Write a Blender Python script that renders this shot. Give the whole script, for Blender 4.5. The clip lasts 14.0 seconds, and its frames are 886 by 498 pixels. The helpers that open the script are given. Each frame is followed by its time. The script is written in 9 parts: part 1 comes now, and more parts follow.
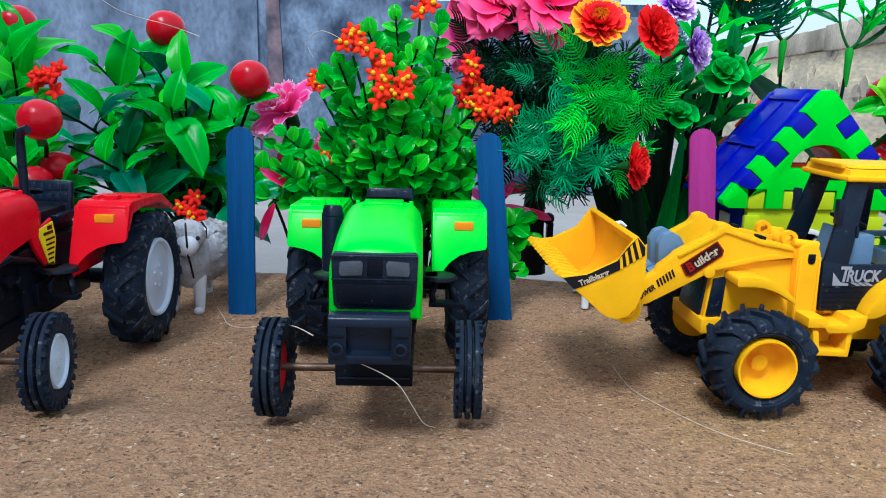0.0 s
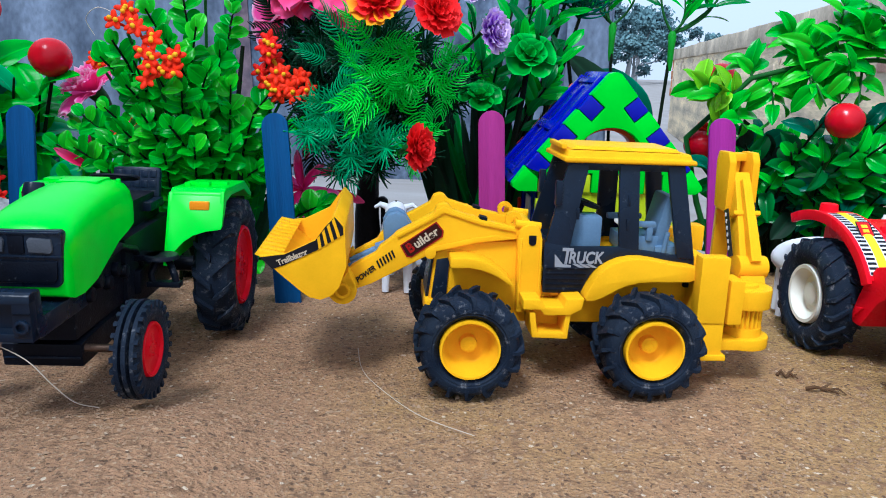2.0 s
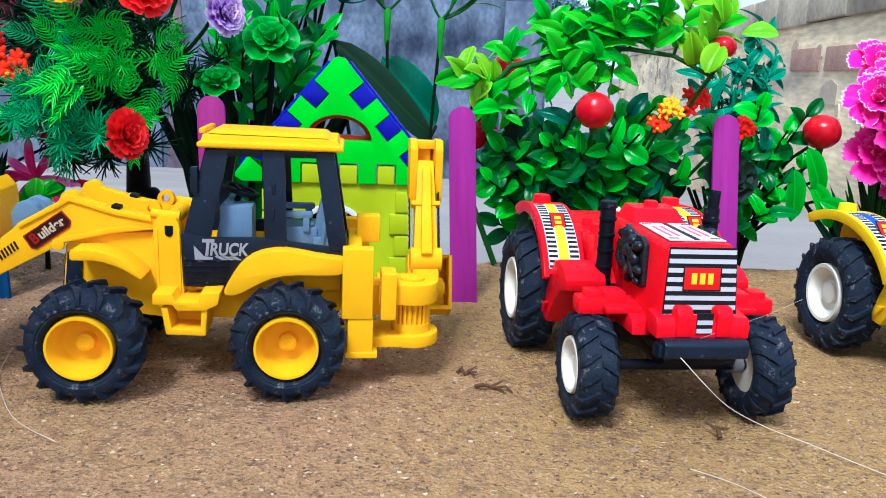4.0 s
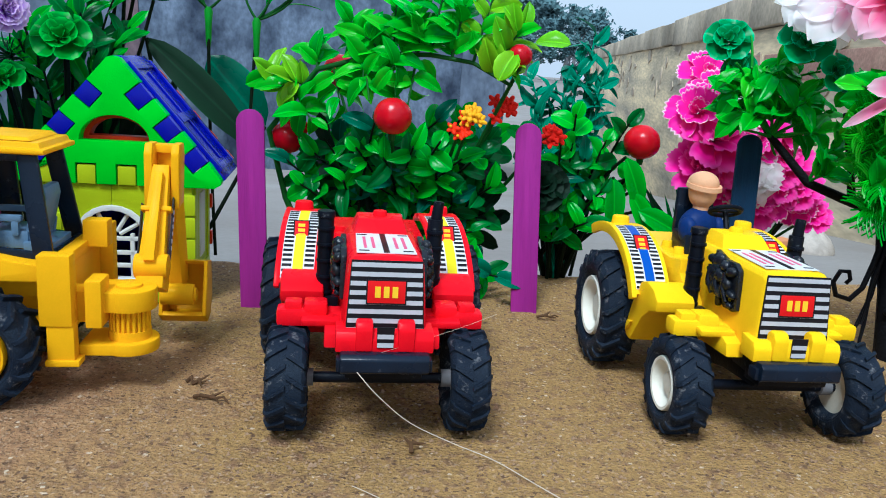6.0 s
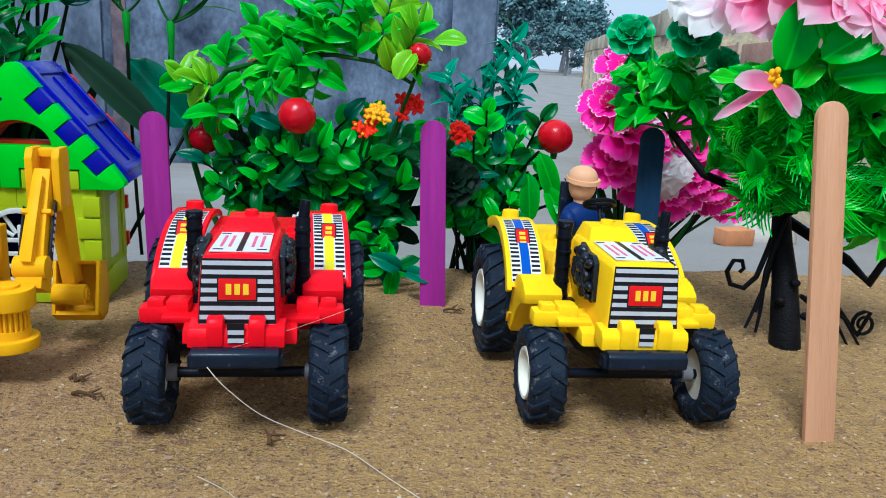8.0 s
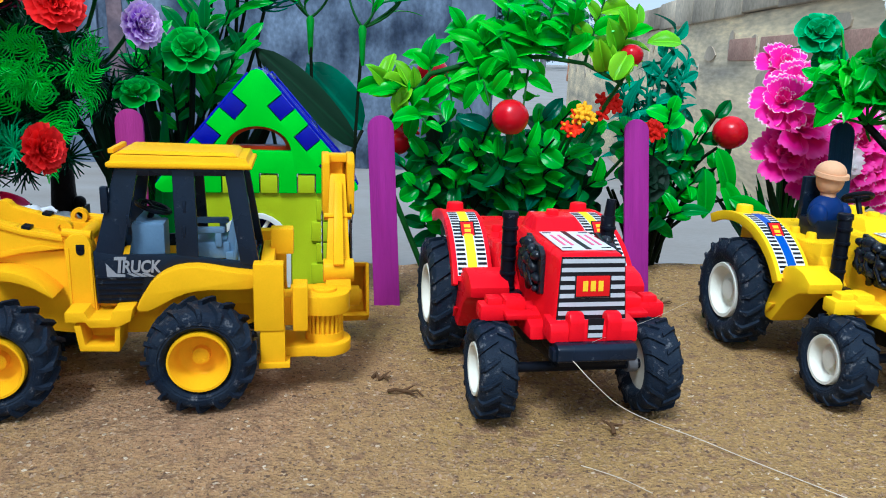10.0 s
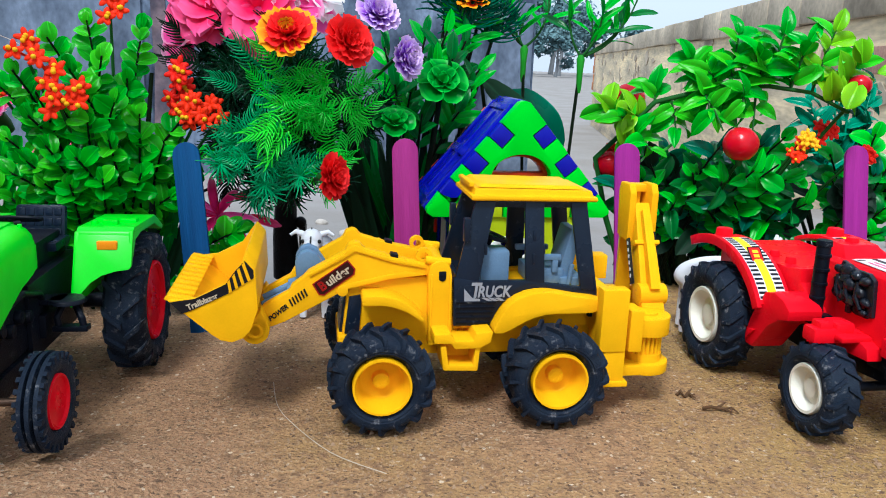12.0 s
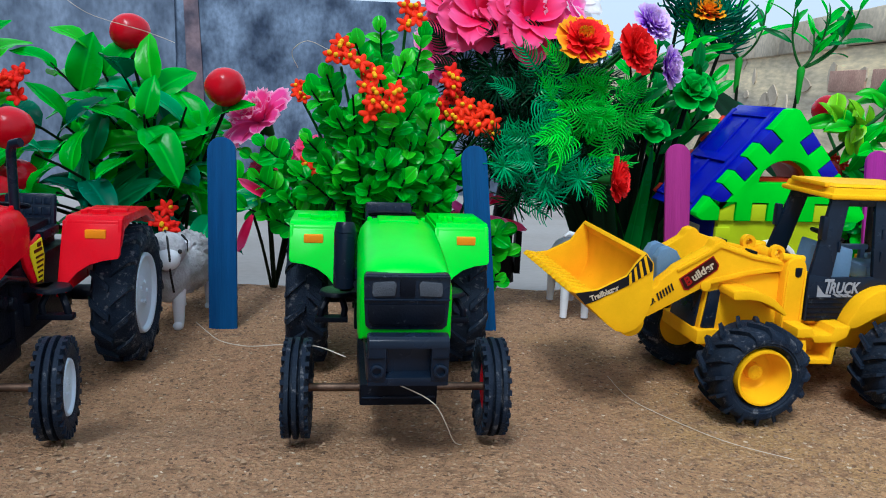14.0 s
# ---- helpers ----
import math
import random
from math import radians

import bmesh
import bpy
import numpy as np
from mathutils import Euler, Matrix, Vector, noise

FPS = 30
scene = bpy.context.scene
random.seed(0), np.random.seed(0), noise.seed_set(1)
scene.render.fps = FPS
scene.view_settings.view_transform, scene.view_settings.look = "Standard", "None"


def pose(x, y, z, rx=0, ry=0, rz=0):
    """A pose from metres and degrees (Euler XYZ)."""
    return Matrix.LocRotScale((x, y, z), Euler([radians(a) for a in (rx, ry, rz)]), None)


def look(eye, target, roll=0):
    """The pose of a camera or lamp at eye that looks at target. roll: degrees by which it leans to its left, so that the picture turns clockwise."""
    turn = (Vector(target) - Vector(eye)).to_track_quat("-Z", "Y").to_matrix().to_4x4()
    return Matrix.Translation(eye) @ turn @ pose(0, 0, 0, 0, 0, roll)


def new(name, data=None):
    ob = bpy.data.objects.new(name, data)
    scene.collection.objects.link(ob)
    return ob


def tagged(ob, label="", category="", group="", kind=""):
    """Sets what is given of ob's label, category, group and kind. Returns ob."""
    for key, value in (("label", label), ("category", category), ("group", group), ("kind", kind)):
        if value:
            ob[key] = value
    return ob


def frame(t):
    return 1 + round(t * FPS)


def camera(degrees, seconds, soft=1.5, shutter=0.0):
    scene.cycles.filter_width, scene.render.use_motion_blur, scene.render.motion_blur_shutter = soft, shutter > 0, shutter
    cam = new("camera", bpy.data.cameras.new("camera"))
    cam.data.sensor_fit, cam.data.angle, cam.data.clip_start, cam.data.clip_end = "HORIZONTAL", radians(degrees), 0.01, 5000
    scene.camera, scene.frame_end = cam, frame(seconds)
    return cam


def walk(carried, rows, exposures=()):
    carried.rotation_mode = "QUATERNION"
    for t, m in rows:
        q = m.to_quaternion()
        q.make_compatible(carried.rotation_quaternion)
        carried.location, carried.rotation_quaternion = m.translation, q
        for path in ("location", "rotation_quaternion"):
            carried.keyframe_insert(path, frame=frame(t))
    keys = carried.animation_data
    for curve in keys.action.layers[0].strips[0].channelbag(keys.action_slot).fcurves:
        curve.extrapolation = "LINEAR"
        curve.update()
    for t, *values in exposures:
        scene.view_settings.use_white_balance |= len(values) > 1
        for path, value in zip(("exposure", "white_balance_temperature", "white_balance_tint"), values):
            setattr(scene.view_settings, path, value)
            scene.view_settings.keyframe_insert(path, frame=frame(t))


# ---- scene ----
cam = camera(59.3, 14.0, 1.0)
PATH = [
    (0, (0.031, 0.02, 0.093), (-0.036, 1.973, -0.333), 1.4),
    (0.5, (0.051, 0.022, 0.092), (-0.005, 1.975, -0.336), 1.0),
    (1, (0.073, 0.022, 0.09), (0.03, 1.973, -0.351), 1.4),
    (1.5, (0.095, 0.025, 0.09), (0.032, 1.972, -0.363), 1.6),
    (2, (0.11, 0.025, 0.092), (0.072, 1.973, -0.361), 1.9),
    (2.5, (0.131, 0.027, 0.091), (0.128, 1.97, -0.38), 2.4),
    (3, (0.153, 0.029, 0.091), (0.173, 1.971, -0.388), 2.2),
    (3.5, (0.174, 0.033, 0.091), (0.2, 1.978, -0.376), 2.6),
    (4, (0.2, 0.038, 0.091), (0.261, 1.984, -0.367), 2.6),
    (4.2, (0.209, 0.037, 0.091), (0.274, 1.98, -0.379), 2.8),
    (6.3, (0.283, 0.04, 0.099), (0.412, 1.983, -0.356), 4.0),
    (6.5, (0.29, 0.038, 0.1), (0.423, 1.981, -0.352), 3.9),
    (7, (0.308, 0.032, 0.102), (0.42, 1.973, -0.367), 3.4),
    (7.2, (0.312, 0.032, 0.102), (0.425, 1.972, -0.368), 3.5),
    (7.7, (0.316, 0.032, 0.102), (0.432, 1.972, -0.37), 3.3),
    (9.3, (0.246, 0.033, 0.099), (0.369, 1.97, -0.383), 1.8),
    (9.5, (0.236, 0.033, 0.101), (0.377, 1.97, -0.375), 2.1),
    (10, (0.213, 0.03, 0.1), (0.389, 1.963, -0.382), 2.2),
    (10.5, (0.186, 0.029, 0.102), (0.362, 1.964, -0.37), 1.6),
    (11, (0.158, 0.026, 0.102), (0.298, 1.963, -0.377), 2.1),
    (11.5, (0.136, 0.024, 0.104), (0.279, 1.962, -0.371), 2.3),
    (12, (0.115, 0.023, 0.106), (0.258, 1.963, -0.359), 2.1),
    (12.5, (0.089, 0.021, 0.103), (0.234, 1.965, -0.343), 2.7),
    (13, (0.056, 0.021, 0.1), (0.247, 1.961, -0.346), 2.8),
    (13.5, (0.032, 0.019, 0.1), (0.216, 1.963, -0.332), 2.3),
    (14, (0.004, 0.02, 0.097), (0.148, 1.97, -0.322), 2.5),
]
walk(cam, [(t, look(eye, target, roll)) for t, eye, target, roll in PATH],
     [(0.0, 0.40, 5340, 5), (2.0, 0.33, 5300, 8), (3.0, 0.42, 5320, 10), (4.0, 0.54, 5380, 8), (6.5, 0.02, 5400, 2), (7.2, 0.02, 5400, 2), (9.5, 0.07, 5220, 1), (10.5, 0.31, 5280, 2), (11.5, 0.42, 5450, 6), (12.0, 0.34, 5750, 6), (12.5, 0.12, 5850, 5), (13.0, 0.10, 5600, 4), (14.0, 0.16, 5480, 4)])

# ---- sky and light: a soft, bright, hazy day in open shade ----
SUN_EL, SUN_AZ = 55.0, -24.0
world = bpy.data.worlds.new("sky")
scene.world = world
world.use_nodes = True
_wn = world.node_tree.nodes
_sky = _wn.new("ShaderNodeTexSky")
_sky.sky_type = 'NISHITA'
_sky.sun_disc = False
_sky.sun_elevation = radians(SUN_EL)
_sky.sun_rotation = radians(180 + SUN_AZ)
_sky.air_density, _sky.dust_density = 1.0, 4.0
_haze = _wn.new("ShaderNodeMix")
_haze.data_type = 'RGBA'
_haze.inputs[0].default_value = 0.65
_haze.inputs[7].default_value = (16.6, 18.2, 20.4, 1)
world.node_tree.links.new(_sky.outputs[0], _haze.inputs[6])
world.node_tree.links.new(_haze.outputs[2], _wn["Background"].inputs[0])
_wn["Background"].inputs[1].default_value = 0.056
sun = new("sun", bpy.data.lights.new("sun", 'SUN'))
sun.data.energy, sun.data.angle, sun.data.color = 3.5, radians(18), (1.0, 0.98, 0.94)
sun.matrix_world = look((0, 0, 0), (-math.sin(radians(SUN_AZ)) * math.cos(radians(SUN_EL)), math.cos(radians(SUN_AZ)) * math.cos(radians(SUN_EL)), -math.sin(radians(SUN_EL))))

# ---- materials ----
def surface(name, color, rough=0.45, var=0.12, scale=400.0, bump=0.15, bump_scale=1800.0, second=None, spread=0.5, by_object=0.0, metallic=0.0, translucent=0.0, coat=0.0, sheen_rough=0.1, spec=0.11, stretch=None, dust=None):
    """A procedural material: a base colour with blotches and grain, uneven gloss and fine relief."""
    m = bpy.data.materials.new(name)
    m.use_nodes = True
    n, l = m.node_tree.nodes, m.node_tree.links
    b = n["Principled BSDF"]
    co = n.new("ShaderNodeTexCoord")
    big = n.new("ShaderNodeTexNoise")
    big.inputs["Scale"].default_value, big.inputs["Detail"].default_value = scale * 0.25, 4
    fine = n.new("ShaderNodeTexNoise")
    fine.inputs["Scale"].default_value, fine.inputs["Detail"].default_value = bump_scale, 5
    way = co.outputs["Object"]
    if stretch:
        mp = n.new("ShaderNodeMapping")
        mp.inputs["Scale"].default_value = stretch
        l.new(way, mp.inputs[0])
        way = mp.outputs[0]
    for t in (big, fine):
        l.new(way, t.inputs["Vector"])
    ramp = n.new("ShaderNodeMapRange")
    ramp.inputs[1].default_value, ramp.inputs[2].default_value = 0.5 - spread * 0.35, 0.5 + spread * 0.35
    l.new(big.outputs[0], ramp.inputs[0])
    mix = n.new("ShaderNodeMix")
    mix.data_type = 'RGBA'
    other = second or tuple(c * (1 - 2 * var) for c in color)
    mix.inputs[6].default_value, mix.inputs[7].default_value = (*color, 1), (*other, 1)
    if by_object > 0:
        info = n.new("ShaderNodeObjectInfo")
        blend = n.new("ShaderNodeMix")
        blend.inputs[0].default_value = by_object
        l.new(ramp.outputs[0], blend.inputs[2])
        l.new(info.outputs["Random"], blend.inputs[3])
        l.new(blend.outputs[0], mix.inputs[0])
    else:
        l.new(ramp.outputs[0], mix.inputs[0])
    grain = n.new("ShaderNodeMix")
    grain.data_type, grain.blend_type = 'RGBA', 'MULTIPLY'
    grain.inputs[0].default_value = min(1.0, var * 2)
    l.new(mix.outputs[2], grain.inputs[6])
    l.new(fine.outputs[0], grain.inputs[7])
    bright = n.new("ShaderNodeVectorMath")
    bright.operation = 'SCALE'
    bright.inputs[3].default_value = 1.0 + min(1.0, var * 2) * 0.9
    l.new(grain.outputs[2], bright.inputs[0])
    body = bright.outputs[0]
    if dust:
        # scuffs and dust: sparse patches of fine noise
        scuff = n.new("ShaderNodeTexNoise")
        scuff.inputs["Scale"].default_value, scuff.inputs["Detail"].default_value = 330, 8
        scuff.inputs["Roughness"].default_value = 0.72
        l.new(co.outputs["Object"], scuff.inputs["Vector"])
        lim = n.new("ShaderNodeMapRange")
        lim.inputs[1].default_value, lim.inputs[2].default_value, lim.inputs[4].default_value = dust[1], dust[1] + 0.10, 0.85
        l.new(scuff.outputs[0], lim.inputs[0])
        dm = n.new("ShaderNodeMix")
        dm.data_type = 'RGBA'
        dm.inputs[7].default_value = (*dust[0], 1)
        l.new(lim.outputs[0], dm.inputs[0])
        l.new(body, dm.inputs[6])
        body = dm.outputs[2]
    l.new(body, b.inputs["Base Color"])
    rr = n.new("ShaderNodeMapRange")
    rr.inputs[3].default_value, rr.inputs[4].default_value = max(0.05, rough - sheen_rough), min(1.0, rough + sheen_rough)
    l.new(big.outputs[0], rr.inputs[0])
    l.new(rr.outputs[0], b.inputs["Roughness"])
    bp = n.new("ShaderNodeBump")
    bp.inputs["Strength"].default_value, bp.inputs["Distance"].default_value = bump, 0.0006
    l.new(fine.outputs[0], bp.inputs["Height"])
    l.new(bp.outputs[0], b.inputs["Normal"])
    b.inputs["Metallic"].default_value = metallic
    b.inputs["Specular IOR Level"].default_value = spec
    b.inputs["Coat Weight"].default_value = coat
    if translucent > 0:
        tr = n.new("ShaderNodeBsdfTranslucent")
        l.new(bright.outputs[0], tr.inputs[0])
        ms = n.new("ShaderNodeMixShader")
        ms.inputs[0].default_value = translucent
        l.new(b.outputs[0], ms.inputs[1])
        l.new(tr.outputs[0], ms.inputs[2])
        l.new(ms.outputs[0], n["Material Output"].inputs[0])
    return m


GREEN = surface("green_plastic", (0.035, 0.74, 0.004), 0.34, 0.06, bump=0.05, spec=0.4)
RED = surface("red_plastic", (0.72, 0.003, 0.014), 0.28, 0.06, bump=0.05, spec=0.06)
REDS = surface("bright_red_plastic", (0.82, 0.003, 0.014), 0.28, 0.06, bump=0.06, spec=0.06)
YELLOW = surface("yellow_plastic", (0.97, 0.60, 0.0002), 0.30, 0.04, bump=0.06, spec=0.03)
AMBERY = surface("golden_yellow_plastic", (0.88, 0.45, 0.0002), 0.32, 0.05, bump=0.06, spec=0.03)
BLACK = surface("black_plastic", (0.005, 0.007, 0.013), 0.38, 0.2, bump=0.2, spec=0.10, dust=((0.10, 0.11, 0.12), 0.61))
CABBLACK = surface("dark_blue_grey_plastic", (0.006, 0.013, 0.028), 0.28, 0.15, bump=0.08, spec=0.22, dust=((0.12, 0.14, 0.17), 0.625))
ENGINE = surface("glossy_black_plastic", (0.008, 0.011, 0.018), 0.26, 0.2, bump=0.3, spec=0.35)
RUBBER = surface("dusty_black_rubber", (0.007, 0.012, 0.024), 0.5, 0.3, 500, 0.6, 2200, second=(0.018, 0.026, 0.040), spread=0.6, spec=0.07, dust=((0.17, 0.17, 0.18), 0.56))
WHITE = surface("off_white_plastic", (0.74, 0.76, 0.74), 0.4, 0.05)
CREAM = surface("cream_plastic", (0.78, 0.76, 0.66), 0.42, 0.05)
GREYP = surface("blue_grey_plastic", (0.13, 0.22, 0.34), 0.42, 0.1)
STEEL = surface("worn_metal_rod", (0.16, 0.10, 0.07), 0.45, 0.3, metallic=0.7)
LAMP = surface("clear_lamp_plastic", (0.09, 0.10, 0.12), 0.18, 0.2, bump=0.4, bump_scale=4000)
ORANGE = surface("orange_lens", (0.95, 0.30, 0.008), 0.25, 0.05)
PAPERW = surface("white_sticker", (0.72, 0.72, 0.74), 0.35, 0.05)
PAPERT = surface("tan_print", (0.56, 0.46, 0.32), 0.4, 0.1)
PAPERB = surface("black_sticker", (0.012, 0.011, 0.014), 0.35, 0.1, spec=0.12)
PAPERY = surface("yellow_sticker", (0.86, 0.78, 0.008), 0.35, 0.05)
PAPERBL = surface("blue_sticker", (0.01, 0.08, 0.42), 0.35, 0.05)
PAPERR = surface("red_sticker", (0.66, 0.008, 0.01), 0.35, 0.05)
PAPERD = surface("dark_red_print", (0.30, 0.010, 0.008), 0.35, 0.05)
PRINTG = surface("grey_print", (0.30, 0.31, 0.34), 0.35, 0.1)
PAPERG = surface("gold_print", (0.88, 0.56, 0.02), 0.35, 0.05)
PINKP = surface("pink_print", (0.75, 0.12, 0.25), 0.35, 0.05)
SILVER = surface("silver_print", (0.50, 0.51, 0.55), 0.35, 0.05)
BUSH = surface("smoky_grey_plastic", (0.16, 0.16, 0.17), 0.35, 0.1)
BROWNST = surface("dark_brown_sticker", (0.035, 0.008, 0.006), 0.3, 0.1)


# ---- mesh tools (millimetres inside a thing) ----
def box(bm, c, s, m=None):
    r = bmesh.ops.create_cube(bm, size=1.0, matrix=(m or Matrix()) @ Matrix.Translation(c) @ Matrix.Diagonal((*s, 1)))
    return r["verts"]


def prism(bm, pts, lo, hi, axis="y", m=None):
    """A polygon pulled along an axis: (x, z) along y, (y, z) along x, (x, y) along z."""
    m = m or Matrix()
    put = {"y": lambda u, v, w: (u, w, v), "x": lambda u, v, w: (w, u, v), "z": lambda u, v, w: (u, v, w)}[axis]
    a = [bm.verts.new(m @ Vector(put(u, v, lo))) for u, v in pts]
    b = [bm.verts.new(m @ Vector(put(u, v, hi))) for u, v in pts]
    bm.faces.new(a)
    bm.faces.new(list(reversed(b)))
    for i in range(len(pts)):
        j = (i + 1) % len(pts)
        bm.faces.new((a[j], a[i], b[i], b[j]))
    return a + b


def rings(bm, loops, cap=True, close=True):
    """A skin over loops of equally many points."""
    vs = [[bm.verts.new(p) for p in loop] for loop in loops]
    k = len(vs[0])
    for a, b in zip(vs, vs[1:]):
        for i in range(k if close else k - 1):
            j = (i + 1) % k
            bm.faces.new((a[i], a[j], b[j], b[i]))
    if cap:
        bm.faces.new(list(reversed(vs[0])))
        bm.faces.new(vs[-1])
    return [v for loop in vs for v in loop]


def aim(a, b):
    d = Vector(b) - Vector(a)
    return Matrix.Translation(a) @ d.to_track_quat("Z", "Y").to_matrix().to_4x4(), d.length


def cyl(bm, a, b, r, r2=None, seg=18):
    m, h = aim(a, b)
    r2 = r if r2 is None else r2
    return rings(bm, [[m @ Vector((q * math.cos(2 * math.pi * i / seg), q * math.sin(2 * math.pi * i / seg), z)) for i in range(seg)] for q, z in ((r, 0), (r2, h))])


def tube(bm, pts, r0, r1=None, seg=7, steps=None):
    pts = [Vector(p) for p in pts]
    if steps and len(pts) == 3:
        a, c, b = pts
        pts = [a * (1 - t) ** 2 + c * 2 * t * (1 - t) + b * t * t for t in [i / steps for i in range(steps + 1)]]
    r1 = r0 if r1 is None else r1
    ref = Vector((0.31, 0.9, 0.27))
    loops = []
    for i, p in enumerate(pts):
        d = (pts[min(i + 1, len(pts) - 1)] - pts[max(i - 1, 0)]).normalized()
        u = d.cross(ref).normalized()
        v = d.cross(u)
        q = r0 + (r1 - r0) * i / (len(pts) - 1)
        loops.append([p + u * q * math.cos(2 * math.pi * k / seg) + v * q * math.sin(2 * math.pi * k / seg) for k in range(seg)])
    return rings(bm, loops)


def lathe(bm, prof, m=None, seg=36, close=False):
    """(along, radius) turned about the x axis."""
    m = m or Matrix()
    loops = [[m @ Vector((a, r * math.cos(2 * math.pi * i / seg), r * math.sin(2 * math.pi * i / seg))) for i in range(seg)] for a, r in prof]
    if close:
        loops.append(loops[0])
        vs = [[bm.verts.new(p) for p in loop] for loop in loops[:-1]]
        vs.append(vs[0])
        for a, b in zip(vs, vs[1:]):
            for i in range(seg):
                j = (i + 1) % seg
                bm.faces.new((a[i], a[j], b[j], b[i]))
        return
    rings(bm, loops)


def ball(bm, c, r, s=(1, 1, 1), u=18, v=12, m=None):
    return bmesh.ops.create_uvsphere(bm, u_segments=u, v_segments=v, radius=r, matrix=(m or Matrix()) @ Matrix.Translation(c) @ Matrix.Diagonal((*s, 1)))["verts"]


def mesh_of(name, bm, material, bevel=0.0, smooth=38):
    mats = material if isinstance(material, (list, tuple)) else [material]
    bmesh.ops.recalc_face_normals(bm, faces=bm.faces)
    if bevel > 0:
        es = [e for e in bm.edges if len(e.link_faces) == 2 and e.calc_face_angle(0) > 0.45]
        bmesh.ops.bevel(bm, geom=es, offset=bevel, segments=2, affect='EDGES', profile=0.6, clamp_overlap=True)
    bm.transform(Matrix.Scale(0.001, 4))
    me = bpy.data.meshes.new(name)
    bm.to_mesh(me)
    bm.free()
    for mt in mats:
        me.materials.append(mt)
    me.polygons.foreach_set("use_smooth", [True] * len(me.polygons))
    me.set_sharp_from_angle(angle=radians(smooth))
    return me


def mm(x, y, z, rx=0, ry=0, rz=0):
    return pose(x * 0.001, y * 0.001, z * 0.001, rx, ry, rz)


def place(name, me, parent, at=None, label=""):
    ob = new(name, me)
    ob.parent = parent
    if at is not None:
        ob.matrix_basis = at
    return tagged(ob, label)


def part(name, bm, material, parent, label="", bevel=0.0, at=None, smooth=38):
    return place(name, mesh_of(name, bm, material, bevel, smooth), parent, at, label)


def thing(name, m, label, category, group="", kind=""):
    ob = new(name)
    ob.empty_display_size = 0.01
    ob.matrix_basis = m
    return tagged(ob, label, category, group, kind)


def single(name, bm, material, m, label, category, group="", kind="", bevel=0.0, smooth=38):
    ob = new(name, mesh_of(name, bm, material, bevel, smooth))
    ob.matrix_basis = m
    return tagged(ob, label, category, group, kind)


def letters(name, text, size, material, parent, at, label="", stretch=1.0, shear=0.0):
    """Raised print with the built-in font, standing in the local xz plane."""
    cu = bpy.data.curves.new(name, 'FONT')
    cu.body, cu.size, cu.extrude, cu.align_x, cu.align_y, cu.shear = text, size * 0.001, 0.00008, 'CENTER', 'CENTER', shear
    cu.offset = 0.00003 * size
    tmp = new(name + "_tmp", cu)
    bpy.context.view_layer.update()
    me = bpy.data.meshes.new_from_object(tmp.evaluated_get(bpy.context.evaluated_depsgraph_get()))
    bpy.data.objects.remove(tmp)
    me.materials.clear()
    me.materials.append(material)
    me.transform(pose(0, 0, 0, 90, 0, 0) @ Matrix.Diagonal((stretch, 1, 1, 1)))
    return place(name, me, parent, at, label)


def B():
    return bmesh.new()

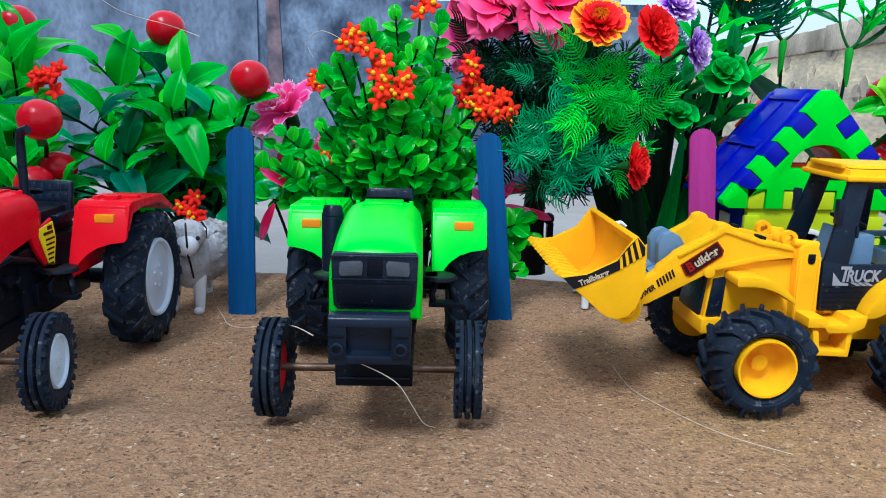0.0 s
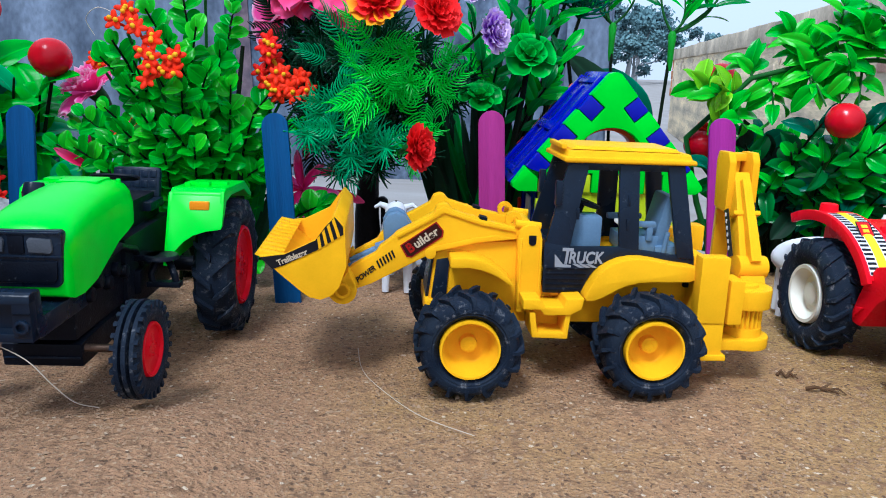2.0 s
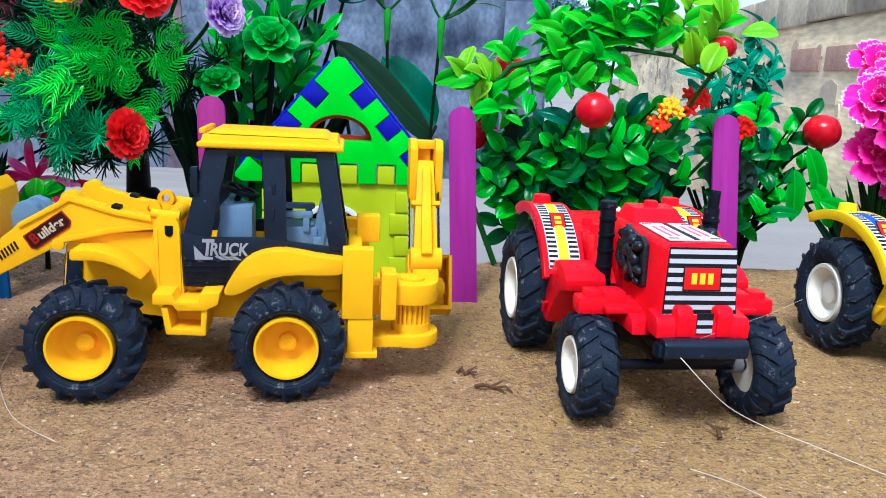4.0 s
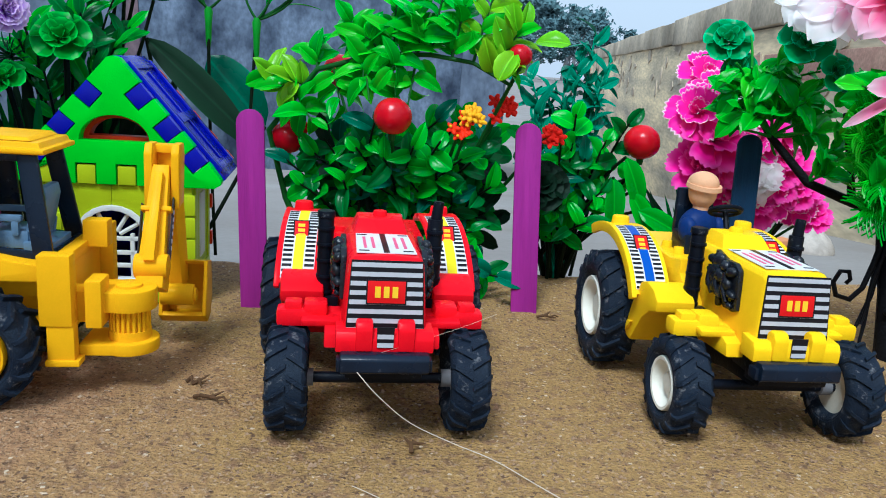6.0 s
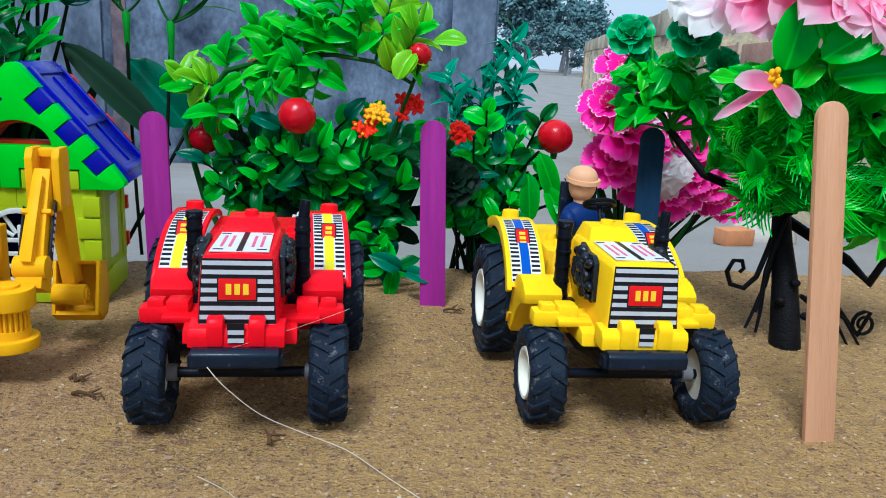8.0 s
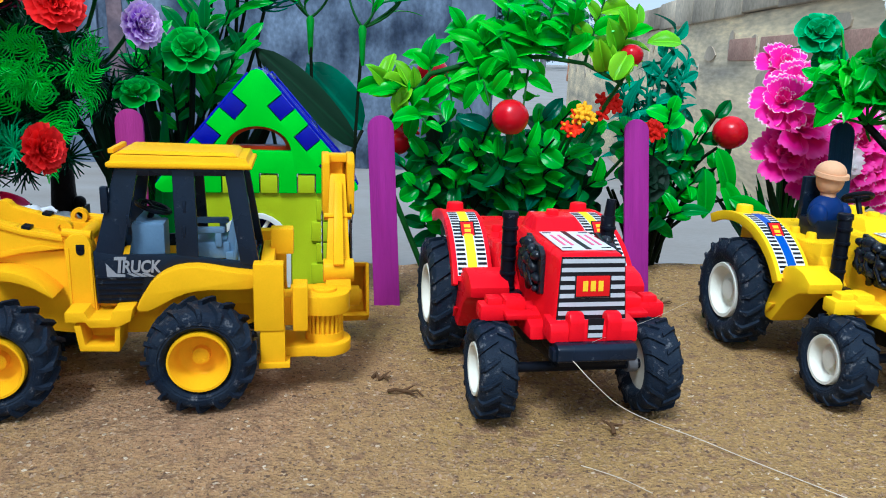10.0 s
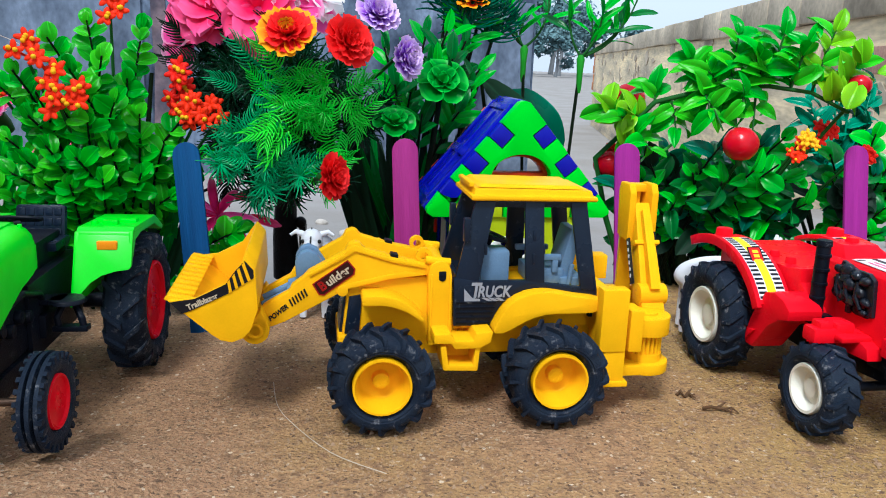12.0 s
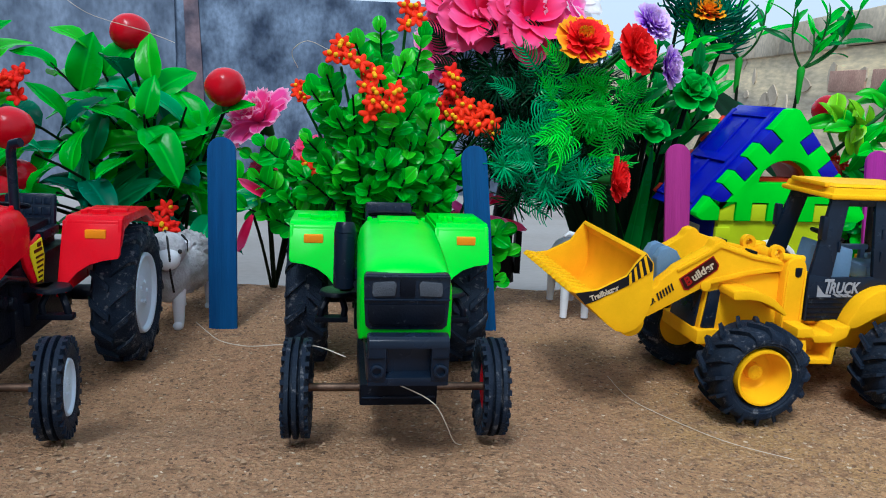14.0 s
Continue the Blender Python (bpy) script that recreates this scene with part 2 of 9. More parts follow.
# ---- the ground: sand laid on a low ledge, a dusty floor beyond, walls and far trees ----
def sand_material():
    m = bpy.data.materials.new("damp_sand")
    m.use_nodes = True
    n, l = m.node_tree.nodes, m.node_tree.links
    b = n["Principled BSDF"]
    co = n.new("ShaderNodeTexCoord")
    def nz(scale, detail=6):
        t = n.new("ShaderNodeTexNoise")
        t.inputs["Scale"].default_value, t.inputs["Detail"].default_value = scale, detail
        l.new(co.outputs["Object"], t.inputs["Vector"])
        return t
    broad, mid, fine = nz(14, 3), nz(240), nz(900)
    vor = n.new("ShaderNodeTexVoronoi")
    vor.inputs["Scale"].default_value = 1150
    l.new(co.outputs["Object"], vor.inputs["Vector"])
    def mix(a, bb, fac, mode='MIX'):
        x = n.new("ShaderNodeMix")
        x.data_type, x.blend_type = 'RGBA', mode
        for i, v in ((6, a), (7, bb)):
            if isinstance(v, tuple):
                x.inputs[i].default_value = (*v, 1)
            else:
                l.new(v, x.inputs[i])
        if isinstance(fac, float):
            x.inputs[0].default_value = fac
        else:
            l.new(fac, x.inputs[0])
        return x.outputs[2]
    def band(src, lo, hi):
        r = n.new("ShaderNodeMapRange")
        r.inputs[1].default_value, r.inputs[2].default_value = lo, hi
        l.new(src, r.inputs[0])
        return r.outputs[0]
    # reddish sand that turns to yellow sand eastwards, the border broken by patches
    sx = n.new("ShaderNodeSeparateXYZ")
    l.new(co.outputs["Object"], sx.inputs[0])
    way = n.new("ShaderNodeMath")
    way.operation = 'MULTIPLY_ADD'
    way.inputs[1].default_value = 0.5
    l.new(broad.outputs[0], way.inputs[0])
    l.new(sx.outputs[0], way.inputs[2])
    c = mix((0.395, 0.217, 0.108), (0.385, 0.228, 0.074), band(way.outputs[0], 0.32, 0.52))
    c = mix(c, (0.24, 0.128, 0.062), band(mid.outputs[0], 0.51, 0.68))
    c = mix(c, (0.56, 0.38, 0.22), band(fine.outputs[0], 0.57, 0.72))
    sp = n.new("ShaderNodeSeparateColor")
    l.new(vor.outputs["Color"], sp.inputs[0])
    # every grain its own tone, a few pale; near-black ones also paint shaded pits
    tone = mix((0.84, 0.83, 0.82), (1.14, 1.14, 1.14), sp.outputs[1])
    c = mix(c, tone, 1.0, 'MULTIPLY')
    c = mix(c, (0.15, 0.08, 0.04), band(sp.outputs[2], 0.94, 0.97))
    c = mix(c, (0.14, 0.075, 0.035), band(nz(1300, 3).outputs[0], 0.61, 0.69))
    c = mix(c, (0.66, 0.52, 0.36), band(sp.outputs[0], 0.985, 0.995))
    l.new(c, b.inputs["Base Color"])
    b.inputs["Roughness"].default_value = 0.88
    add = n.new("ShaderNodeMath")
    add.operation = 'ADD'
    l.new(fine.outputs[0], add.inputs[0])
    l.new(mid.outputs[0], add.inputs[1])
    bp = n.new("ShaderNodeBump")
    bp.inputs["Strength"].default_value, bp.inputs["Distance"].default_value = 0.85, 0.0024
    l.new(add.outputs[0], bp.inputs["Height"])
    l.new(bp.outputs[0], b.inputs["Normal"])
    return m


SAND = sand_material()
FLOOR = surface("dusty_grey_floor", (0.29, 0.28, 0.27), 0.85, 0.12, 14, 0.6, 160, second=(0.19, 0.165, 0.145), spread=1.2)
STUCCO = surface("stained_cement_wall", (0.16, 0.205, 0.285), 0.85, 0.4, 30, 0.6, 70, second=(0.03, 0.042, 0.07), spread=0.42, stretch=(1, 1, 0.7))
PALEST = surface("paler_cement_patch", (0.17, 0.21, 0.285), 0.85, 0.35, 26, 0.5, 60, second=(0.07, 0.09, 0.13), spread=0.5, stretch=(1, 1, 0.6))
BRICKW = surface("weathered_brick_wall", (0.92, 0.74, 0.46), 0.9, 0.35, 40, 0.8, 90, second=(0.33, 0.29, 0.23), spread=0.6, stretch=(0.22, 1, 1.3))
COPING = surface("weathered_wall_coping", (0.66, 0.56, 0.42), 0.9, 0.3, 16, 0.7, 80)
TERRA = surface("orange_brick", (0.60, 0.26, 0.12), 0.9, 0.2, 30, 0.6, 140)


def sand_edge(x):
    return 398 + 0.075 * x + 9 * noise.noise((x * 0.017, 3.1, 0)) + 3 * noise.noise((x * 0.09, 7.7, 0))


def sand_height(x, y):
    h = 1.6 * noise.noise((x * 0.018, y * 0.018, 0.4)) + 0.7 * noise.noise((x * 0.07, y * 0.07, 2.0)) + 0.35 * noise.noise((x * 0.3, y * 0.3, 5.0)) + 0.22 * noise.noise((x * 0.8, y * 0.8, 9.0))
    mound = math.exp(-((x - 142) / 62) ** 4 - ((y - 262) / 48) ** 4)
    u, v = min(1.0, max(0.0, (236 - y) / 44)), min(1.0, max(0.0, (84 - x) / 48))
    bank = u * u * (3 - 2 * u) * v * v * (3 - 2 * v)
    return h - 0.5 + 2.0 * mound + 8.4 * bank


def sand_bed():
    nx, ny = 360, 250
    vs, fs = [], []
    for j in range(ny + 1):
        for i in range(nx + 1):
            x = -420 + 1220 * i / nx
            e = sand_edge(x)
            y = -260 + (e + 260) * (1 - (1 - j / ny) ** 1.0)
            drop = max(0.0, (y - (e - 14)) / 14)
            vs.append((x * 0.001, y * 0.001, (sand_height(x, y) - 22 * drop ** 2) * 0.001))
    for j in range(ny):
        for i in range(nx):
            a = j * (nx + 1) + i
            fs.append((a, a + 1, a + nx + 2, a + nx + 1))
    me = bpy.data.meshes.new("sand_bed")
    me.from_pydata(vs, [], fs)
    me.materials.append(SAND)
    me.polygons.foreach_set("use_smooth", [True] * len(me.polygons))
    return tagged(new("sand_bed", me), "bed of damp brown sand with coarse grains and footmarks", "sand", kind="structure")


sand_bed()


def yard_ground():
    ys = [-60, -3, -0.5, 0.30, 0.46, 1.0, 1.6, 2.3, 3.0, 5, 12, 70]
    xs = [-60, -8, -3, -1.5, -0.8, -0.3, 0.1, 0.5, 1.0, 1.6, 3, 8, 60]
    zf = lambda y: -0.025 if y <= 0.46 else max(-0.33, -0.025 - 0.12 * (y - 0.46))
    vs = [(x, y, zf(y)) for y in ys for x in xs]
    k = len(xs)
    fs = [(j * k + i, j * k + i + 1, (j + 1) * k + i + 1, (j + 1) * k + i) for j in range(len(ys) - 1) for i in range(k - 1)]
    me = bpy.data.meshes.new("ground")
    me.from_pydata(vs, [], fs)
    me.materials.append(FLOOR)
    return tagged(new("ground", me), "pale dusty cement floor behind the sand ledge", "ground", kind="structure")


yard_ground()


def back_wall():
    root = thing("wall_north", mm(0, 3000, -330), "grey stained cement yard wall with damp streaks", "wall", kind="structure")
    bm = B()
    box(bm, (-2100, 60, 350), (5500, 120, 710))
    part("wall_body", bm, STUCCO, root, bevel=4)
    bm = B()
    prism(bm, [(-760, 0), (-690, 0), (-684, 350), (-700, 706), (-750, 706), (-742, 380)], -6, 2, "y")
    part("pilaster_patch", bm, surface("pinkish_bare_plaster", (0.19, 0.135, 0.15), 0.9, 0.3, 40, 0.6, 60, second=(0.06, 0.055, 0.075)), root, "strip of bare pinkish plaster")
    bm = B()
    box(bm, (-1700, -5, 350), (1840, 14, 704))
    part("plaster_panel", bm, PALEST, root, "smoother pale cement panel", bevel=3)
    bm = B()
    box(bm, (560, -5, 330), (160, 14, 660))
    part("plaster_panel", bm, PALEST, root, "smoother pale cement panel", bevel=3)


back_wall()


def light_block_walls():
    """Unseen plain walls, added behind the camera and to the west to block low skylight."""
    m = surface("light_block_plaster", (0.24, 0.23, 0.22), 0.9, 0.2, 20, 0.5, 80, second=(0.15, 0.145, 0.14), spread=0.8)
    bm = B()
    box(bm, (-1000, -60, 1100), (2000, 120, 2200))
    single("light_block_south", bm, m, mm(-500, -800, -30), "unseen plain wall added south of the sand ledge to block light", "wall", kind="structure", bevel=5)
    bm = B()
    box(bm, (-60, 1900, 1050), (120, 3900, 2100))
    single("light_block_west", bm, m, mm(-2540, -900, -300), "unseen plain wall added west of the yard to block light", "wall", kind="structure", bevel=5)


light_block_walls()


RENDER = surface("faded_red_paint", (0.50, 0.32, 0.24), 0.9, 0.3, 90, 0.5, 200, second=(0.36, 0.20, 0.16), spread=0.8)


def side_wall():
    a, b = Vector((1.70, 6.16, 0)), Vector((0.70, -0.10, 0))
    d = (b - a)
    ang = math.degrees(math.atan2(d.y, d.x))
    L = d.length * 1000
    root = thing("wall_east", pose(a.x, a.y, -0.33, 0, 0, ang), "old low brick wall with flaking plaster, running into the distance", "wall", kind="structure")
    bm = B()
    box(bm, (L / 2, 70, 270), (L, 140, 540))
    part("wall_body", bm, BRICKW, root, bevel=6)
    bm = B()
    for i in range(28):
        box(bm, (L * (i + 0.5) / 28, 70, 576), (L / 28 - 5, 160, 72 + random.uniform(-8, 8)))
    part("coping", bm, COPING, root, "weathered tan coping stones", bevel=5)
    bm = B()
    for i in range(70):
        u, z = random.uniform(60, L), random.uniform(360, 530)
        w, h = random.uniform(15, 70), random.uniform(12, 40)
        prism(bm, [(u + w * math.cos(t) * random.uniform(0.6, 1), z + h * math.sin(t) * random.uniform(0.6, 1)) for t in [k * 0.7 for k in range(9)]], -3, 2, "y", Matrix.Translation((0, 140, 0)))
        prism(bm, [(u + w * math.cos(t) * random.uniform(0.6, 1), z + h * math.sin(t) * random.uniform(0.6, 1)) for t in [k * 0.7 for k in range(9)]], -3, 2, "y")
    part("plaster_flakes", bm, surface("pale_plaster", (0.58, 0.48, 0.36), 0.9, 0.2, 30, 0.5, 120), root, "pale flakes of old plaster")
    for u, w in ((4764, 200), (4952, 150), (5130, 170), (4540, 190)):
        bm = B()
        box(bm, (u, -1, 466), (w, 6, 46))
        part("red_panel", bm, RENDER, root, "faded red panel painted on the wall", bevel=3)
    for i in range(5):
        bm = B()
        box(bm, (0, 0, 0), (95, 120, 62))
        part("brick", bm, TERRA, root, "loose orange brick", bevel=5, at=mm(-50 - 14 * (i % 2), 60, 300 + 64 * i, 0, 0, 8 * (-1) ** i))


side_wall()

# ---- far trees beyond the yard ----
# distance haze is put into these bluish foliage and bark colours
FARLEAF = surface("haze_tinted_far_foliage", (0.11, 0.19, 0.20), 0.8, 0.2, 3, 0.2, 20, second=(0.07, 0.13, 0.15))
FARBARK = surface("haze_tinted_far_bark", (0.20, 0.21, 0.22), 0.9, 0.2, 4, 0.3, 20)


def far_tree(x, y, h, seed, wide=0.5):
    rnd = random.Random(seed)
    root = thing("tree", pose(x, y, -0.33), "distant tree with a ragged, haze-tinted crown beyond the wall", "tree", group="far trees")
    bm = B()
    H = h * 1000
    tube(bm, [(0, 0, 0), (H * 0.03, 0, H * 0.3), (0, 0, H * 0.62)], H * 0.035, H * 0.015)
    tips = []
    for k in range(11):
        a, z = rnd.uniform(0, 6.28), rnd.uniform(0.12, 0.6) * H
        t = Vector((math.cos(a) * H * wide * rnd.uniform(0.3, 1), math.sin(a) * H * 0.3, min(H, z + rnd.uniform(0.12, 0.45) * H)))
        tube(bm, [(0, 0, z), t], H * 0.012, H * 0.004, seg=5)
        tips.append(t)
    part("trunk", bm, FARBARK, root)
    vs, fs = [], []
    for t in tips:
        for c in range(7):
            o = t + Vector((rnd.gauss(0, 0.09) * H, rnd.gauss(0, 0.07) * H, rnd.gauss(0, 0.06) * H))
            for q in range(40):
                p = o + Vector((rnd.gauss(0, 0.035), rnd.gauss(0, 0.035), rnd.gauss(0, 0.03))) * H
                u = Vector((rnd.uniform(-1, 1), rnd.uniform(-1, 1), rnd.uniform(-1, 1))).normalized() * H * 0.034
                w = u.orthogonal().normalized() * H * 0.022
                i = len(vs)
                vs += [tuple((p + d) * 0.001) for d in (-u, w, u, -w)]
                fs.append((i, i + 1, i + 2, i + 3))
    me = bpy.data.meshes.new("crown")
    me.from_pydata(vs, [], fs)
    me.materials.append(FARLEAF)
    place("crown", me, root)


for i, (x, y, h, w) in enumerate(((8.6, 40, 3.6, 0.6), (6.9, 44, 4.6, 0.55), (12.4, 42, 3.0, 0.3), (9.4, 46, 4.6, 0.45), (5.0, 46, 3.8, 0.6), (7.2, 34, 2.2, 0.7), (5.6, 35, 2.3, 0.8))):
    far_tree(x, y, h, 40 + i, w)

# ---- craft sticks pushed upright into the sand ----
def stick(bx, by, tx, ty, tz, width, turn, material, label, group="craft sticks"):
    """From the foot in the sand to the rounded top; turn: degrees about its own length."""
    foot, top = Vector((bx, by, -8)), Vector((tx, ty, tz))
    d = top - foot
    L = d.length
    q = d.to_track_quat("Z", "Y")
    face = Matrix.Translation(foot * 0.001) @ q.to_matrix().to_4x4()
    # the broad face looks to the south
    xa = face.to_3x3() @ Vector((1, 0, 0))
    spin = -math.atan2(xa.y, xa.x)
    m = face @ pose(0, 0, 0, 0, 0, math.degrees(spin) + turn)
    w = width / 2
    pts = [(-w, 0), (w, 0)] + [(w * math.cos(t), L - w + w * math.sin(t)) for t in [k * math.pi / 10 for k in range(11)]]
    bm = B()
    prism(bm, pts, -0.9, 0.9, "y")
    return single("craft_stick", bm, material, m, label, "craft stick", group, bevel=0.35)


def stick_wood(name, color, dark):
    m = surface(name, color, 0.6, 0.1, 300, 0.5, 700, second=dark, spread=0.8)
    n, l = m.node_tree.nodes, m.node_tree.links
    mp = n.new("ShaderNodeMapping")
    mp.inputs["Scale"].default_value = (5.0, 5.0, 0.35)
    co = next(x for x in n if x.bl_idname == "ShaderNodeTexCoord")
    l.new(co.outputs["Object"], mp.inputs[0])
    for t in [x for x in n if x.bl_idname == "ShaderNodeTexNoise"]:
        l.new(mp.outputs[0], t.inputs["Vector"])
        t.inputs["Scale"].default_value *= 0.5
    return m


BLUEST = stick_wood("blue_dyed_wood", (0.004, 0.030, 0.10), (0.012, 0.095, 0.27))
NAVYST = stick_wood("navy_dyed_wood", (0.008, 0.024, 0.06), (0.014, 0.05, 0.11))
PURPST = stick_wood("purple_dyed_wood", (0.36, 0.026, 0.27), (0.20, 0.014, 0.17))
PINKST = stick_wood("pinkish_purple_dyed_wood", (0.38, 0.034, 0.22), (0.24, 0.018, 0.14))
RAWST = stick_wood("bare_birch_wood", (0.62, 0.34, 0.20), (0.50, 0.25, 0.13))
stick(-58.5, 314, -60, 324, 73, 10.8, 0, BLUEST, "blue dyed wooden craft stick standing in the sand")
stick(44.5, 318, 37, 328, 73, 10.3, 0, BLUEST, "blue dyed wooden craft stick leaning in the sand")
stick(125, 322, 121, 332, 76.5, 10.3, 0, PINKST, "pinkish purple dyed wooden craft stick standing in the sand")
stick(219, 337, 214.5, 345, 76, 10.6, 0, PURPST, "purple dyed wooden craft stick standing in the sand")
stick(328, 347, 325, 362, 76.5, 10.8, 0, PURPST, "purple dyed wooden craft stick standing in the sand")
stick(417.4, 350, 419, 362, 78, 10.6, 0, NAVYST, "dark navy wooden craft stick standing behind the yellow tractor")
stick(437, 233, 429, 243, 96, 9.8, 10, RAWST, "bare wood craft stick standing in the sand")

# ---- wheels ----
def tyre_mesh(name, R, W, rim, lugs, ribbed=False, lug_h=1.3):
    """The tyre's carcass, its two kinds of tread lug (one for each shoulder) and how many of each."""
    bm = B()
    h = W / 2
    d = R - rim
    if ribbed:
        base = R - 1.0
        prof = [(-h * 0.55, rim), (-h * 0.92, rim + d * 0.25), (-h, rim + d * 0.6), (-h * 0.9, base - 0.6), (-h * 0.72, R), (-h * 0.42, R), (-h * 0.36, base - 0.5), (-h * 0.22, base - 0.5), (-h * 0.16, R + 0.2), (h * 0.16, R + 0.2), (h * 0.22, base - 0.5), (h * 0.36, base - 0.5), (h * 0.42, R), (h * 0.72, R), (h * 0.9, base - 0.6), (h, rim + d * 0.6), (h * 0.92, rim + d * 0.25), (h * 0.55, rim)]
    else:
        base = R - lug_h
        prof = [(-h * 0.6, rim), (-h * 0.9, rim + d * 0.2), (-h * 0.96, rim + d * 0.26), (-h * 0.96, rim + d * 0.32), (-h, rim + d * 0.36), (-h, rim + d * 0.55), (-h * 0.93, base - d * 0.12), (-h * 0.75, base), (0, base + 0.25), (h * 0.75, base), (h * 0.93, base - d * 0.12), (h, rim + d * 0.55), (h, rim + d * 0.36), (h * 0.96, rim + d * 0.32), (h * 0.96, rim + d * 0.26), (h * 0.9, rim + d * 0.2), (h * 0.6, rim)]
    lathe(bm, prof, seg=44, close=True)
    tyre = mesh_of(name, bm, RUBBER, 0, 35)
    bars = []
    for side in (-1, 1):
        bm = B()
        if ribbed:
            box(bm, (side * h * 0.86, 0, R - 0.9), (h * 0.3, R * 0.10, 1.9))
        else:
            # a slanted bar from the middle of the tread over the shoulder
            sk = 0.62 * math.pi * 2 / lugs
            wid = 0.30 * math.pi * 2 / lugs
            loops = []
            for f, r0, r1 in ((0.02, base - 0.4, R), (0.45, base - 0.4, R), (0.86, base - 1.0, R - 0.25), (1.03, base - d * 0.34, R - d * 0.30)):
                a = sk * f
                ww = wid * (0.42 if f < 1 else 0.36)
                loops.append([(side * h * f, r * math.sin(b), r * math.cos(b)) for r, b in ((r0, a - ww), (r1, a - ww * 0.8), (r1, a + ww * 0.8), (r0, a + ww))])
            rings(bm, loops)
        bars.append(mesh_of(name + "_lug", bm, RUBBER, 0, 35))
    return tyre, bars, lugs


def rim_mesh(name, R, W, material, style="dish"):
    bm = B()
    h = W / 2
    if style == "deep":
        prof = [(-h * 0.5, R * 0.98), (h * 0.86, R * 1.0), (h * 0.98, R * 0.99), (h * 0.98, R * 0.92), (h * 0.85, R * 0.86), (h * 0.05, R * 0.76), (-h * 0.05, R * 0.66), (-h * 0.05, R * 0.30)]
        lathe(bm, prof + [(h * 0.28, R * 0.28), (h * 0.34, R * 0.20), (h * 0.30, R * 0.02)])
        for k in range(6):
            a = k * math.pi / 3
            cyl(bm, (h * 0.28, R * 0.16 * math.cos(a), R * 0.16 * math.sin(a)), (h * 0.355, R * 0.16 * math.cos(a), R * 0.16 * math.sin(a)), R * 0.05, seg=8)
    elif style == "plate":
        lathe(bm, [(-h * 0.5, R * 0.98), (h * 0.82, R * 1.02), (h * 0.92, R * 0.99), (h * 0.90, R * 0.93), (h * 0.70, R * 0.88), (h * 0.62, R * 0.45), (h * 0.72, R * 0.36), (h * 0.74, R * 0.18), (h * 0.72, R * 0.02)])
        for k in range(5):
            a = k * math.pi * 0.4
            cyl(bm, (h * 0.6, R * 0.27 * math.cos(a), R * 0.27 * math.sin(a)), (h * 0.8, R * 0.27 * math.cos(a), R * 0.27 * math.sin(a)), R * 0.05, seg=8)
    else:
        lathe(bm, [(-h * 0.5, R * 0.98), (h * 0.80, R * 1.0), (h * 0.92, R * 0.97), (h * 0.90, R * 0.86), (h * 0.55, R * 0.78), (h * 0.30, R * 0.62), (h * 0.34, R * 0.42), (h * 0.55, R * 0.36), (h * 0.60, R * 0.2), (h * 0.58, R * 0.02)])
    return mesh_of(name, bm, material, 0, 45)


def wheel(parent, tyre, rim, x, y, z, out=1, lean=0.0, steer=0.0, rim_label=""):
    carcass, bars, lugs = tyre
    t = place("wheel", carcass, parent, mm(x, y, z, 0, lean, (0 if out > 0 else 180) + steer))
    place("rim", rim, t, None, rim_label)
    for k in range(lugs):
        for side, bar in enumerate(bars):
            place("tread_lug", bar, t, pose(0, 0, 0, -360 * (k + 0.5 * side) / lugs, 0, 0))
    return t


FARM_FRONT = tyre_mesh("farm_front_tyre", 12.4, 6.6, 6.7, 26, ribbed=True)
FARM_REAR = tyre_mesh("farm_rear_tyre", 23.2, 13.2, 13.2, 15, lug_h=1.8)
SMALL_FRONT = tyre_mesh("small_front_tyre", 14.2, 10.6, 7.6, 16, lug_h=1.0)
SMALL_REAR = tyre_mesh("small_rear_tyre", 19.6, 12.5, 10.2, 18, lug_h=1.2)
DIG_TYRE = tyre_mesh("loader_tyre", 15.4, 15.0, 8.3, 16, lug_h=1.5)


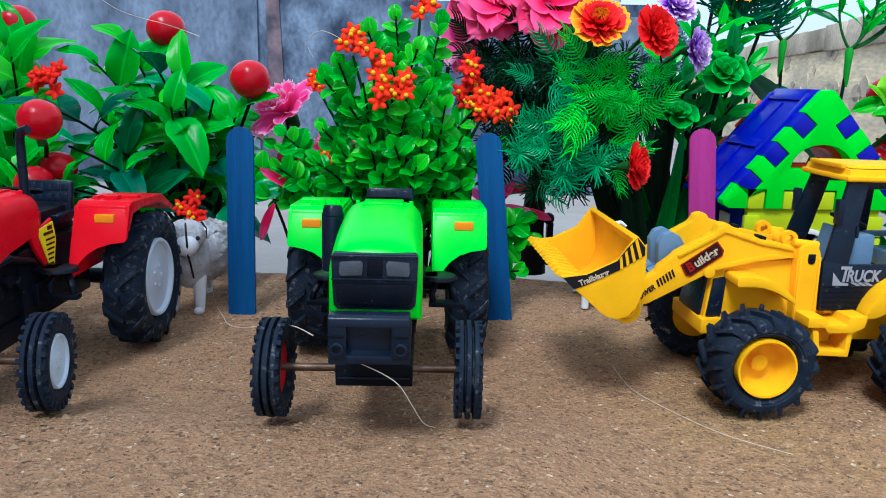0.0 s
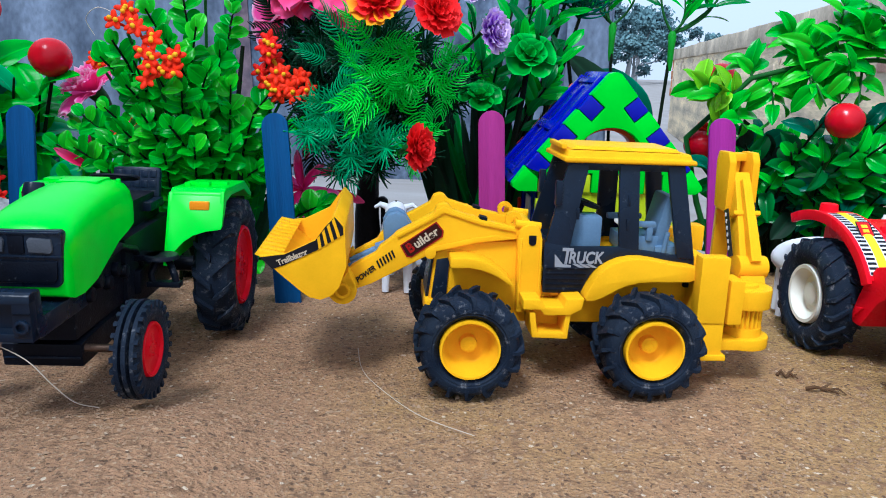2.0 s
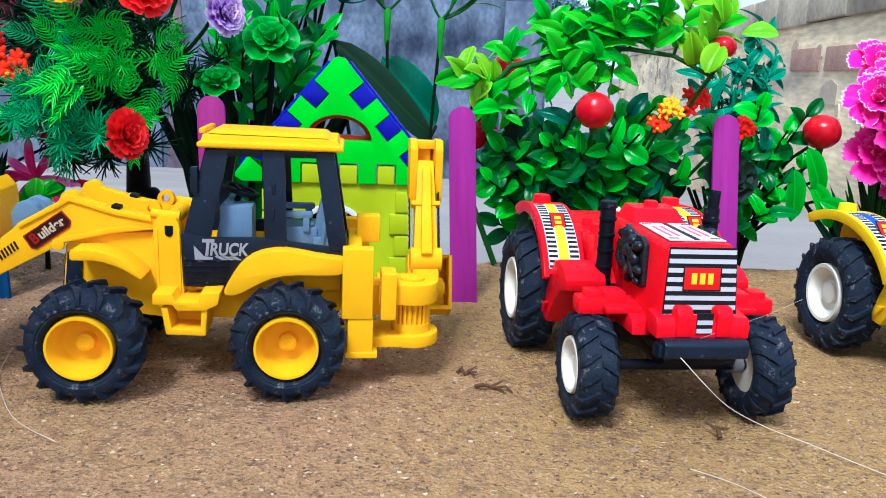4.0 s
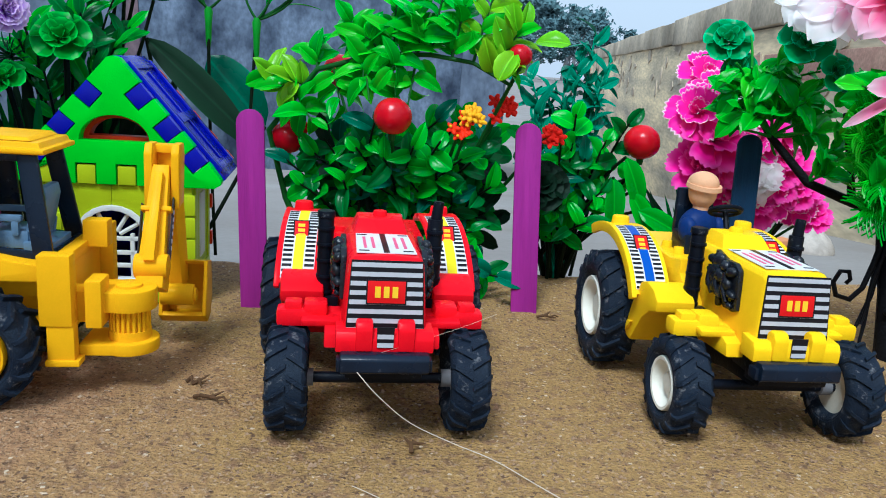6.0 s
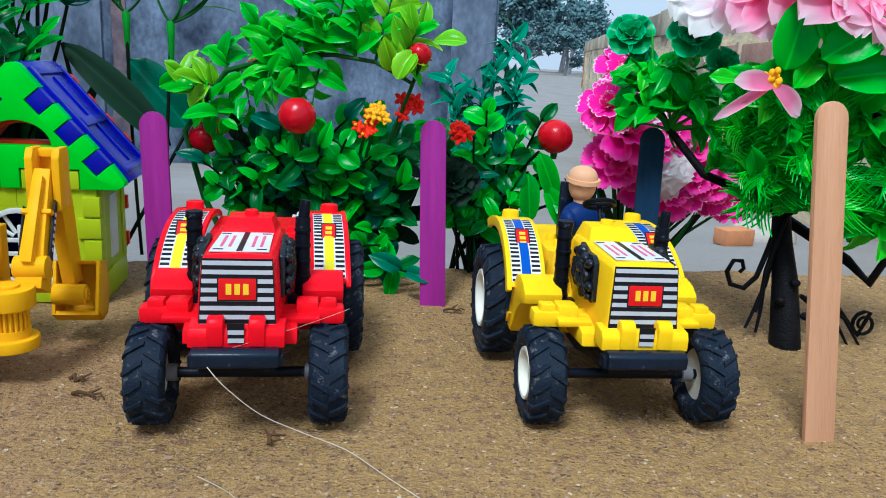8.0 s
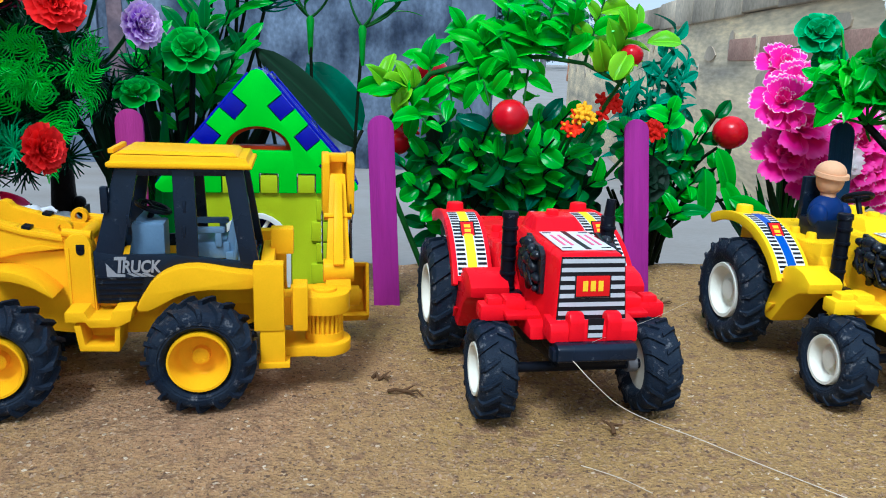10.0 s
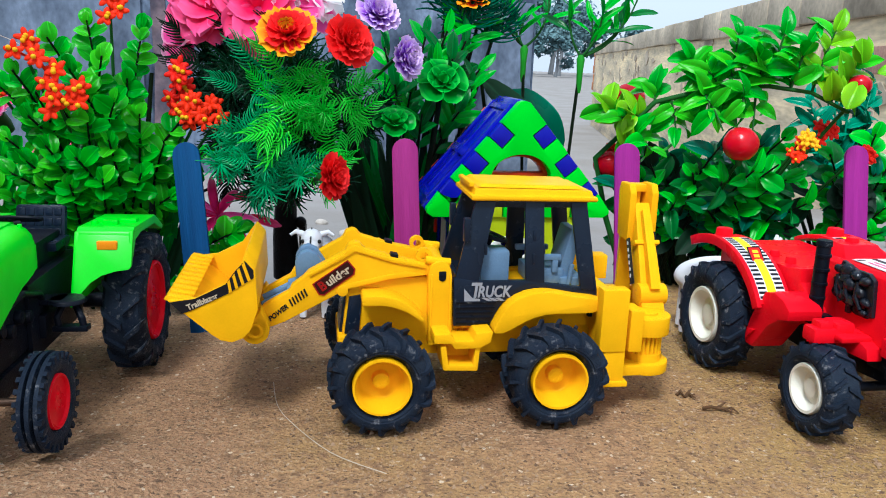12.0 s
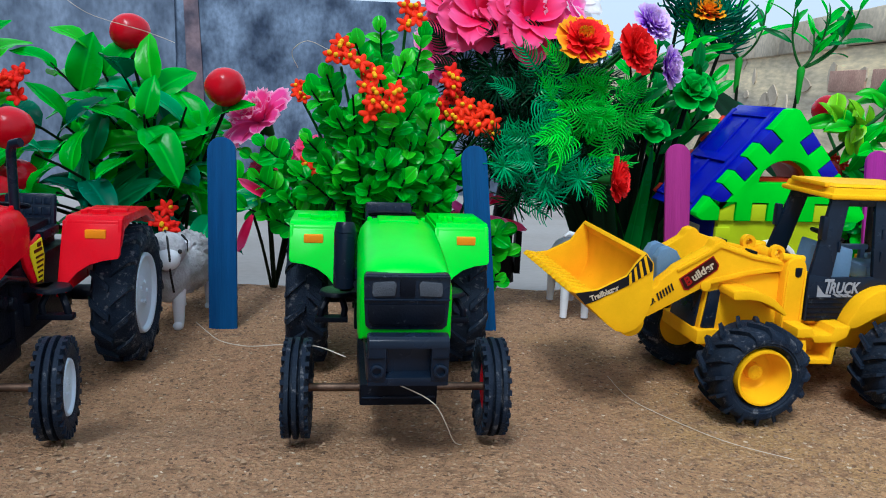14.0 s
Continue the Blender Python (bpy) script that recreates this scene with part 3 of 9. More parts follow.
# ---- the larger farm tractor ----
def farm_tractor(name, m, paint, rimpaint, label, tall_pipe, steer, left, right, back):
    root = thing(name, m, label, "toy tractor", group="toy tractors")
    # bonnet
    bm = B()
    loops = []
    k = back / 21.0
    for y, w, zt, zb in ((-27.6, 9.8, 51.6, 37.6), (-26.8, 10.7, 53.2, 36.8), (-25, 11.1, 54.6, 36.2), (-20, 11.3, 55.8, 36), (-12, 11.3, 57.2, 37.4), (-4, 11.2, 58.2, 40.5), (4 * k, 11.1, 58.9, 43.5), (12 * k, 11.0, 59.2, 45), (17 * k, 10.6, 58.6, 46), (20 * k, 9.6, 57.0, 47), (21 * k, 8.0, 54.6, 48.4)):
        sec = [(-w, zb), (-w, zb + (zt - zb) * 0.5), (-w * 0.985, zt - 5.6), (-w * 0.93, zt - 3.2), (-w * 0.80, zt - 1.4), (-w * 0.6, zt - 0.5), (-w * 0.3, zt - 0.05), (0, zt + 0.15)]
        sec = sec + [(-u, v) for u, v in reversed(sec[:-1])]
        loops.append([(u, y, v) for u, v in sec])
    rings(bm, loops)
    hood = part("bonnet", bm, paint, root, smooth=50)
    for sx in (-1, 1) if tall_pipe else ():
        bm = B()
        prism(bm, [(17, 45), (30, 49), (31.2, 43), (29.5, 30.5), (28, 30.2), (19, 41)], min(sx * 9.6, sx * 10.8), max(sx * 9.6, sx * 10.8), "x")
        part("bonnet_side_panel", bm, paint, hood, bevel=0.4)
    bm = B()
    box(bm, (0, back * 0.5, 58.9), (11, 9, 0.8))
    for sx in (-1, 1):
        cyl(bm, (sx * 7.6, back * 0.72, 57.4), (sx * 7.6, back * 0.72, 58.8), 0.7, seg=8)
    part("bonnet_ridge", bm, paint, hood, bevel=0.25)
    # front grille
    bm = B()
    prism(bm, [(-8.6, 38.2), (8.6, 38.2), (9.7, 39.2), (10.0, 44), (10.2, 51.0), (9.6, 51.8), (-9.6, 51.8), (-10.2, 51.0), (-10.0, 44), (-9.7, 39.2)], -28.3, -25.4)
    g = part("grille", bm, CABBLACK, root, bevel=0.5, at=mm(0, 0, 1.2))
    bm = B()
    prism(bm, [(-8.0, 39.4), (8.0, 39.4), (8.9, 40.4), (9.2, 44.6), (-9.2, 44.6), (-8.9, 40.4)], -29.0, -28.0)
    part("grille_lower_panel", bm, BLACK, g, bevel=0.4)
    bm = B()
    box(bm, (0, -28.5, 45.7), (20.2, 0.9, 0.5))
    part("grille_bar", bm, CABBLACK, g, bevel=0.2)
    bm = B()
    box(bm, (0, -28.5, 51.2), (19.8, 0.9, 0.5))
    part("grille_bar", bm, CABBLACK, g, bevel=0.2)
    bm = B()
    box(bm, (0, -28.4, 48.4), (3.6, 0.6, 4.2))
    part("grille_divider", bm, BLACK, g, bevel=0.2)
    for sx in (-1, 1):
        bm = B()
        prism(bm, [(sx * 2.9, 46.7), (sx * 7.9, 46.5), (sx * 8.3, 47.4), (sx * 8.1, 49.8), (sx * 3.2, 50.2), (sx * 2.6, 49.4)], -29.1, -28.0)
        part("headlight", bm, LAMP, g, "clear headlight", bevel=0.3)
    # front weight carrier
    bm = B()
    prism(bm, [(-31, 24.5), (-31, 36.8), (-28.6, 36.8), (-27.8, 29.4), (-4, 29.0), (-4, 23.5), (-29, 23.5)], -10.4, 10.4, "x")
    w = part("front_weight", bm, CABBLACK, root, bevel=0.5, at=mm(-0.4, -8.4, 10.8) @ Matrix.Diagonal((0.88, 1, 0.84, 1)))
    for sx in (-1, 1):
        bm = B()
        prism(bm, [(-33.6, 25.2), (-33.6, 35.6), (-32.6, 36.9), (-30, 36.9), (-30, 23.8), (-32, 23.8)], min(sx * 5.6, sx * 10.2), max(sx * 5.6, sx * 10.2), "x")
        c = part("weight_cheek", bm, CABBLACK, w, bevel=0.5)
        bm = B()
        lathe(bm, [(0, 1.1), (1.0, 1.1), (1.1, 1.5), (0.9, 1.9), (0, 2.0)], seg=18, close=True)
        part("weight_boss", bm, CABBLACK, c, at=mm(sx * 8.0, -33.5, 28.2, 0, 0, -90), smooth=50)
        bm = B()
        box(bm, (sx * 8.1, -33.7, 31.6), (4.2, 0.5, 0.5))
        part("weight_groove", bm, BLACK, c, bevel=0.15)
    bm = B()
    prism(bm, [(-33.8, 34.2), (-33.4, 36.4), (-32.6, 37.1), (-29, 37.1), (-29, 34.2)], -10.2, 10.2, "x")
    part("weight_top_bar", bm, CABBLACK, w, bevel=0.4)
    bm = B()
    prism(bm, [(-33.4, 23.8), (-33.4, 26.2), (-29, 27.4), (-29, 23.8)], -10.2, 10.2, "x")
    part("weight_lower_bar", bm, CABBLACK, w, bevel=0.4)
    bm = B()
    prism(bm, [(-30.8, 18.6), (-31.4, 24.6), (-16, 25.4), (4, 25.0), (4, 19.0)], -9.8, 9.8, "x")
    tr = part("skid_tray", bm, BLACK, root, bevel=0.5, at=mm(-0.6, 11.6, -2.2))
    bm = B()
    box(bm, (0, -31.3, 21.0), (18.4, 0.5, 0.5))
    part("tray_rib", bm, CABBLACK, tr, bevel=0.15)
    # engine and gearbox
    bm = B()
    box(bm, (0, 2, 32), (16.5, 44, 17))
    box(bm, (0, 34, 31), (19, 44, 22))
    box(bm, (0, 40, 45), (12, 28, 10))
    for sx in (-1, 1):
        for k in range(5):
            cyl(bm, (sx * 8, -12 + k * 6, 33 + 2 * (k % 2)), (sx * 10, -12 + k * 6, 33 + 2 * (k % 2)), 2.3, 1.9, seg=10)
        tube(bm, [(sx * 9, -8, 40), (sx * 11, 4, 42), (sx * 10, 18, 38), (sx * 9, 26, 30)], 1.2)
        box(bm, (sx * 9.6, 22, 28), (3.5, 9, 7))
    part("engine_block", bm, BLACK, root, bevel=0.5)
    bm = B()
    axle, hub = -17.5, 20.8
    cyl(bm, (left, axle, hub), (right, axle, hub), 1.05, seg=12)
    part("front_axle", bm, STEEL, root, "brown worn steel axle")
    bm = B()
    cyl(bm, (-22, 60, 23.2), (22, 60, 23.2), 2.6, seg=14)
    part("rear_axle", bm, BLACK, root)
    rf = rim_mesh("front_rim", 6.9, 6.6, rimpaint, "plate")
    rr = rim_mesh("rear_rim", 13.4, 13.2, rimpaint, "plate")
    for sx in (-1, 1):
        fx = right if sx > 0 else left
        wheel(root, FARM_FRONT, rf, fx, axle, hub, sx, steer=steer + (3 if steer < 0 else 0))
        wheel(root, FARM_REAR, rr, sx * 26.4, 60, 23.2, sx)
        # mudguard: bent plate with a skirt
        lo, hi = (14.5, 31.4) if sx > 0 else (-31.4, -14.5)
        bm = B()
        prism(bm, [(37.8, 49.6), (38.6, 51.6), (40.6, 52.8), (68, 51.4), (79, 45.6), (78, 44.2), (67.4, 49.7), (41.2, 51.0), (39.6, 49.6)], lo, hi, "x")
        f = part("mudguard", bm, paint, root, bevel=0.5)
        # front plate, its lower edge swept up over the tyre
        bm = B()
        shear = Matrix(((1, 0, 0, 0), (0, 1, 0.46, 0), (0, 0, 1, 0), (0, 0, 0, 1)))
        prism(bm, [(sx * u, v) for u, v in ((14.5, 31.0), (15.6, 31.3), (17.4, 34.2), (19.8, 37.0), (22.8, 39.0), (26.6, 40.2), (30.9, 40.8), (31.4, 41.8), (31.4, 50.6), (14.5, 50.8))], 14.8, 16.4, m=shear)
        bmesh.ops.recalc_face_normals(bm, faces=bm.faces)
        part("mudguard_front_plate", bm, paint, f, bevel=0.4)
        bm = B()
        o = sx * 30.8
        prism(bm, [(35.4, 44), (38.4, 52), (68, 50.8), (78, 45.2), (74, 45.6), (67, 48.6), (48, 49.6), (41, 48.6), (37.4, 44)], o - 0.6, o + 0.6, "x")
        part("mudguard_lip", bm, paint, f, bevel=0.3)
        bm = B()
        i0 = sx * 14.8
        prism(bm, [(29.6, 30), (38.4, 51.6), (68, 50.6), (79, 43), (79, 36), (60, 30)], i0 - 0.7, i0 + 0.7, "x")
        part("mudguard_inner_plate", bm, paint, f, bevel=0.3)
        bm = B()
        box(bm, (sx * 24, 36.8, 47.8), (6.0, 1.8, 2.6), Matrix.Translation((0, 0, 0)))
        part("indicator", bm, ORANGE, f, "orange indicator lens", bevel=0.35)
        bm = B()
        box(bm, (sx * 23, 52, 52.6), (13, 4, 1.2))
        box(bm, (sx * 23, 46, 53.0), (4.5, 3, 1.8))
        cyl(bm, (sx * 18, 46, 52.0), (sx * 18, 46, 53.6), 1.1, seg=10)
        part("mudguard_top_rib", bm, paint, f, bevel=0.3)
        # foot plate and hoop
        bm = B()
        cyl(bm, (sx * 16.5, 21, 34.6), (sx * 16.5, 21, 35.8), 5.4, 4.8, seg=18)
        box(bm, (sx * 12.5, 22, 35), (7, 7, 1.6))
        part("foot_plate", bm, BLACK, root, bevel=0.3)
        bm = B()
        for dx in (-3.4, 3.4):
            tube(bm, [(sx * (17 + dx * 0.5), 21, 34), (sx * (17.5 + dx), 18.5, 30.5), (sx * (18 + dx), 18.5, 27.8)], 1.1, seg=6)
        box(bm, (sx * 18, 18.5, 27.6), (9.6, 3.6, 1.6))
        part("step_hoop", bm, BLACK, root, bevel=0.3)
    # seat
    bm = B()
    box(bm, (0, 45, 46.5), (17, 13, 3))
    s = part("seat", bm, CABBLACK, root, bevel=0.9)
    bm = B()
    mb = mm(0, 0, 0) @ Matrix.Translation((0, 52, 52.4)) @ pose(0, 0, 0, -14, 0, 0)
    box(bm, (0, 0, -0.6), (15.4, 2.8, 11.2), mb)
    back = part("backrest", bm, CABBLACK, s, bevel=1.6)
    for i in range(5):
        for j in range(3):
            bm = B()
            box(bm, (-5.4 + 2.7 * i, -1.3, -4.0 + 3.3 * j), (2.2, 0.8, 2.5), mb)
            part("backrest_pad", bm, CABBLACK, back, bevel=0.3)
    bm = B()
    cyl(bm, (0, 36, 44), (0, 33, 55.6), 1.0, seg=10)
    tube(bm, [(7 * math.cos(k * 0.2992), 33 - 2.2 * math.sin(k * 0.2992), 56.6 + 0.9 * math.sin(k * 0.2992)) for k in range(22)], 0.6, seg=6)
    cyl(bm, (-6.8, 33, 56.6), (6.8, 33, 56.6), 0.5, seg=6)
    part("steering_wheel", bm, BLACK, root)
    if tall_pipe:
        bm = B()
        tube(bm, [(7.5, 22, 45), (7.5, 22, 60), (7.5, 22, 70), (7.7, 21.6, 73.5), (8.6, 20.8, 75.6), (11, 20, 76.2)], 1.35, 1.3, seg=12)
        box(bm, (7.5, 22, 49), (5, 5, 7))
        part("exhaust_pipe", bm, CABBLACK, root, "tall bent black exhaust pipe")
        bm = B()
        prism(bm, [(26.6, 33), (28, 33), (30.6, 42.5), (29.4, 48.0), (21.4, 47), (21, 44.5)], 10.95, 11.3, "x")
        st = part("side_sticker", bm, PAPERY, root, "yellow sticker with worn dark print")
        bm = B()
        for k in range(6):
            box(bm, (11.4, 26.6 + 0.05 * k, 35.6 + 1.5 * k), (0.2, 2.4 + 0.6 * k, 0.55))
        box(bm, (11.4, 26.0, 45.0), (0.2, 5.6, 0.9))
        box(bm, (11.4, 27.0, 46.5), (0.2, 2.5, 1.2))
        part("worn_print", bm, BROWNST, st)
    else:
        bm = B()
        cyl(bm, (-14.4, 12, 39), (-14.4, 12, 55), 3.2, 3.1, seg=18)
        cyl(bm, (-14.4, 12, 54.5), (-14.4, 12.6, 57.6), 3.2, 2.5, seg=18)
        box(bm, (-12, 12, 43), (4, 2.5, 3))
        part("exhaust_muffler", bm, CABBLACK, root, "stubby black exhaust muffler", bevel=0.3)
    return root


farm_tractor("farm_tractor", mm(7.4, 224, 0, 0, 0, 3.5), GREEN, RED, "bright green plastic toy tractor with red rims", False, -4.5, -25.8, 23.2, 21)
farm_tractor("farm_tractor", mm(-105.8, 218.6, 0, 0, 0, 2.8), RED, surface("pale_blue_white_plastic", (0.62, 0.70, 0.80), 0.4, 0.05), "red plastic toy tractor with white rims and tall exhaust", True, 8, -26, 30.3, 27)


# ---- the smaller tractors with striped stickers ----
def arc_plate(bm, cy, cz, ry, rz, a0, a1, x0, x1, th, n=12, flare=0.0):
    """A bent plate along an ellipse; angles from the front (0) over the top (90); flare: how far its foot swings outwards."""
    loops = []
    w0, w1 = x0, x1
    for i in range(n + 1):
        a = radians(a0 + (a1 - a0) * i / n)
        c, s = math.cos(a), math.sin(a)
        p, q = (cy - ry * c, cz + rz * s), (cy - (ry + th) * c, cz + (rz + th) * s)
        out = flare * max(0.0, c) * math.copysign(1, w0 + w1)
        x0, x1 = w0 + out, w1 + out
        loops.append([(x0, p[0], p[1]), (x1, p[0], p[1]), (x1, q[0], q[1]), (x0, q[0], q[1])])
    rings(bm, loops)


def badge(parent, at, w, h, upright=False):
    """A red maker's badge: three plain gold bars on red."""
    bm = B()
    box(bm, (0, 0, 0), (w, 0.25, h))
    b = part("badge", bm, PAPERR, parent, "red badge with plain gold marks", bevel=0.08, at=at)
    bm = B()
    box(bm, (0, 0.02, 0), (w + 0.7, 0.2, h + 0.7))
    part("badge_border", bm, PAPERB, b)
    for k in (-1, 0, 1):
        bm = B()
        if upright:
            box(bm, (0, -0.18, k * h * 0.26), (w * 0.5, 0.15, h * 0.17))
        else:
            box(bm, (k * w * 0.23, -0.18, 0), (w * 0.15, 0.15, h * 0.5))
        part("badge_mark", bm, PAPERG, b)
    return b


def compact_tractor(name, m, paint, band, rimpaint, label, left, right):
    root = thing(name, m, label, "toy tractor", group="toy tractors")
    # bonnet, wider below, with a raised cowl
    bm = B()
    loops = []
    for y, wb, wt, zt, zb in ((-11, 10.2, 8.9, 49.2, 30), (-9.6, 10.6, 9.3, 50.2, 29), (4, 10.8, 9.8, 50.1, 28), (17, 11, 10, 49.9, 28), (30, 11, 10, 49.6, 28)):
        lay = 0.1 if y < -8 else 0.0
        loops.append([(u, y + lay * (v - 40), v) for u, v in ((-wb, zb), (-(wb + wt) / 2 - 0.1, (zb + zt) / 2), (-wt, zt - 1.6), (-wt + 1.2, zt - 0.2), (0, zt + 0.2), (wt - 1.2, zt - 0.2), (wt, zt - 1.6), ((wb + wt) / 2 + 0.1, (zb + zt) / 2), (wb, zb))])
    rings(bm, loops)
    hood = part("bonnet", bm, paint, root, bevel=0.3)
    bm = B()
    rings(bm, [[(-8.0, 18, 49), (8.0, 18, 49), (8.4, 33, 48.6), (-8.4, 33, 48.6)], [(-6.2, 22.5, 53.4), (6.2, 22.5, 53.4), (6.6, 31, 53.6), (-6.6, 31, 53.6)]])
    part("cowl", bm, paint, hood, bevel=0.5)
    bm = B()
    cyl(bm, (0, 27, 53), (0, 27, 55.0), 2.2, 1.9, seg=14)
    part("filler_cap", bm, paint, hood, bevel=0.3)
    # printed front grille, laid on the sloping nose
    tilt = mm(0, -11.35, 40.2, -5.7)
    bm = B()
    prism(bm, [(-9.9, -9.6), (9.9, -9.6), (8.9, 9.4), (-8.9, 9.4)], -0.15, 0.15)
    gr = part("grille_sticker", bm, PAPERB, root, "black and silver striped grille sticker", at=tilt)
    for k in range(8):
        z = -8.2 + 2.35 * k
        w = 9.6 - (z + 9.6) * 0.05
        bm = B()
        box(bm, (0, -0.2, z), (2 * w, 0.14, 1.15))
        part("grille_stripe", bm, SILVER, gr)
    badge(gr, mm(0, -0.34, 1.5), 9.4, 5.6)
    # bonnet top sticker
    top = mm(0, 4.8, 50.33, -0.6)
    bm = B()
    prism(bm, [(-7.6, -11.5), (7.6, -11.5), (7.2, 11.5), (-7.2, 11.5)], -0.1, 0.12, "z")
    tp = part("bonnet_sticker", bm, PAPERW, root, "white bonnet sticker with dark and pink lines", at=top)
    bm = B()
    box(bm, (0, 0, 0.2), (1.5, 22.6, 0.12))
    for sx in (-1, 1):
        for sy in (-1, 1):
            box(bm, (sx * 5.6, sy * 9.5, 0.2), (2.6, 0.7, 0.12))
    part("sticker_line", bm, PAPERB, tp)
    for x in (-5.2, -3.0, 3.0, 5.2):
        bm = B()
        box(bm, (x, 0, 0.2), (0.8, 13, 0.12))
        part("sticker_line", bm, PINKP, tp)
    # nose block with two studs, bumper
    bm = B()
    prism(bm, [(-15.6, 27.2), (-15.6, 30.6), (-14.5, 32.4), (-8, 33), (-8, 27.2)], -12.2, 12.2, "x")
    nb = part("nose_block", bm, paint, root, bevel=0.5)
    for sx in (-1, 1):
        bm = B()
        prism(bm, [(-16.2, 27.6), (-16.4, 33.4), (-15.2, 35.2), (-13, 35.4), (-11.6, 34), (-11.6, 28.6)], sx * 5.2 - 2.1, sx * 5.2 + 2.1, "x")
        part("nose_stud", bm, paint, nb, bevel=0.7)
    bm = B()
    prism(bm, [(-2.0, 28.6), (2.0, 28.6), (2.2, 34.0), (-2.2, 34.0)], -15.95, -15.7)
    tg = part("grille_tongue", bm, PAPERB, gr, "black and silver striped tongue of the grille sticker", at=tilt.inverted())
    for z in (29.4, 31.6):
        bm = B()
        box(bm, (0, -16.0, z), (4.0, 0.14, 1.15))
        part("grille_stripe", bm, SILVER, gr, at=tilt.inverted())
    bm = B()
    prism(bm, [(-19.2, 23.4), (-19.2, 26.6), (-18, 27.6), (-13, 27.6), (-13, 22.8), (-18.4, 22.8)], -11.0, 11.0, "x")
    bp = part("bumper", bm, CABBLACK, root, bevel=0.5)
    for sx in (-1, 1):
        bm = B()
        box(bm, (sx * 9.6, -15.6, 24.4), (4.6, 4.0, 3.2))
        part("bumper_end", bm, CABBLACK, bp, bevel=0.5)
    bm = B()
    prism(bm, [(-15.6, 20.4), (-16.2, 22.9), (-8, 23.2), (-8, 20)], -9.6, 9.6, "x")
    part("bumper_base", bm, BLACK, bp, bevel=0.5)
    bm = B()
    prism(bm, [(-12, 18.5), (-12, 22), (70, 24), (70, 15), (20, 14), (6, 17)], -8.6, 8.6, "x")
    box(bm, (0, -6, 24), (19, 12, 5))
    part("chassis", bm, BLACK, root, bevel=0.6)
    bm = B()
    cyl(bm, (left, 0, 14.2), (right, 0, 14.2), 1.5, seg=12)
    part("front_axle", bm, BLACK, root)
    bm = B()
    cyl(bm, (-26, 56, 19.4), (26, 56, 19.4), 2.2, seg=12)
    part("rear_axle", bm, BLACK, root)
    for fx in (left, right):
        bm = B()
        cyl(bm, (fx * 0.72, 0, 14.2), (fx * 0.84, 0, 14.2), 2.4, seg=14)
        part("hub", bm, BUSH, root, "smoky grey axle bush")
    rf = rim_mesh("front_rim", 7.8, 10.6, rimpaint)
    rr = rim_mesh("rear_rim", 10.4, 12.5, rimpaint)
    for sx in (-1, 1):
        wheel(root, SMALL_FRONT, rf, right if sx > 0 else left, 0, 14.2, sx, rim_label="cream white plastic rim")
        wheel(root, SMALL_REAR, rr, sx * 28.6, 56, 19.4, sx, rim_label="cream white plastic rim")
        # moulded engine relief on each flank
        bm = B()
        prism(bm, [(-1.6, 36.6), (0.2, 47.6), (3, 49.2), (9, 49.0), (15.2, 50.4), (16.8, 44), (17.2, 38.4), (12, 37.4), (6, 35.4), (1, 35.6)], min(sx * 9.8, sx * 11.4), max(sx * 9.8, sx * 11.4), "x")
        eng = part("engine_panel", bm, ENGINE, root, "black moulded engine relief", bevel=0.4)
        rnd = random.Random(7)
        for y, z, r in ((3, 46.5, 2.0), (7, 47.4, 2.2), (11.5, 48, 2.3), (15, 47.6, 1.8), (4.6, 42.8, 2.3), (9, 44, 2.7), (13.4, 43.6, 2.3), (6.4, 39.4, 2.0), (10.8, 40.2, 2.4), (15, 40.4, 1.8), (1.6, 40.4, 1.7), (11, 45.6, 1.8), (2.2, 37.2, 1.3), (8.4, 36.8, 1.4)):
            bm = B()
            spin = pose(0, 0, 0, rnd.uniform(-40, 40), rnd.uniform(-25, 25), rnd.uniform(-25, 25))
            at = Matrix.Translation((sx * 11.9, y, z)) @ spin
            kind = rnd.choice("bcd")
            if kind == "b":
                ball(bm, (0, 0, 0), r, (0.8, rnd.uniform(0.9, 1.2), rnd.uniform(0.7, 1.1)), 12, 8, at)
            elif kind == "c":
                box(bm, (0, 0, 0), (r * 1.8, r * 1.7, r * rnd.uniform(0.9, 1.7)), at)
            else:
                cyl(bm, at @ Vector((0, 0, -r)), at @ Vector((0, 0, r)), r * 0.8, r * 0.7, seg=10)
            part("engine_boss", bm, ENGINE, eng, smooth=50, bevel=0.3)
        for k in range(3):
            bm = B()
            tube(bm, [(sx * 12.6, 2.5 + 4.6 * k, 38), (sx * 13.4, 4.5 + 4.6 * k, 41.5), (sx * 12.8, 5 + 4.6 * k, 46)], 0.75, seg=8)
            part("engine_hose", bm, ENGINE, eng, smooth=50)
        # ribbed exhaust stack
        bm = B()
        cyl(bm, (sx * 15.4, 19, 29), (sx * 15.4, 19.4, 54.6), 2.25, 2.2, seg=16)
        for k in range(5):
            cyl(bm, (sx * 15.4, 19, 32 + 4.6 * k), (sx * 15.4, 19, 33.0 + 4.6 * k), 2.45, seg=16)
        box(bm, (sx * 14.4, 18, 30), (6, 5, 3.4))
        if sx > 0:
            cyl(bm, (sx * 15.6, 19.4, 54.2), (sx * 16.2, 19.8, 59.6), 1.7, 1.5, seg=12)
        else:
            cyl(bm, (sx * 15.4, 19.4, 54.0), (sx * 15.4, 19.4, 55.8), 2.6, 2.4, seg=14)
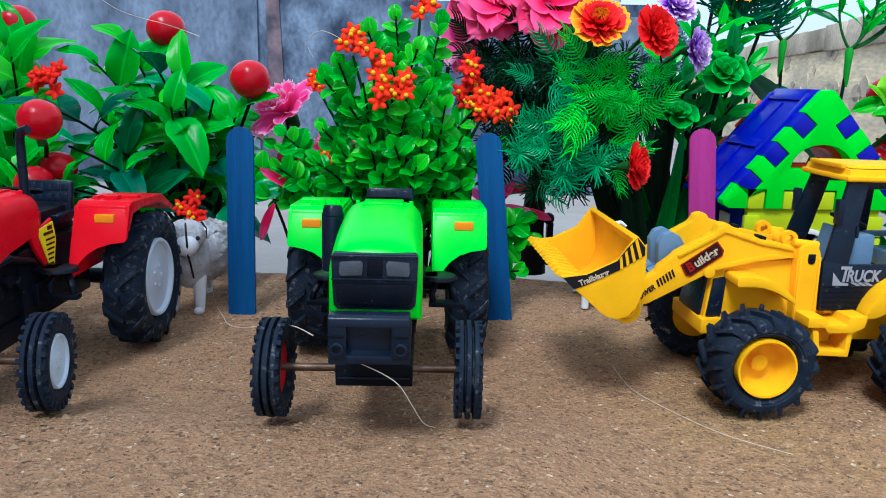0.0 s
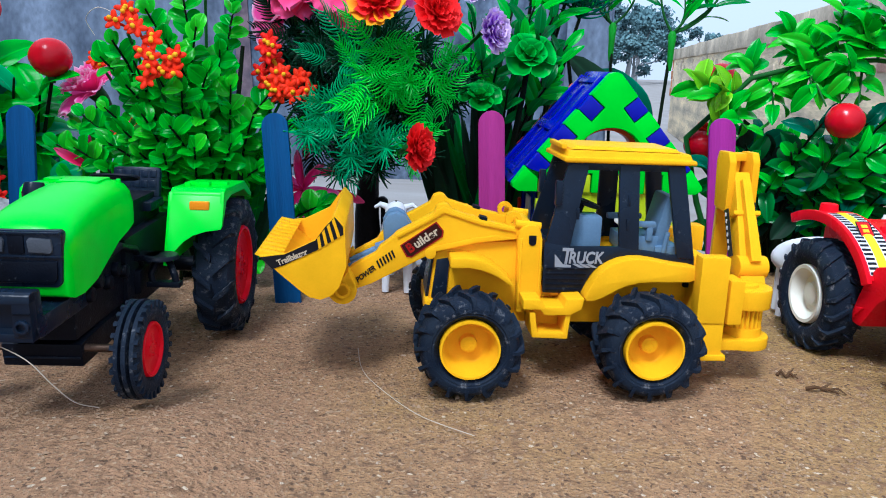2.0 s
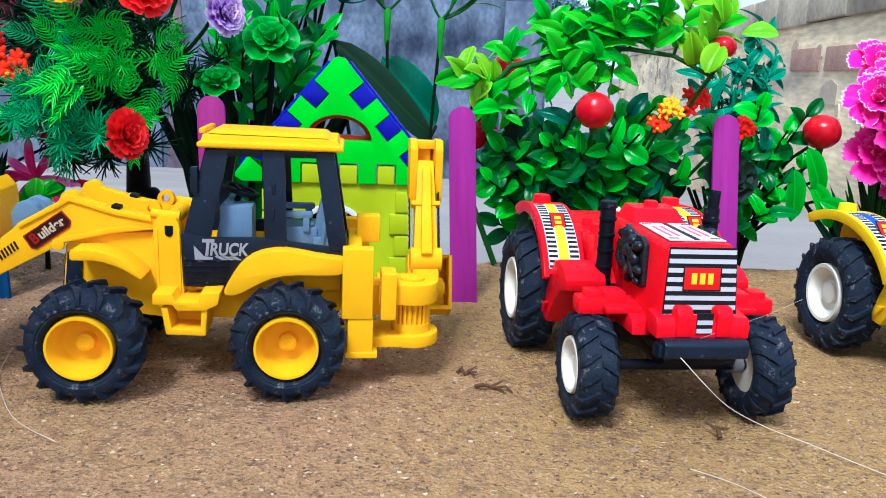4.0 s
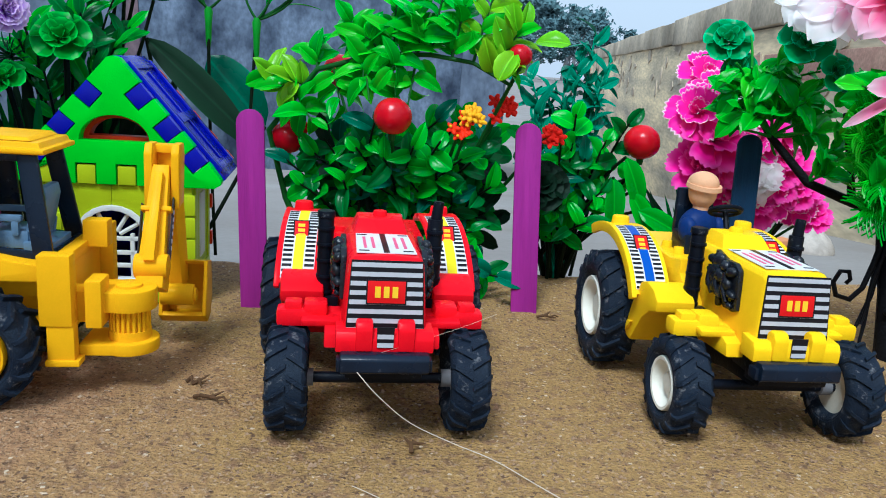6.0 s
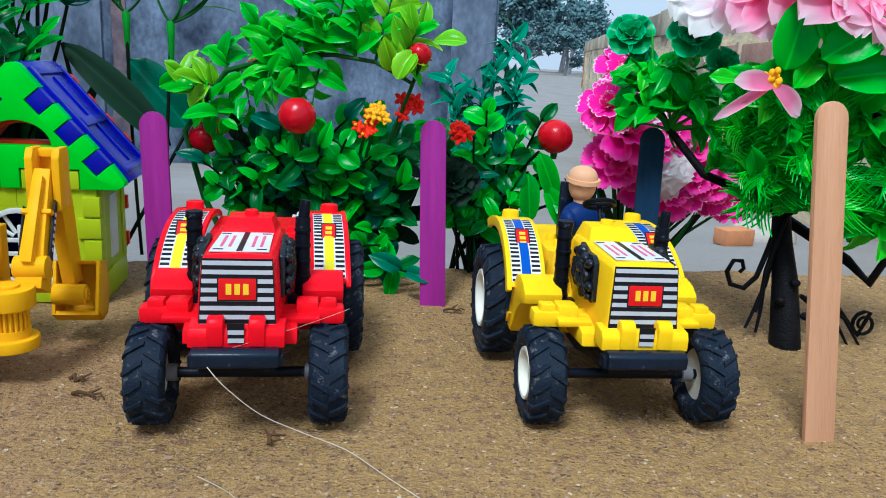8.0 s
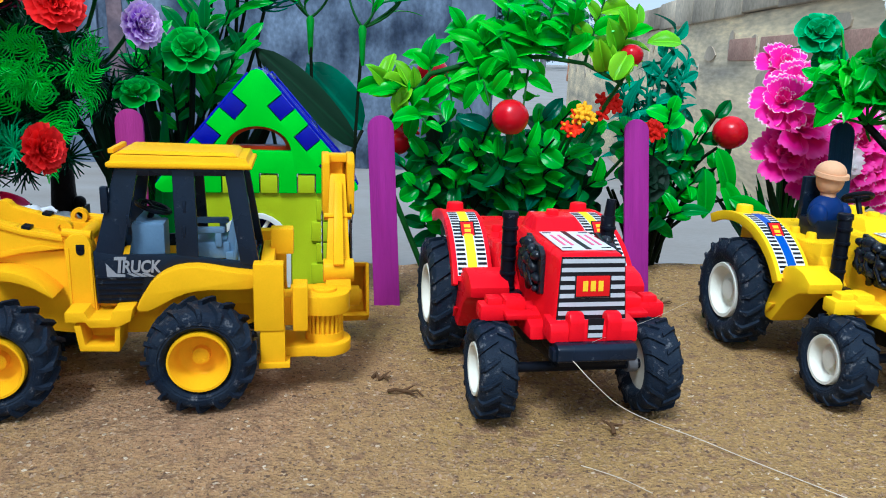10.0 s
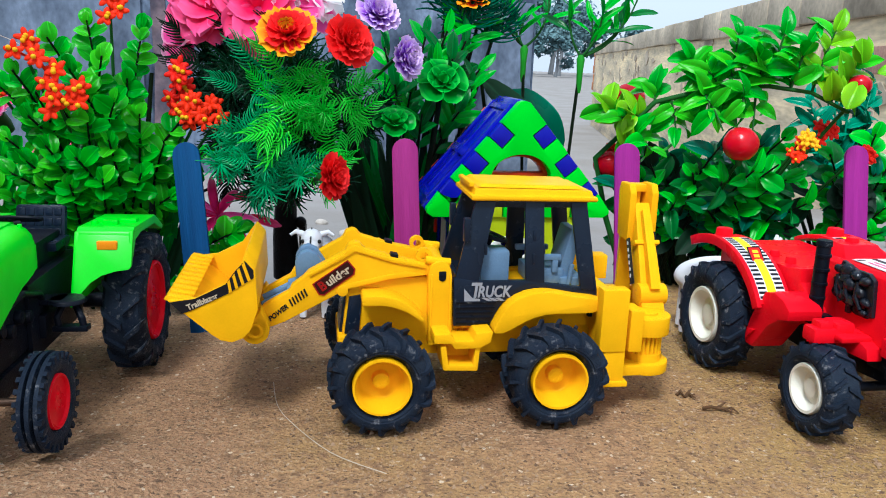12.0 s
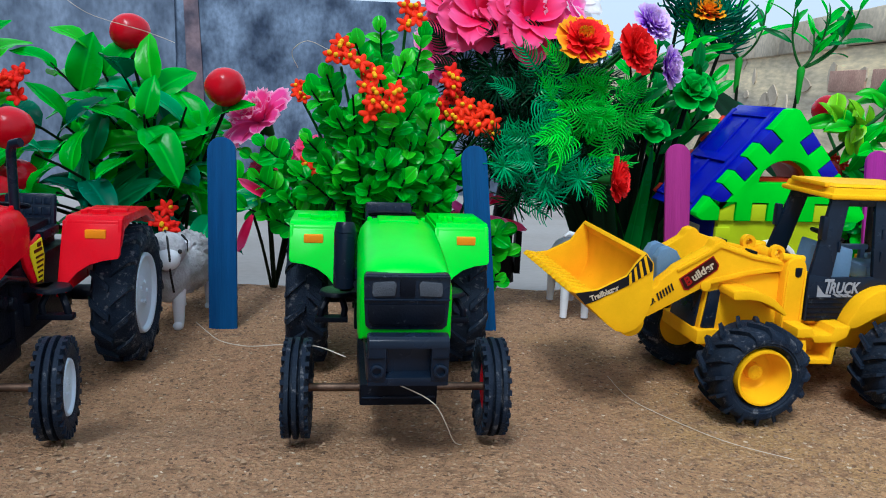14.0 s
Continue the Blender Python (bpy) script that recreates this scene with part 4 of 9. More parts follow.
        part("exhaust_pipe", bm, BLACK, root, "black ribbed exhaust stack", bevel=0.2)
        # front mudguard
        bm = B()
        arc_plate(bm, 0, 14.2, 15.2, 15.2, 80, 150, sx * 11 if sx > 0 else sx * 21, sx * 21 if sx > 0 else sx * 11, 1.8, 10)
        prism(bm, [(-7, 25), (-6, 28.6), (0, 30.6), (8, 31.6), (14, 29), (12, 24)], min(sx * 10, sx * 15), max(sx * 10, sx * 15), "x")
        fg = part("front_mudguard", bm, paint, root, bevel=0.6)
        bm = B()
        box(bm, (sx * 17.4, 4.5, 32.4), (6.4, 7.4, 3.8))
        part("mudguard_stud", bm, paint, fg, bevel=1.3)
        bm = B()
        box(bm, (sx * 22.4, 4.0, 30.2), (10.4, 6.4, 4.8))
        part("mudguard_tab", bm, paint, fg, bevel=1.2)
        bm = B()
        box(bm, (sx * 23.2, 4.0, 33.0), (4.6, 4.8, 3.0))
        part("mudguard_tab", bm, paint, fg, bevel=0.9)
        # rear mudguard with its striped band
        x0, x1 = (15.8, 28.6) if sx > 0 else (-28.6, -15.8)
        bm = B()
        arc_plate(bm, 62, 18, 36.0, 27.4, 28, 122, x0, x1, 1.7, 20, 1.6)
        rg = part("rear_mudguard", bm, paint, root, bevel=0.35)
        bm = B()
        xo = sx * 28.0
        arc_plate(bm, 62, 18, 34.7, 25.8, 26, 122, xo - 0.8, xo + 0.8, 3.6, 20, 1.6)
        part("mudguard_rim", bm, paint, rg, bevel=0.3)
        bm = B()
        cyl(bm, (sx * 23, 67, 44.6), (sx * 23, 67, 49.6), 3.4, 2.9, seg=16)
        part("mudguard_knob", bm, paint, rg, bevel=0.5)
        bm = B()
        arc_plate(bm, 62, 18, 37.75, 29.15, 31, 88, sx * 22.2 - 4.9, sx * 22.2 + 4.9, 0.12, 24, 1.6)
        dc = part("mudguard_sticker", bm, PAPERW, rg, "white sticker with black ticks and a coloured band")
        bm = B()
        arc_plate(bm, 62, 18, 37.9, 29.3, 31, 88, sx * 22.2 - 1.5, sx * 22.2 + 1.5, 0.12, 24, 1.6)
        part("sticker_band", bm, band, dc)
        for k in range(18):
            a = 31.5 + 56.5 * k / 18
            for o in (-3.3, 3.3):
                bm = B()
                arc_plate(bm, 62, 18, 37.9, 29.3, a, a + 1.5, sx * 22.2 + o - 1.4, sx * 22.2 + o + 1.4, 0.12, 1, 1.6)
                part("sticker_tick", bm, PAPERB, dc)
        a = radians(62)
        py, pz = 62 - 38.4 * math.cos(a), 18 + 29.8 * math.sin(a)
        badge(dc, mm(sx * (22.2 + 1.6 * math.cos(a)), py, pz, -48), 4.2, 7.2, upright=True)
        # flank web below the mudguard
        bm = B()
        prism(bm, [(18, 27), (19, 32), (27, 39), (34, 41), (40, 38), (42, 28), (36, 24), (32, 25), (26, 26)], min(sx * 11, sx * 16), max(sx * 11, sx * 16), "x")
        fw = part("flank_web", bm, paint, root, bevel=0.7)
        bm = B()
        prism(bm, [(37.5, 15.4), (33, 15.0), (29.6, 19.4), (25.4, 25.0), (20, 28.8), (15, 30.2), (14.4, 33.6), (18.4, 36.2), (24, 37.4), (29, 36.0), (33, 31), (36, 24.4), (38, 18.8)], min(sx * 15.4, sx * 27.6), max(sx * 15.4, sx * 27.6), "x")
        part("flank_arm", bm, paint, fw, bevel=1.2)
        bm = B()
        prism(bm, [(35.4, 17.5), (31, 22.0), (34.6, 21.5)], min(sx * 27.5, sx * 28.6), max(sx * 27.5, sx * 28.6), "x")
        part("flank_foot", bm, paint, fw, bevel=0.4)
    # rear body
    bm = B()
    prism(bm, [(28, 26), (28, 44.0), (36, 42.4), (78, 42.4), (80, 38), (80, 24)], -16, 16, "x")
    rb = part("rear_body", bm, paint, root, bevel=0.6)
    for x, y in ((-11, 42), (11, 42), (-11, 52), (11, 52)):
        bm = B()
        cyl(bm, (x, y, 42.0), (x, y, 44.6), 2.0, 1.6, seg=12)
        part("body_stud", bm, paint, rb, bevel=0.2)
    return root


compact_tractor("compact_tractor", mm(270.4, 237, 0, 0, 0, 5.2), REDS, PAPERY, CREAM, "red plastic toy tractor with striped stickers and cream rims", -24.2, 23.5)
YT = compact_tractor("compact_tractor", mm(379.4, 244, 0, 0, 0, 3.2), YELLOW, PAPERBL, CREAM, "yellow plastic toy tractor with blue striped stickers", -24.6, 25.4)
bm = B()
tube(bm, [(5 * math.cos(k * 0.3927), 36 - 3.0 * math.sin(k * 0.3927), 58.3 + 3.2 * math.sin(k * 0.3927) * 0.6) for k in range(17)], 0.8, seg=8)
cyl(bm, (0, 36, 58), (0, 33, 52), 0.9, seg=8)
cyl(bm, (-4.6, 36, 58.3), (4.6, 36, 58.3), 0.6, seg=6)
part("steering_wheel", bm, BLACK, YT)
bm = B()
box(bm, (-2, 47, 45.4), (15, 12, 7))
box(bm, (-2, 55, 54.6), (13, 2.6, 16))
part("seat", bm, CABBLACK, YT, "black plastic seat with a tall back", bevel=0.8)


def driver_doll():
    skin = surface("tan_doll_plastic", (0.72, 0.40, 0.22), 0.5, 0.05)
    blue = surface("blue_doll_plastic", (0.006, 0.026, 0.13), 0.45, 0.08)
    bm = B()
    def put(vs, k):
        for f in {f for v in vs for f in v.link_faces}:
            f.material_index = k
    put(ball(bm, (0, 0, 17), 5.0, (0.94, 0.94, 1.15)), 0)
    put(ball(bm, (0, 0.3, 19.6), 5.2, (1, 1, 0.8)), 0)
    put(cyl(bm, (0, -0.2, 18.2), (0, -0.4, 19.6), 5.9, 5.7, seg=22), 0)
    put(cyl(bm, (0, 0, 8), (0, 0, 13), 2.6, seg=12), 0)
    put(ball(bm, (0, 0, 5), 7.2, (1.0, 0.72, 0.95)), 1)
    put(ball(bm, (-6, -2, 4.5), 3.0, (0.9, 1.2, 1.5), 12, 8), 1)
    put(ball(bm, (6, -2, 4.5), 3.0, (0.9, 1.2, 1.5), 12, 8), 1)
    put(cyl(bm, (6, -3, 3), (5, -9, 4.5), 1.9, 1.6, seg=10), 1)
    single("toy_figure", bm, [skin, blue], mm(374.0, 292, 45.4, 0, 0, 20), "plain tan and blue plastic toy figure on the yellow tractor", "toy figure", smooth=60)


driver_doll()


# ---- the backhoe loader ----
def grow(c, f):
    return mm(*c) @ Matrix.Scale(f, 4) @ mm(*c).inverted()


def backhoe():
    root = thing("backhoe_loader", mm(113.5, 233.5, 0, 0, 0, 5.5), "golden yellow plastic toy backhoe loader with black cab", "toy loader")
    P = AMBERY
    mid = 25.0
    rim = rim_mesh("loader_rim", 8.5, 15.0, P, "deep")
    for x in (0.3, 52.2):
        for y, o in ((0, -1), (50, 1)):
            wheel(root, DIG_TYRE, rim, x, y, 16.8, 1).matrix_basis = mm(x, y, 16.8, 0, 0, -90 if o < 0 else 90)
    # lower body
    bm = B()
    prism(bm, [(-10.4, 24), (-8.8, 38.6), (-5, 42), (15, 43), (22, 35), (70, 36), (70, 22), (60, 18), (18, 18), (2, 20)], 15.0, 35.0)
    body = part("body", bm, P, root, bevel=0.7)
    for y0, y1 in ((14.2, 15.2), (34.8, 35.8)):
        bm = B()
        prism(bm, [(-9.6, 25.5), (-8.2, 37), (-4.4, 37.8), (-5.2, 24.6)], y0, y1)
        part("radiator_grille", bm, CABBLACK, body, "black side grille of the bonnet", bevel=0.25)
    bm = B()
    prism(bm, [(-11.2, 25), (-9.4, 38.4), (-8.2, 38.4), (-9.8, 25)], 17, 33)
    part("radiator_grille", bm, CABBLACK, body, bevel=0.3)
    bm = B()
    prism(bm, [(-11.6, 20.5), (-11.6, 25), (-6, 25.4), (6, 22.5), (6, 20.5)], 12.6, 37.4)
    part("front_bumper", bm, P, body, bevel=0.6)
    for x in (0.3, 52.2):
        bm = B()
        cyl(bm, (x, 3, 16.8), (x, 47, 16.8), 2.4, seg=12)
        part("axle", bm, P, root)
    for s in (0, 1):
        f = lambda y: y if s == 0 else 2 * mid - y
        # front mudguard: a bent strip
        bm = B()
        a, b = sorted((f(5.6), f(15.4)))
        prism(bm, [(-4.9, 38.9), (-4.4, 39.6), (0, 39.7), (3.2, 39.2), (5.9, 38.4), (8.2, 37.2), (10.1, 35.8), (12, 34), (13.5, 32.2), (12.9, 31.6), (10.8, 33.0), (8.4, 34.5), (6, 35.6), (3.4, 36.4), (0.8, 36.8), (-4.4, 36.7), (-4.9, 37.2)], a, b)
        part("front_mudguard", bm, P, root, bevel=0.4)
        # rear mudguard
        bm = B()
        a, b = sorted((f(5.8), f(14.6)))
        prism(bm, [(34.4, 28.4), (35.2, 30.4), (36.6, 32.8), (38, 35), (39.8, 36.9), (42, 38.4), (44.6, 39.5), (47.8, 40.1), (51, 40.2), (54.8, 39.7), (58.8, 38.9), (62, 38.4), (65.6, 38.0), (68.4, 37.3), (68.6, 34.6), (65.1, 33.4), (59.6, 33.3), (54.1, 33.3), (50.6, 33.0), (47.4, 32.3), (44.8, 31.2), (42.4, 29.9), (39.8, 28.4), (37.4, 27.4), (35, 27.4)], a, b)
        part("rear_mudguard", bm, P, root, bevel=0.5)
        # post that carries the loader arm
        bm = B()
        a2, b2 = sorted((f(11.7), f(17.0)))
        prism(bm, [(15.7, 22), (15.1, 44.4), (15.6, 46.7), (16.6, 47.8), (18, 48.4), (19.8, 48.4), (21.2, 47.6), (22.0, 46), (22.4, 43.6), (23.0, 22)], a2, b2)
        po = part("arm_post", bm, P, root, bevel=0.5)
        for x in (16.1, 21.9):
            bm = B()
            box(bm, (x, f(11.7), 34), (0.7, 0.7, 21))
            part("post_rib", bm, P, po, bevel=0.2)
        bm = B()
        cyl(bm, (19.4, f(11.4), 43.4), (19.4, f(12.2), 43.4), 1.1, seg=14)
        box(bm, (19.4, f(11.8), 44.4), (2.2, 0.8, 2.0))
        part("pin_slot", bm, BLACK, po, bevel=0.2)
        # steps
        bm = B()
        y0, y1 = sorted((f(3.4), f(15)))
        prism(bm, [(16.2, 25.4), (16.2, 28.4), (21.3, 28.4), (22.4, 26.2), (28.0, 26.2), (28.6, 28.6), (33.9, 28.9), (33.3, 25.5), (29.9, 23.8), (22.5, 23.7), (21.3, 25.4)], y0, y1)
        st = part("step", bm, P, root, bevel=0.4)
        bm = B()
        prism(bm, [(18.2, 24.4), (19.3, 16.8), (29.8, 16.4), (30.4, 24.4), (28.8, 24.4), (28.4, 18.2), (20.9, 18.5), (20, 24.4)], y0 + 0.6, y1)
        part("step_hanger", bm, P, st, bevel=0.4)
        bm = B()
        prism(bm, [(19.4, 17), (18.6, 24.4), (30, 24.4), (29.6, 17)], *sorted((f(12.5), f(13.6))))
        part("step_back_plate", bm, P, st, bevel=0.2)
        # loader arm
        bm = B()
        a3, b3 = sorted((f(13.7), f(18.0)))
        prism(bm, [(-35.8, 27.6), (-31, 28.3), (-27.2, 29.7), (-11.7, 38.0), (-8.7, 39.4), (3.6, 42.3), (15, 43.7), (20, 44.4), (20, 47), (13.4, 47.5), (4.5, 49.4), (-3.9, 52.0), (-5.2, 53.6), (-6.6, 54.0), (-8.5, 53.3), (-9.6, 51.0), (-20.1, 45.0), (-21.7, 43.3), (-24.9, 40.8), (-25.9, 38.9), (-33.0, 34.8), (-35.1, 32.2)], a3, b3)
        ar = part("loader_arm", bm, P, root, bevel=0.5)
        ye = f(13.6)
        bm = B()
        prism(bm, [(14.6, 47.0), (4.5, 48.9), (-3.9, 51.5), (-6.6, 53.2), (-8.6, 52.2), (-10, 50.2), (-20.2, 44.4), (-19.8, 43.6), (-9.4, 49.4), (-6.6, 51.2), (-3.9, 50.4), (4.4, 47.8), (14.6, 45.9)], ye - 0.5, ye + 0.5)
        part("arm_rib", bm, P, ar, bevel=0.25)
        bm = B()
        prism(bm, [(-11.2, 38.5), (-8.6, 39.8), (3.6, 42.7), (14.6, 44.0), (8.6, 44.9), (3.4, 44.1), (-8.8, 41.3), (-11.4, 39.8)], ye - 0.5, ye + 0.5)
        part("arm_rib", bm, P, ar, bevel=0.25)
        for u, v, a0, a1, r in ((-35.4, 28.9, 8.6, 14.2, 4.1), (-10.2, 39.2, 13.0, 14.2, 1.7), (2.0, 49.4, 14.0, 17.6, 1.0)):
            bm = B()
            cyl(bm, (u, f(a0), v), (u, f(a1), v), r, seg=22)
            part("arm_pin", bm, P, ar, bevel=0.3)
        bm = B()
        lathe(bm, [(0, 1.5), (1.2, 1.5), (1.2, 2.3), (0, 2.3)], Matrix.Translation((-35.4, f(8.2), 28.9)) @ pose(0, 0, 0, 0, 0, 90 if s == 0 else -90), seg=20, close=True)
        part("pin_collar", bm, P, ar, smooth=50)
        bm = B()
        box(bm, (5.0, f(15.8), 49.4), (2.3, 3.6, 1.5), Matrix.Translation((5, 0, 49.4)) @ pose(0, 0, 0, 0, 12, 0) @ Matrix.Translation((-5, 0, -49.4)))
        part("arm_notch", bm, BLACK, ar, bevel=0.2)
        # hinge loop where the arm meets its post
        bm = B()
        lathe(bm, [(-1.0, 1.2), (1.0, 1.2), (1.0, 2.4), (-1.0, 2.4)], Matrix.Translation((14.2, f(16.6), 49.2)) @ pose(0, 0, 0, 0, 0, 90), seg=20, close=True)
        part("hinge_loop", bm, P, ar, smooth=50)
        bm = B()
        cyl(bm, (14.4, f(14), 48.4), (22, f(14), 47.6), 1.3, seg=12)
        part("hinge_rod", bm, P, ar, bevel=0.2)
        # hydraulic ram with its rocking lever
        yr = f(21.2)
        bm = B()
        cyl(bm, (-6, yr, 44), (-26, yr, 36.6), 2.0, seg=14)
        cyl(bm, (-26, yr, 36.6), (-34, yr, 32.6), 1.3, seg=12)
        rm = part("hydraulic_ram", bm, GREYP, root, "blue-grey plastic ram", bevel=0.3)
        bm = B()
        prism(bm, [(-23.6, 38.6), (-24.2, 46.4), (-22.6, 49.2), (-20.2, 50.0), (-17.6, 48.8), (-13.4, 42.2), (-14.2, 40), (-18, 39)], *sorted((f(19.4), f(23.0))))
        part("ram_lever", bm, GREYP, rm, "blue-grey rocking lever", bevel=0.6)
        # stabiliser leg
        bm = B()
        y4, y5 = sorted((f(1.2), f(6.4)))
        box(bm, (70.7, (y4 + y5) / 2, 32.2), (8.4, y5 - y4, 19.6))
        sl = part("stabiliser_leg", bm, P, root, bevel=0.45)
        bm = B()
        box(bm, (71.6, (y4 + y5) / 2, 17.5), (7.0, (y5 - y4) - 1, 11.4))
        part("leg_shaft", bm, P, sl, bevel=0.35)
        bm = B()
        box(bm, (72.0, (y4 + y5) / 2, 11.9), (8.8, (y5 - y4) + 0.4, 1.7))
        part("leg_foot", bm, P, sl, bevel=0.35)
    bm = B()
    cyl(bm, (19, 14, 46), (19, 36, 46), 2.2, seg=14)
    part("arm_crossbar", bm, P, root, bevel=0.3)
    bm = B()
    cyl(bm, (-35.4, 12, 28.9), (-35.4, 38, 28.9), 1.8, seg=14)
    part("arm_crossbar", bm, P, root, bevel=0.2)
    # print on the near arm
    ar_at = mm(-12.6, 13.45, 43.2, 0, -34.5, 0)
    bm = B()
    prism(bm, [(-6.3, -1.5), (-5.4, -2.3), (5.2, -2.1), (6.2, -1.0), (5.9, 2.0), (-6.0, 1.9)], -0.12, 0.12)
    st = part("arm_sticker", bm, BROWNST, root, "dark brown sticker with light lettering", at=ar_at)
    bm = B()
    prism(bm, [(-6.7, -1.7), (-5.6, -2.7), (5.4, -2.5), (6.6, -1.2), (6.3, 2.3), (-6.4, 2.2)], -0.05, 0.1)
    part("sticker_edge", bm, PAPERD, st)
    letters("lettering", "B", 4.0, PAPERD, st, mm(-4.3, -0.2, -0.1), "dark red initial letter", 0.9)
    letters("lettering", "uilder", 3.5, PAPERT, st, mm(1.1, -0.2, -0.1), "tan lettering", 0.98)
    letters("lettering", "POWER", 2.1, PAPERB, root, mm(-29.0, 13.5, 32.6, 0, -38, 0), "black lettering", 0.92, 0.25)
    for k in range(6):
        bm = B()
        prism(bm, [(k * 1.05, -1.0), (k * 1.05 + 0.55, -1.0), (k * 1.05 + 1.0, 1.3), (k * 1.05 + 0.45, 1.3)], -0.08, 0.08)
        part("print_bar", bm, PAPERB, root, at=mm(-25.6, 13.5, 35.3, 0, -36, 0))
    # bucket
    y0, y1 = 0.0, 50.0
    outer = [(-57.5, 41.1), (-46.2, 31.2), (-43.9, 29.6), (-40.9, 28.9), (-37.8, 30.1), (-35.8, 32.5), (-33.8, 38.2), (-34.0, 43), (-34.3, 49.5), (-37, 52.7)]
    inner = [(-55.9, 41.4), (-45.4, 32.6), (-43.4, 31.2), (-40.9, 30.5), (-38.8, 31.4), (-37.2, 33.3), (-35.4, 38.6), (-35.6, 43), (-35.9, 49), (-38.0, 51.6)]
    bm = B()
    prism(bm, outer + list(reversed(inner)), y0, y1)
    k = part("bucket", bm, P, root, bevel=0.3)
    for yy in (y0, y1):
        bm = B()
        prism(bm, outer + [(-39.4, 49.6), (-41.9, 45.9), (-49.9, 41.9)], yy - 0.7, yy + 0.7)
        part("bucket_side", bm, P, k, bevel=0.3)
    for i in range(11):
        bm = B()
        y = y0 + 2.2 + (y1 - y0 - 4.4) * i / 10
        prism(bm, [(-58.8, 41.2), (-56, 40.0), (-51.6, 40.2), (-51.2, 41.2), (-57.6, 42.4)], y - 1.5, y + 1.5)
        part("bucket_tooth", bm, P, k, bevel=0.25)
    top, low = ((-42.2, 45.7), (-37.0, 52.2)), ((-41.4, 43.2), (-34.7, 47.4))
    bm = B()
    prism(bm, [(-56.9, 40.8), (-50.4, 41.7), (-42.2, 45.7), (-39.7, 49.3), (-37.0, 52.2), (-34.8, 49.6), (-34.7, 47.4), (-41.6, 43.1), (-50.7, 38.7), (-53.8, 37.6)], y0 - 0.95, y0 - 0.75)
    sk = part("bucket_sticker", bm, PAPERB, k, "black sticker with yellow slanted stripes")
    for i in range(4):
        bm = B()
        q = []
        for (p0, p1), fr in ((low, 0.02 + 0.25 * i), (low, 0.13 + 0.25 * i), (top, 0.22 + 0.25 * i), (top, 0.10 + 0.25 * i)):
            q.append((p0[0] + (p1[0] - p0[0]) * fr, p0[1] + (p1[1] - p0[1]) * fr))
        prism(bm, q, y0 - 1.1, y0 - 0.9)
        part("stripe", bm, P, sk)
    letters("lettering", "Trailblazer", 2.2, PAPERT, sk, mm(-48.4, y0 - 1.05, 40.9, 0, -23, 0), "tan lettering", 0.92)
    for y in (8.6, 35.4):
        bm = B()
        prism(bm, [(-33.8, 35), (-31.4, 30.4), (-32.4, 26.8), (-35.9, 25.2), (-39.0, 26.6), (-40.4, 29.2), (-36, 32)], y, y + 6)
        part("bucket_bracket", bm, P, k, bevel=0.6)
    # cab
    y0, y1 = 11.0, 39.0
    for s, (lo, hi) in enumerate(((y0, y0 + 1.6), (y1 - 1.6, y1))):
        bm = B()
        prism(bm, [(22.8, 43.6), (23.1, 28.4), (34.6, 28.1), (36, 32.1), (37.4, 34.4), (39.1, 36.4), (41.4, 37.8), (44, 38.6), (51.6, 39.2), (60.2, 38.1), (68.2, 36.9), (67.9, 39.4), (62.6, 40.3), (51, 41.7), (45, 42.6), (30.2, 42.4)], lo, hi)
        pn = part("cab_side_panel", bm, CABBLACK, root, bevel=0.3)
        lean = 3.0 if s == 0 else -3.0
        for pts in ([(22.9, 42), (30.4, 42), (32.4, 52), (35.4, 67), (29.2, 67)], [(45.0, 42), (51.0, 41.4), (50.2, 67), (44.2, 67)], [(62.6, 39.6), (67.9, 39), (63.6, 67), (58.4, 67)]):
            bm = B()
            vs = prism(bm, pts, lo, hi)
            for v in vs:
                v.co.y += lean * (v.co.z - 42) / 25
            part("cab_pillar", bm, CABBLACK, root, bevel=0.35)
        yy = lo if s == 0 else hi
        for j in range(5):
            bm = B()
            box(bm, (29.0 + 0.2 * j, yy, 29.4 + 1.6 * j), (10.6 + 0.5 * j, 0.9, 0.6))
            part("cab_louvre", bm, BLACK, pn, bevel=0.15)
        for x, z in ((32.4, 52), (47.4, 56), (47.2, 49)):
            bm = B()
            box(bm, (x, yy + lean * (z - 42) / 25, z), (0.9, 0.7, 3.4))
            part("door_handle", bm, CABBLACK, pn, bevel=0.25)
        bm = B()
        box(bm, (46, lo + 0.8 + lean, 65.7), (34, 1.6, 2.4))
        part("cab_top_rail", bm, CABBLACK, root, bevel=0.3)
    letters("lettering", "T", 6.4, PRINTG, root, mm(29.4, 10.85, 39.4), "grey initial letter", 0.8, 0.15)
    letters("lettering", "RUCK", 4.9, PRINTG, root, mm(35.2, 10.85, 39.0), "grey lettering", 0.78, 0.15)
    bm = B()
    prism(bm, [(26.2, 36.2), (26.0, 40.2), (28.6, 37.2), (31.0, 36.9), (31.0, 36.2)], 10.8, 10.95)
    part("print_mark", bm, PRINTG, root)
    for j in range(3):
        bm = B()
        prism(bm, [(33.4 + 2.0 * j, 36.2), (35.0 + 2.0 * j, 36.2), (33.0 + 2.0 * j, 37.2), (31.4 + 2.0 * j, 37.2)], 10.8, 10.95)
        part("print_mark", bm, PRINTG, root)
    bm = B()
    box(bm, (46, mid, 33), (40, 24, 12))
    part("cab_floor", bm, P, root, bevel=0.4)
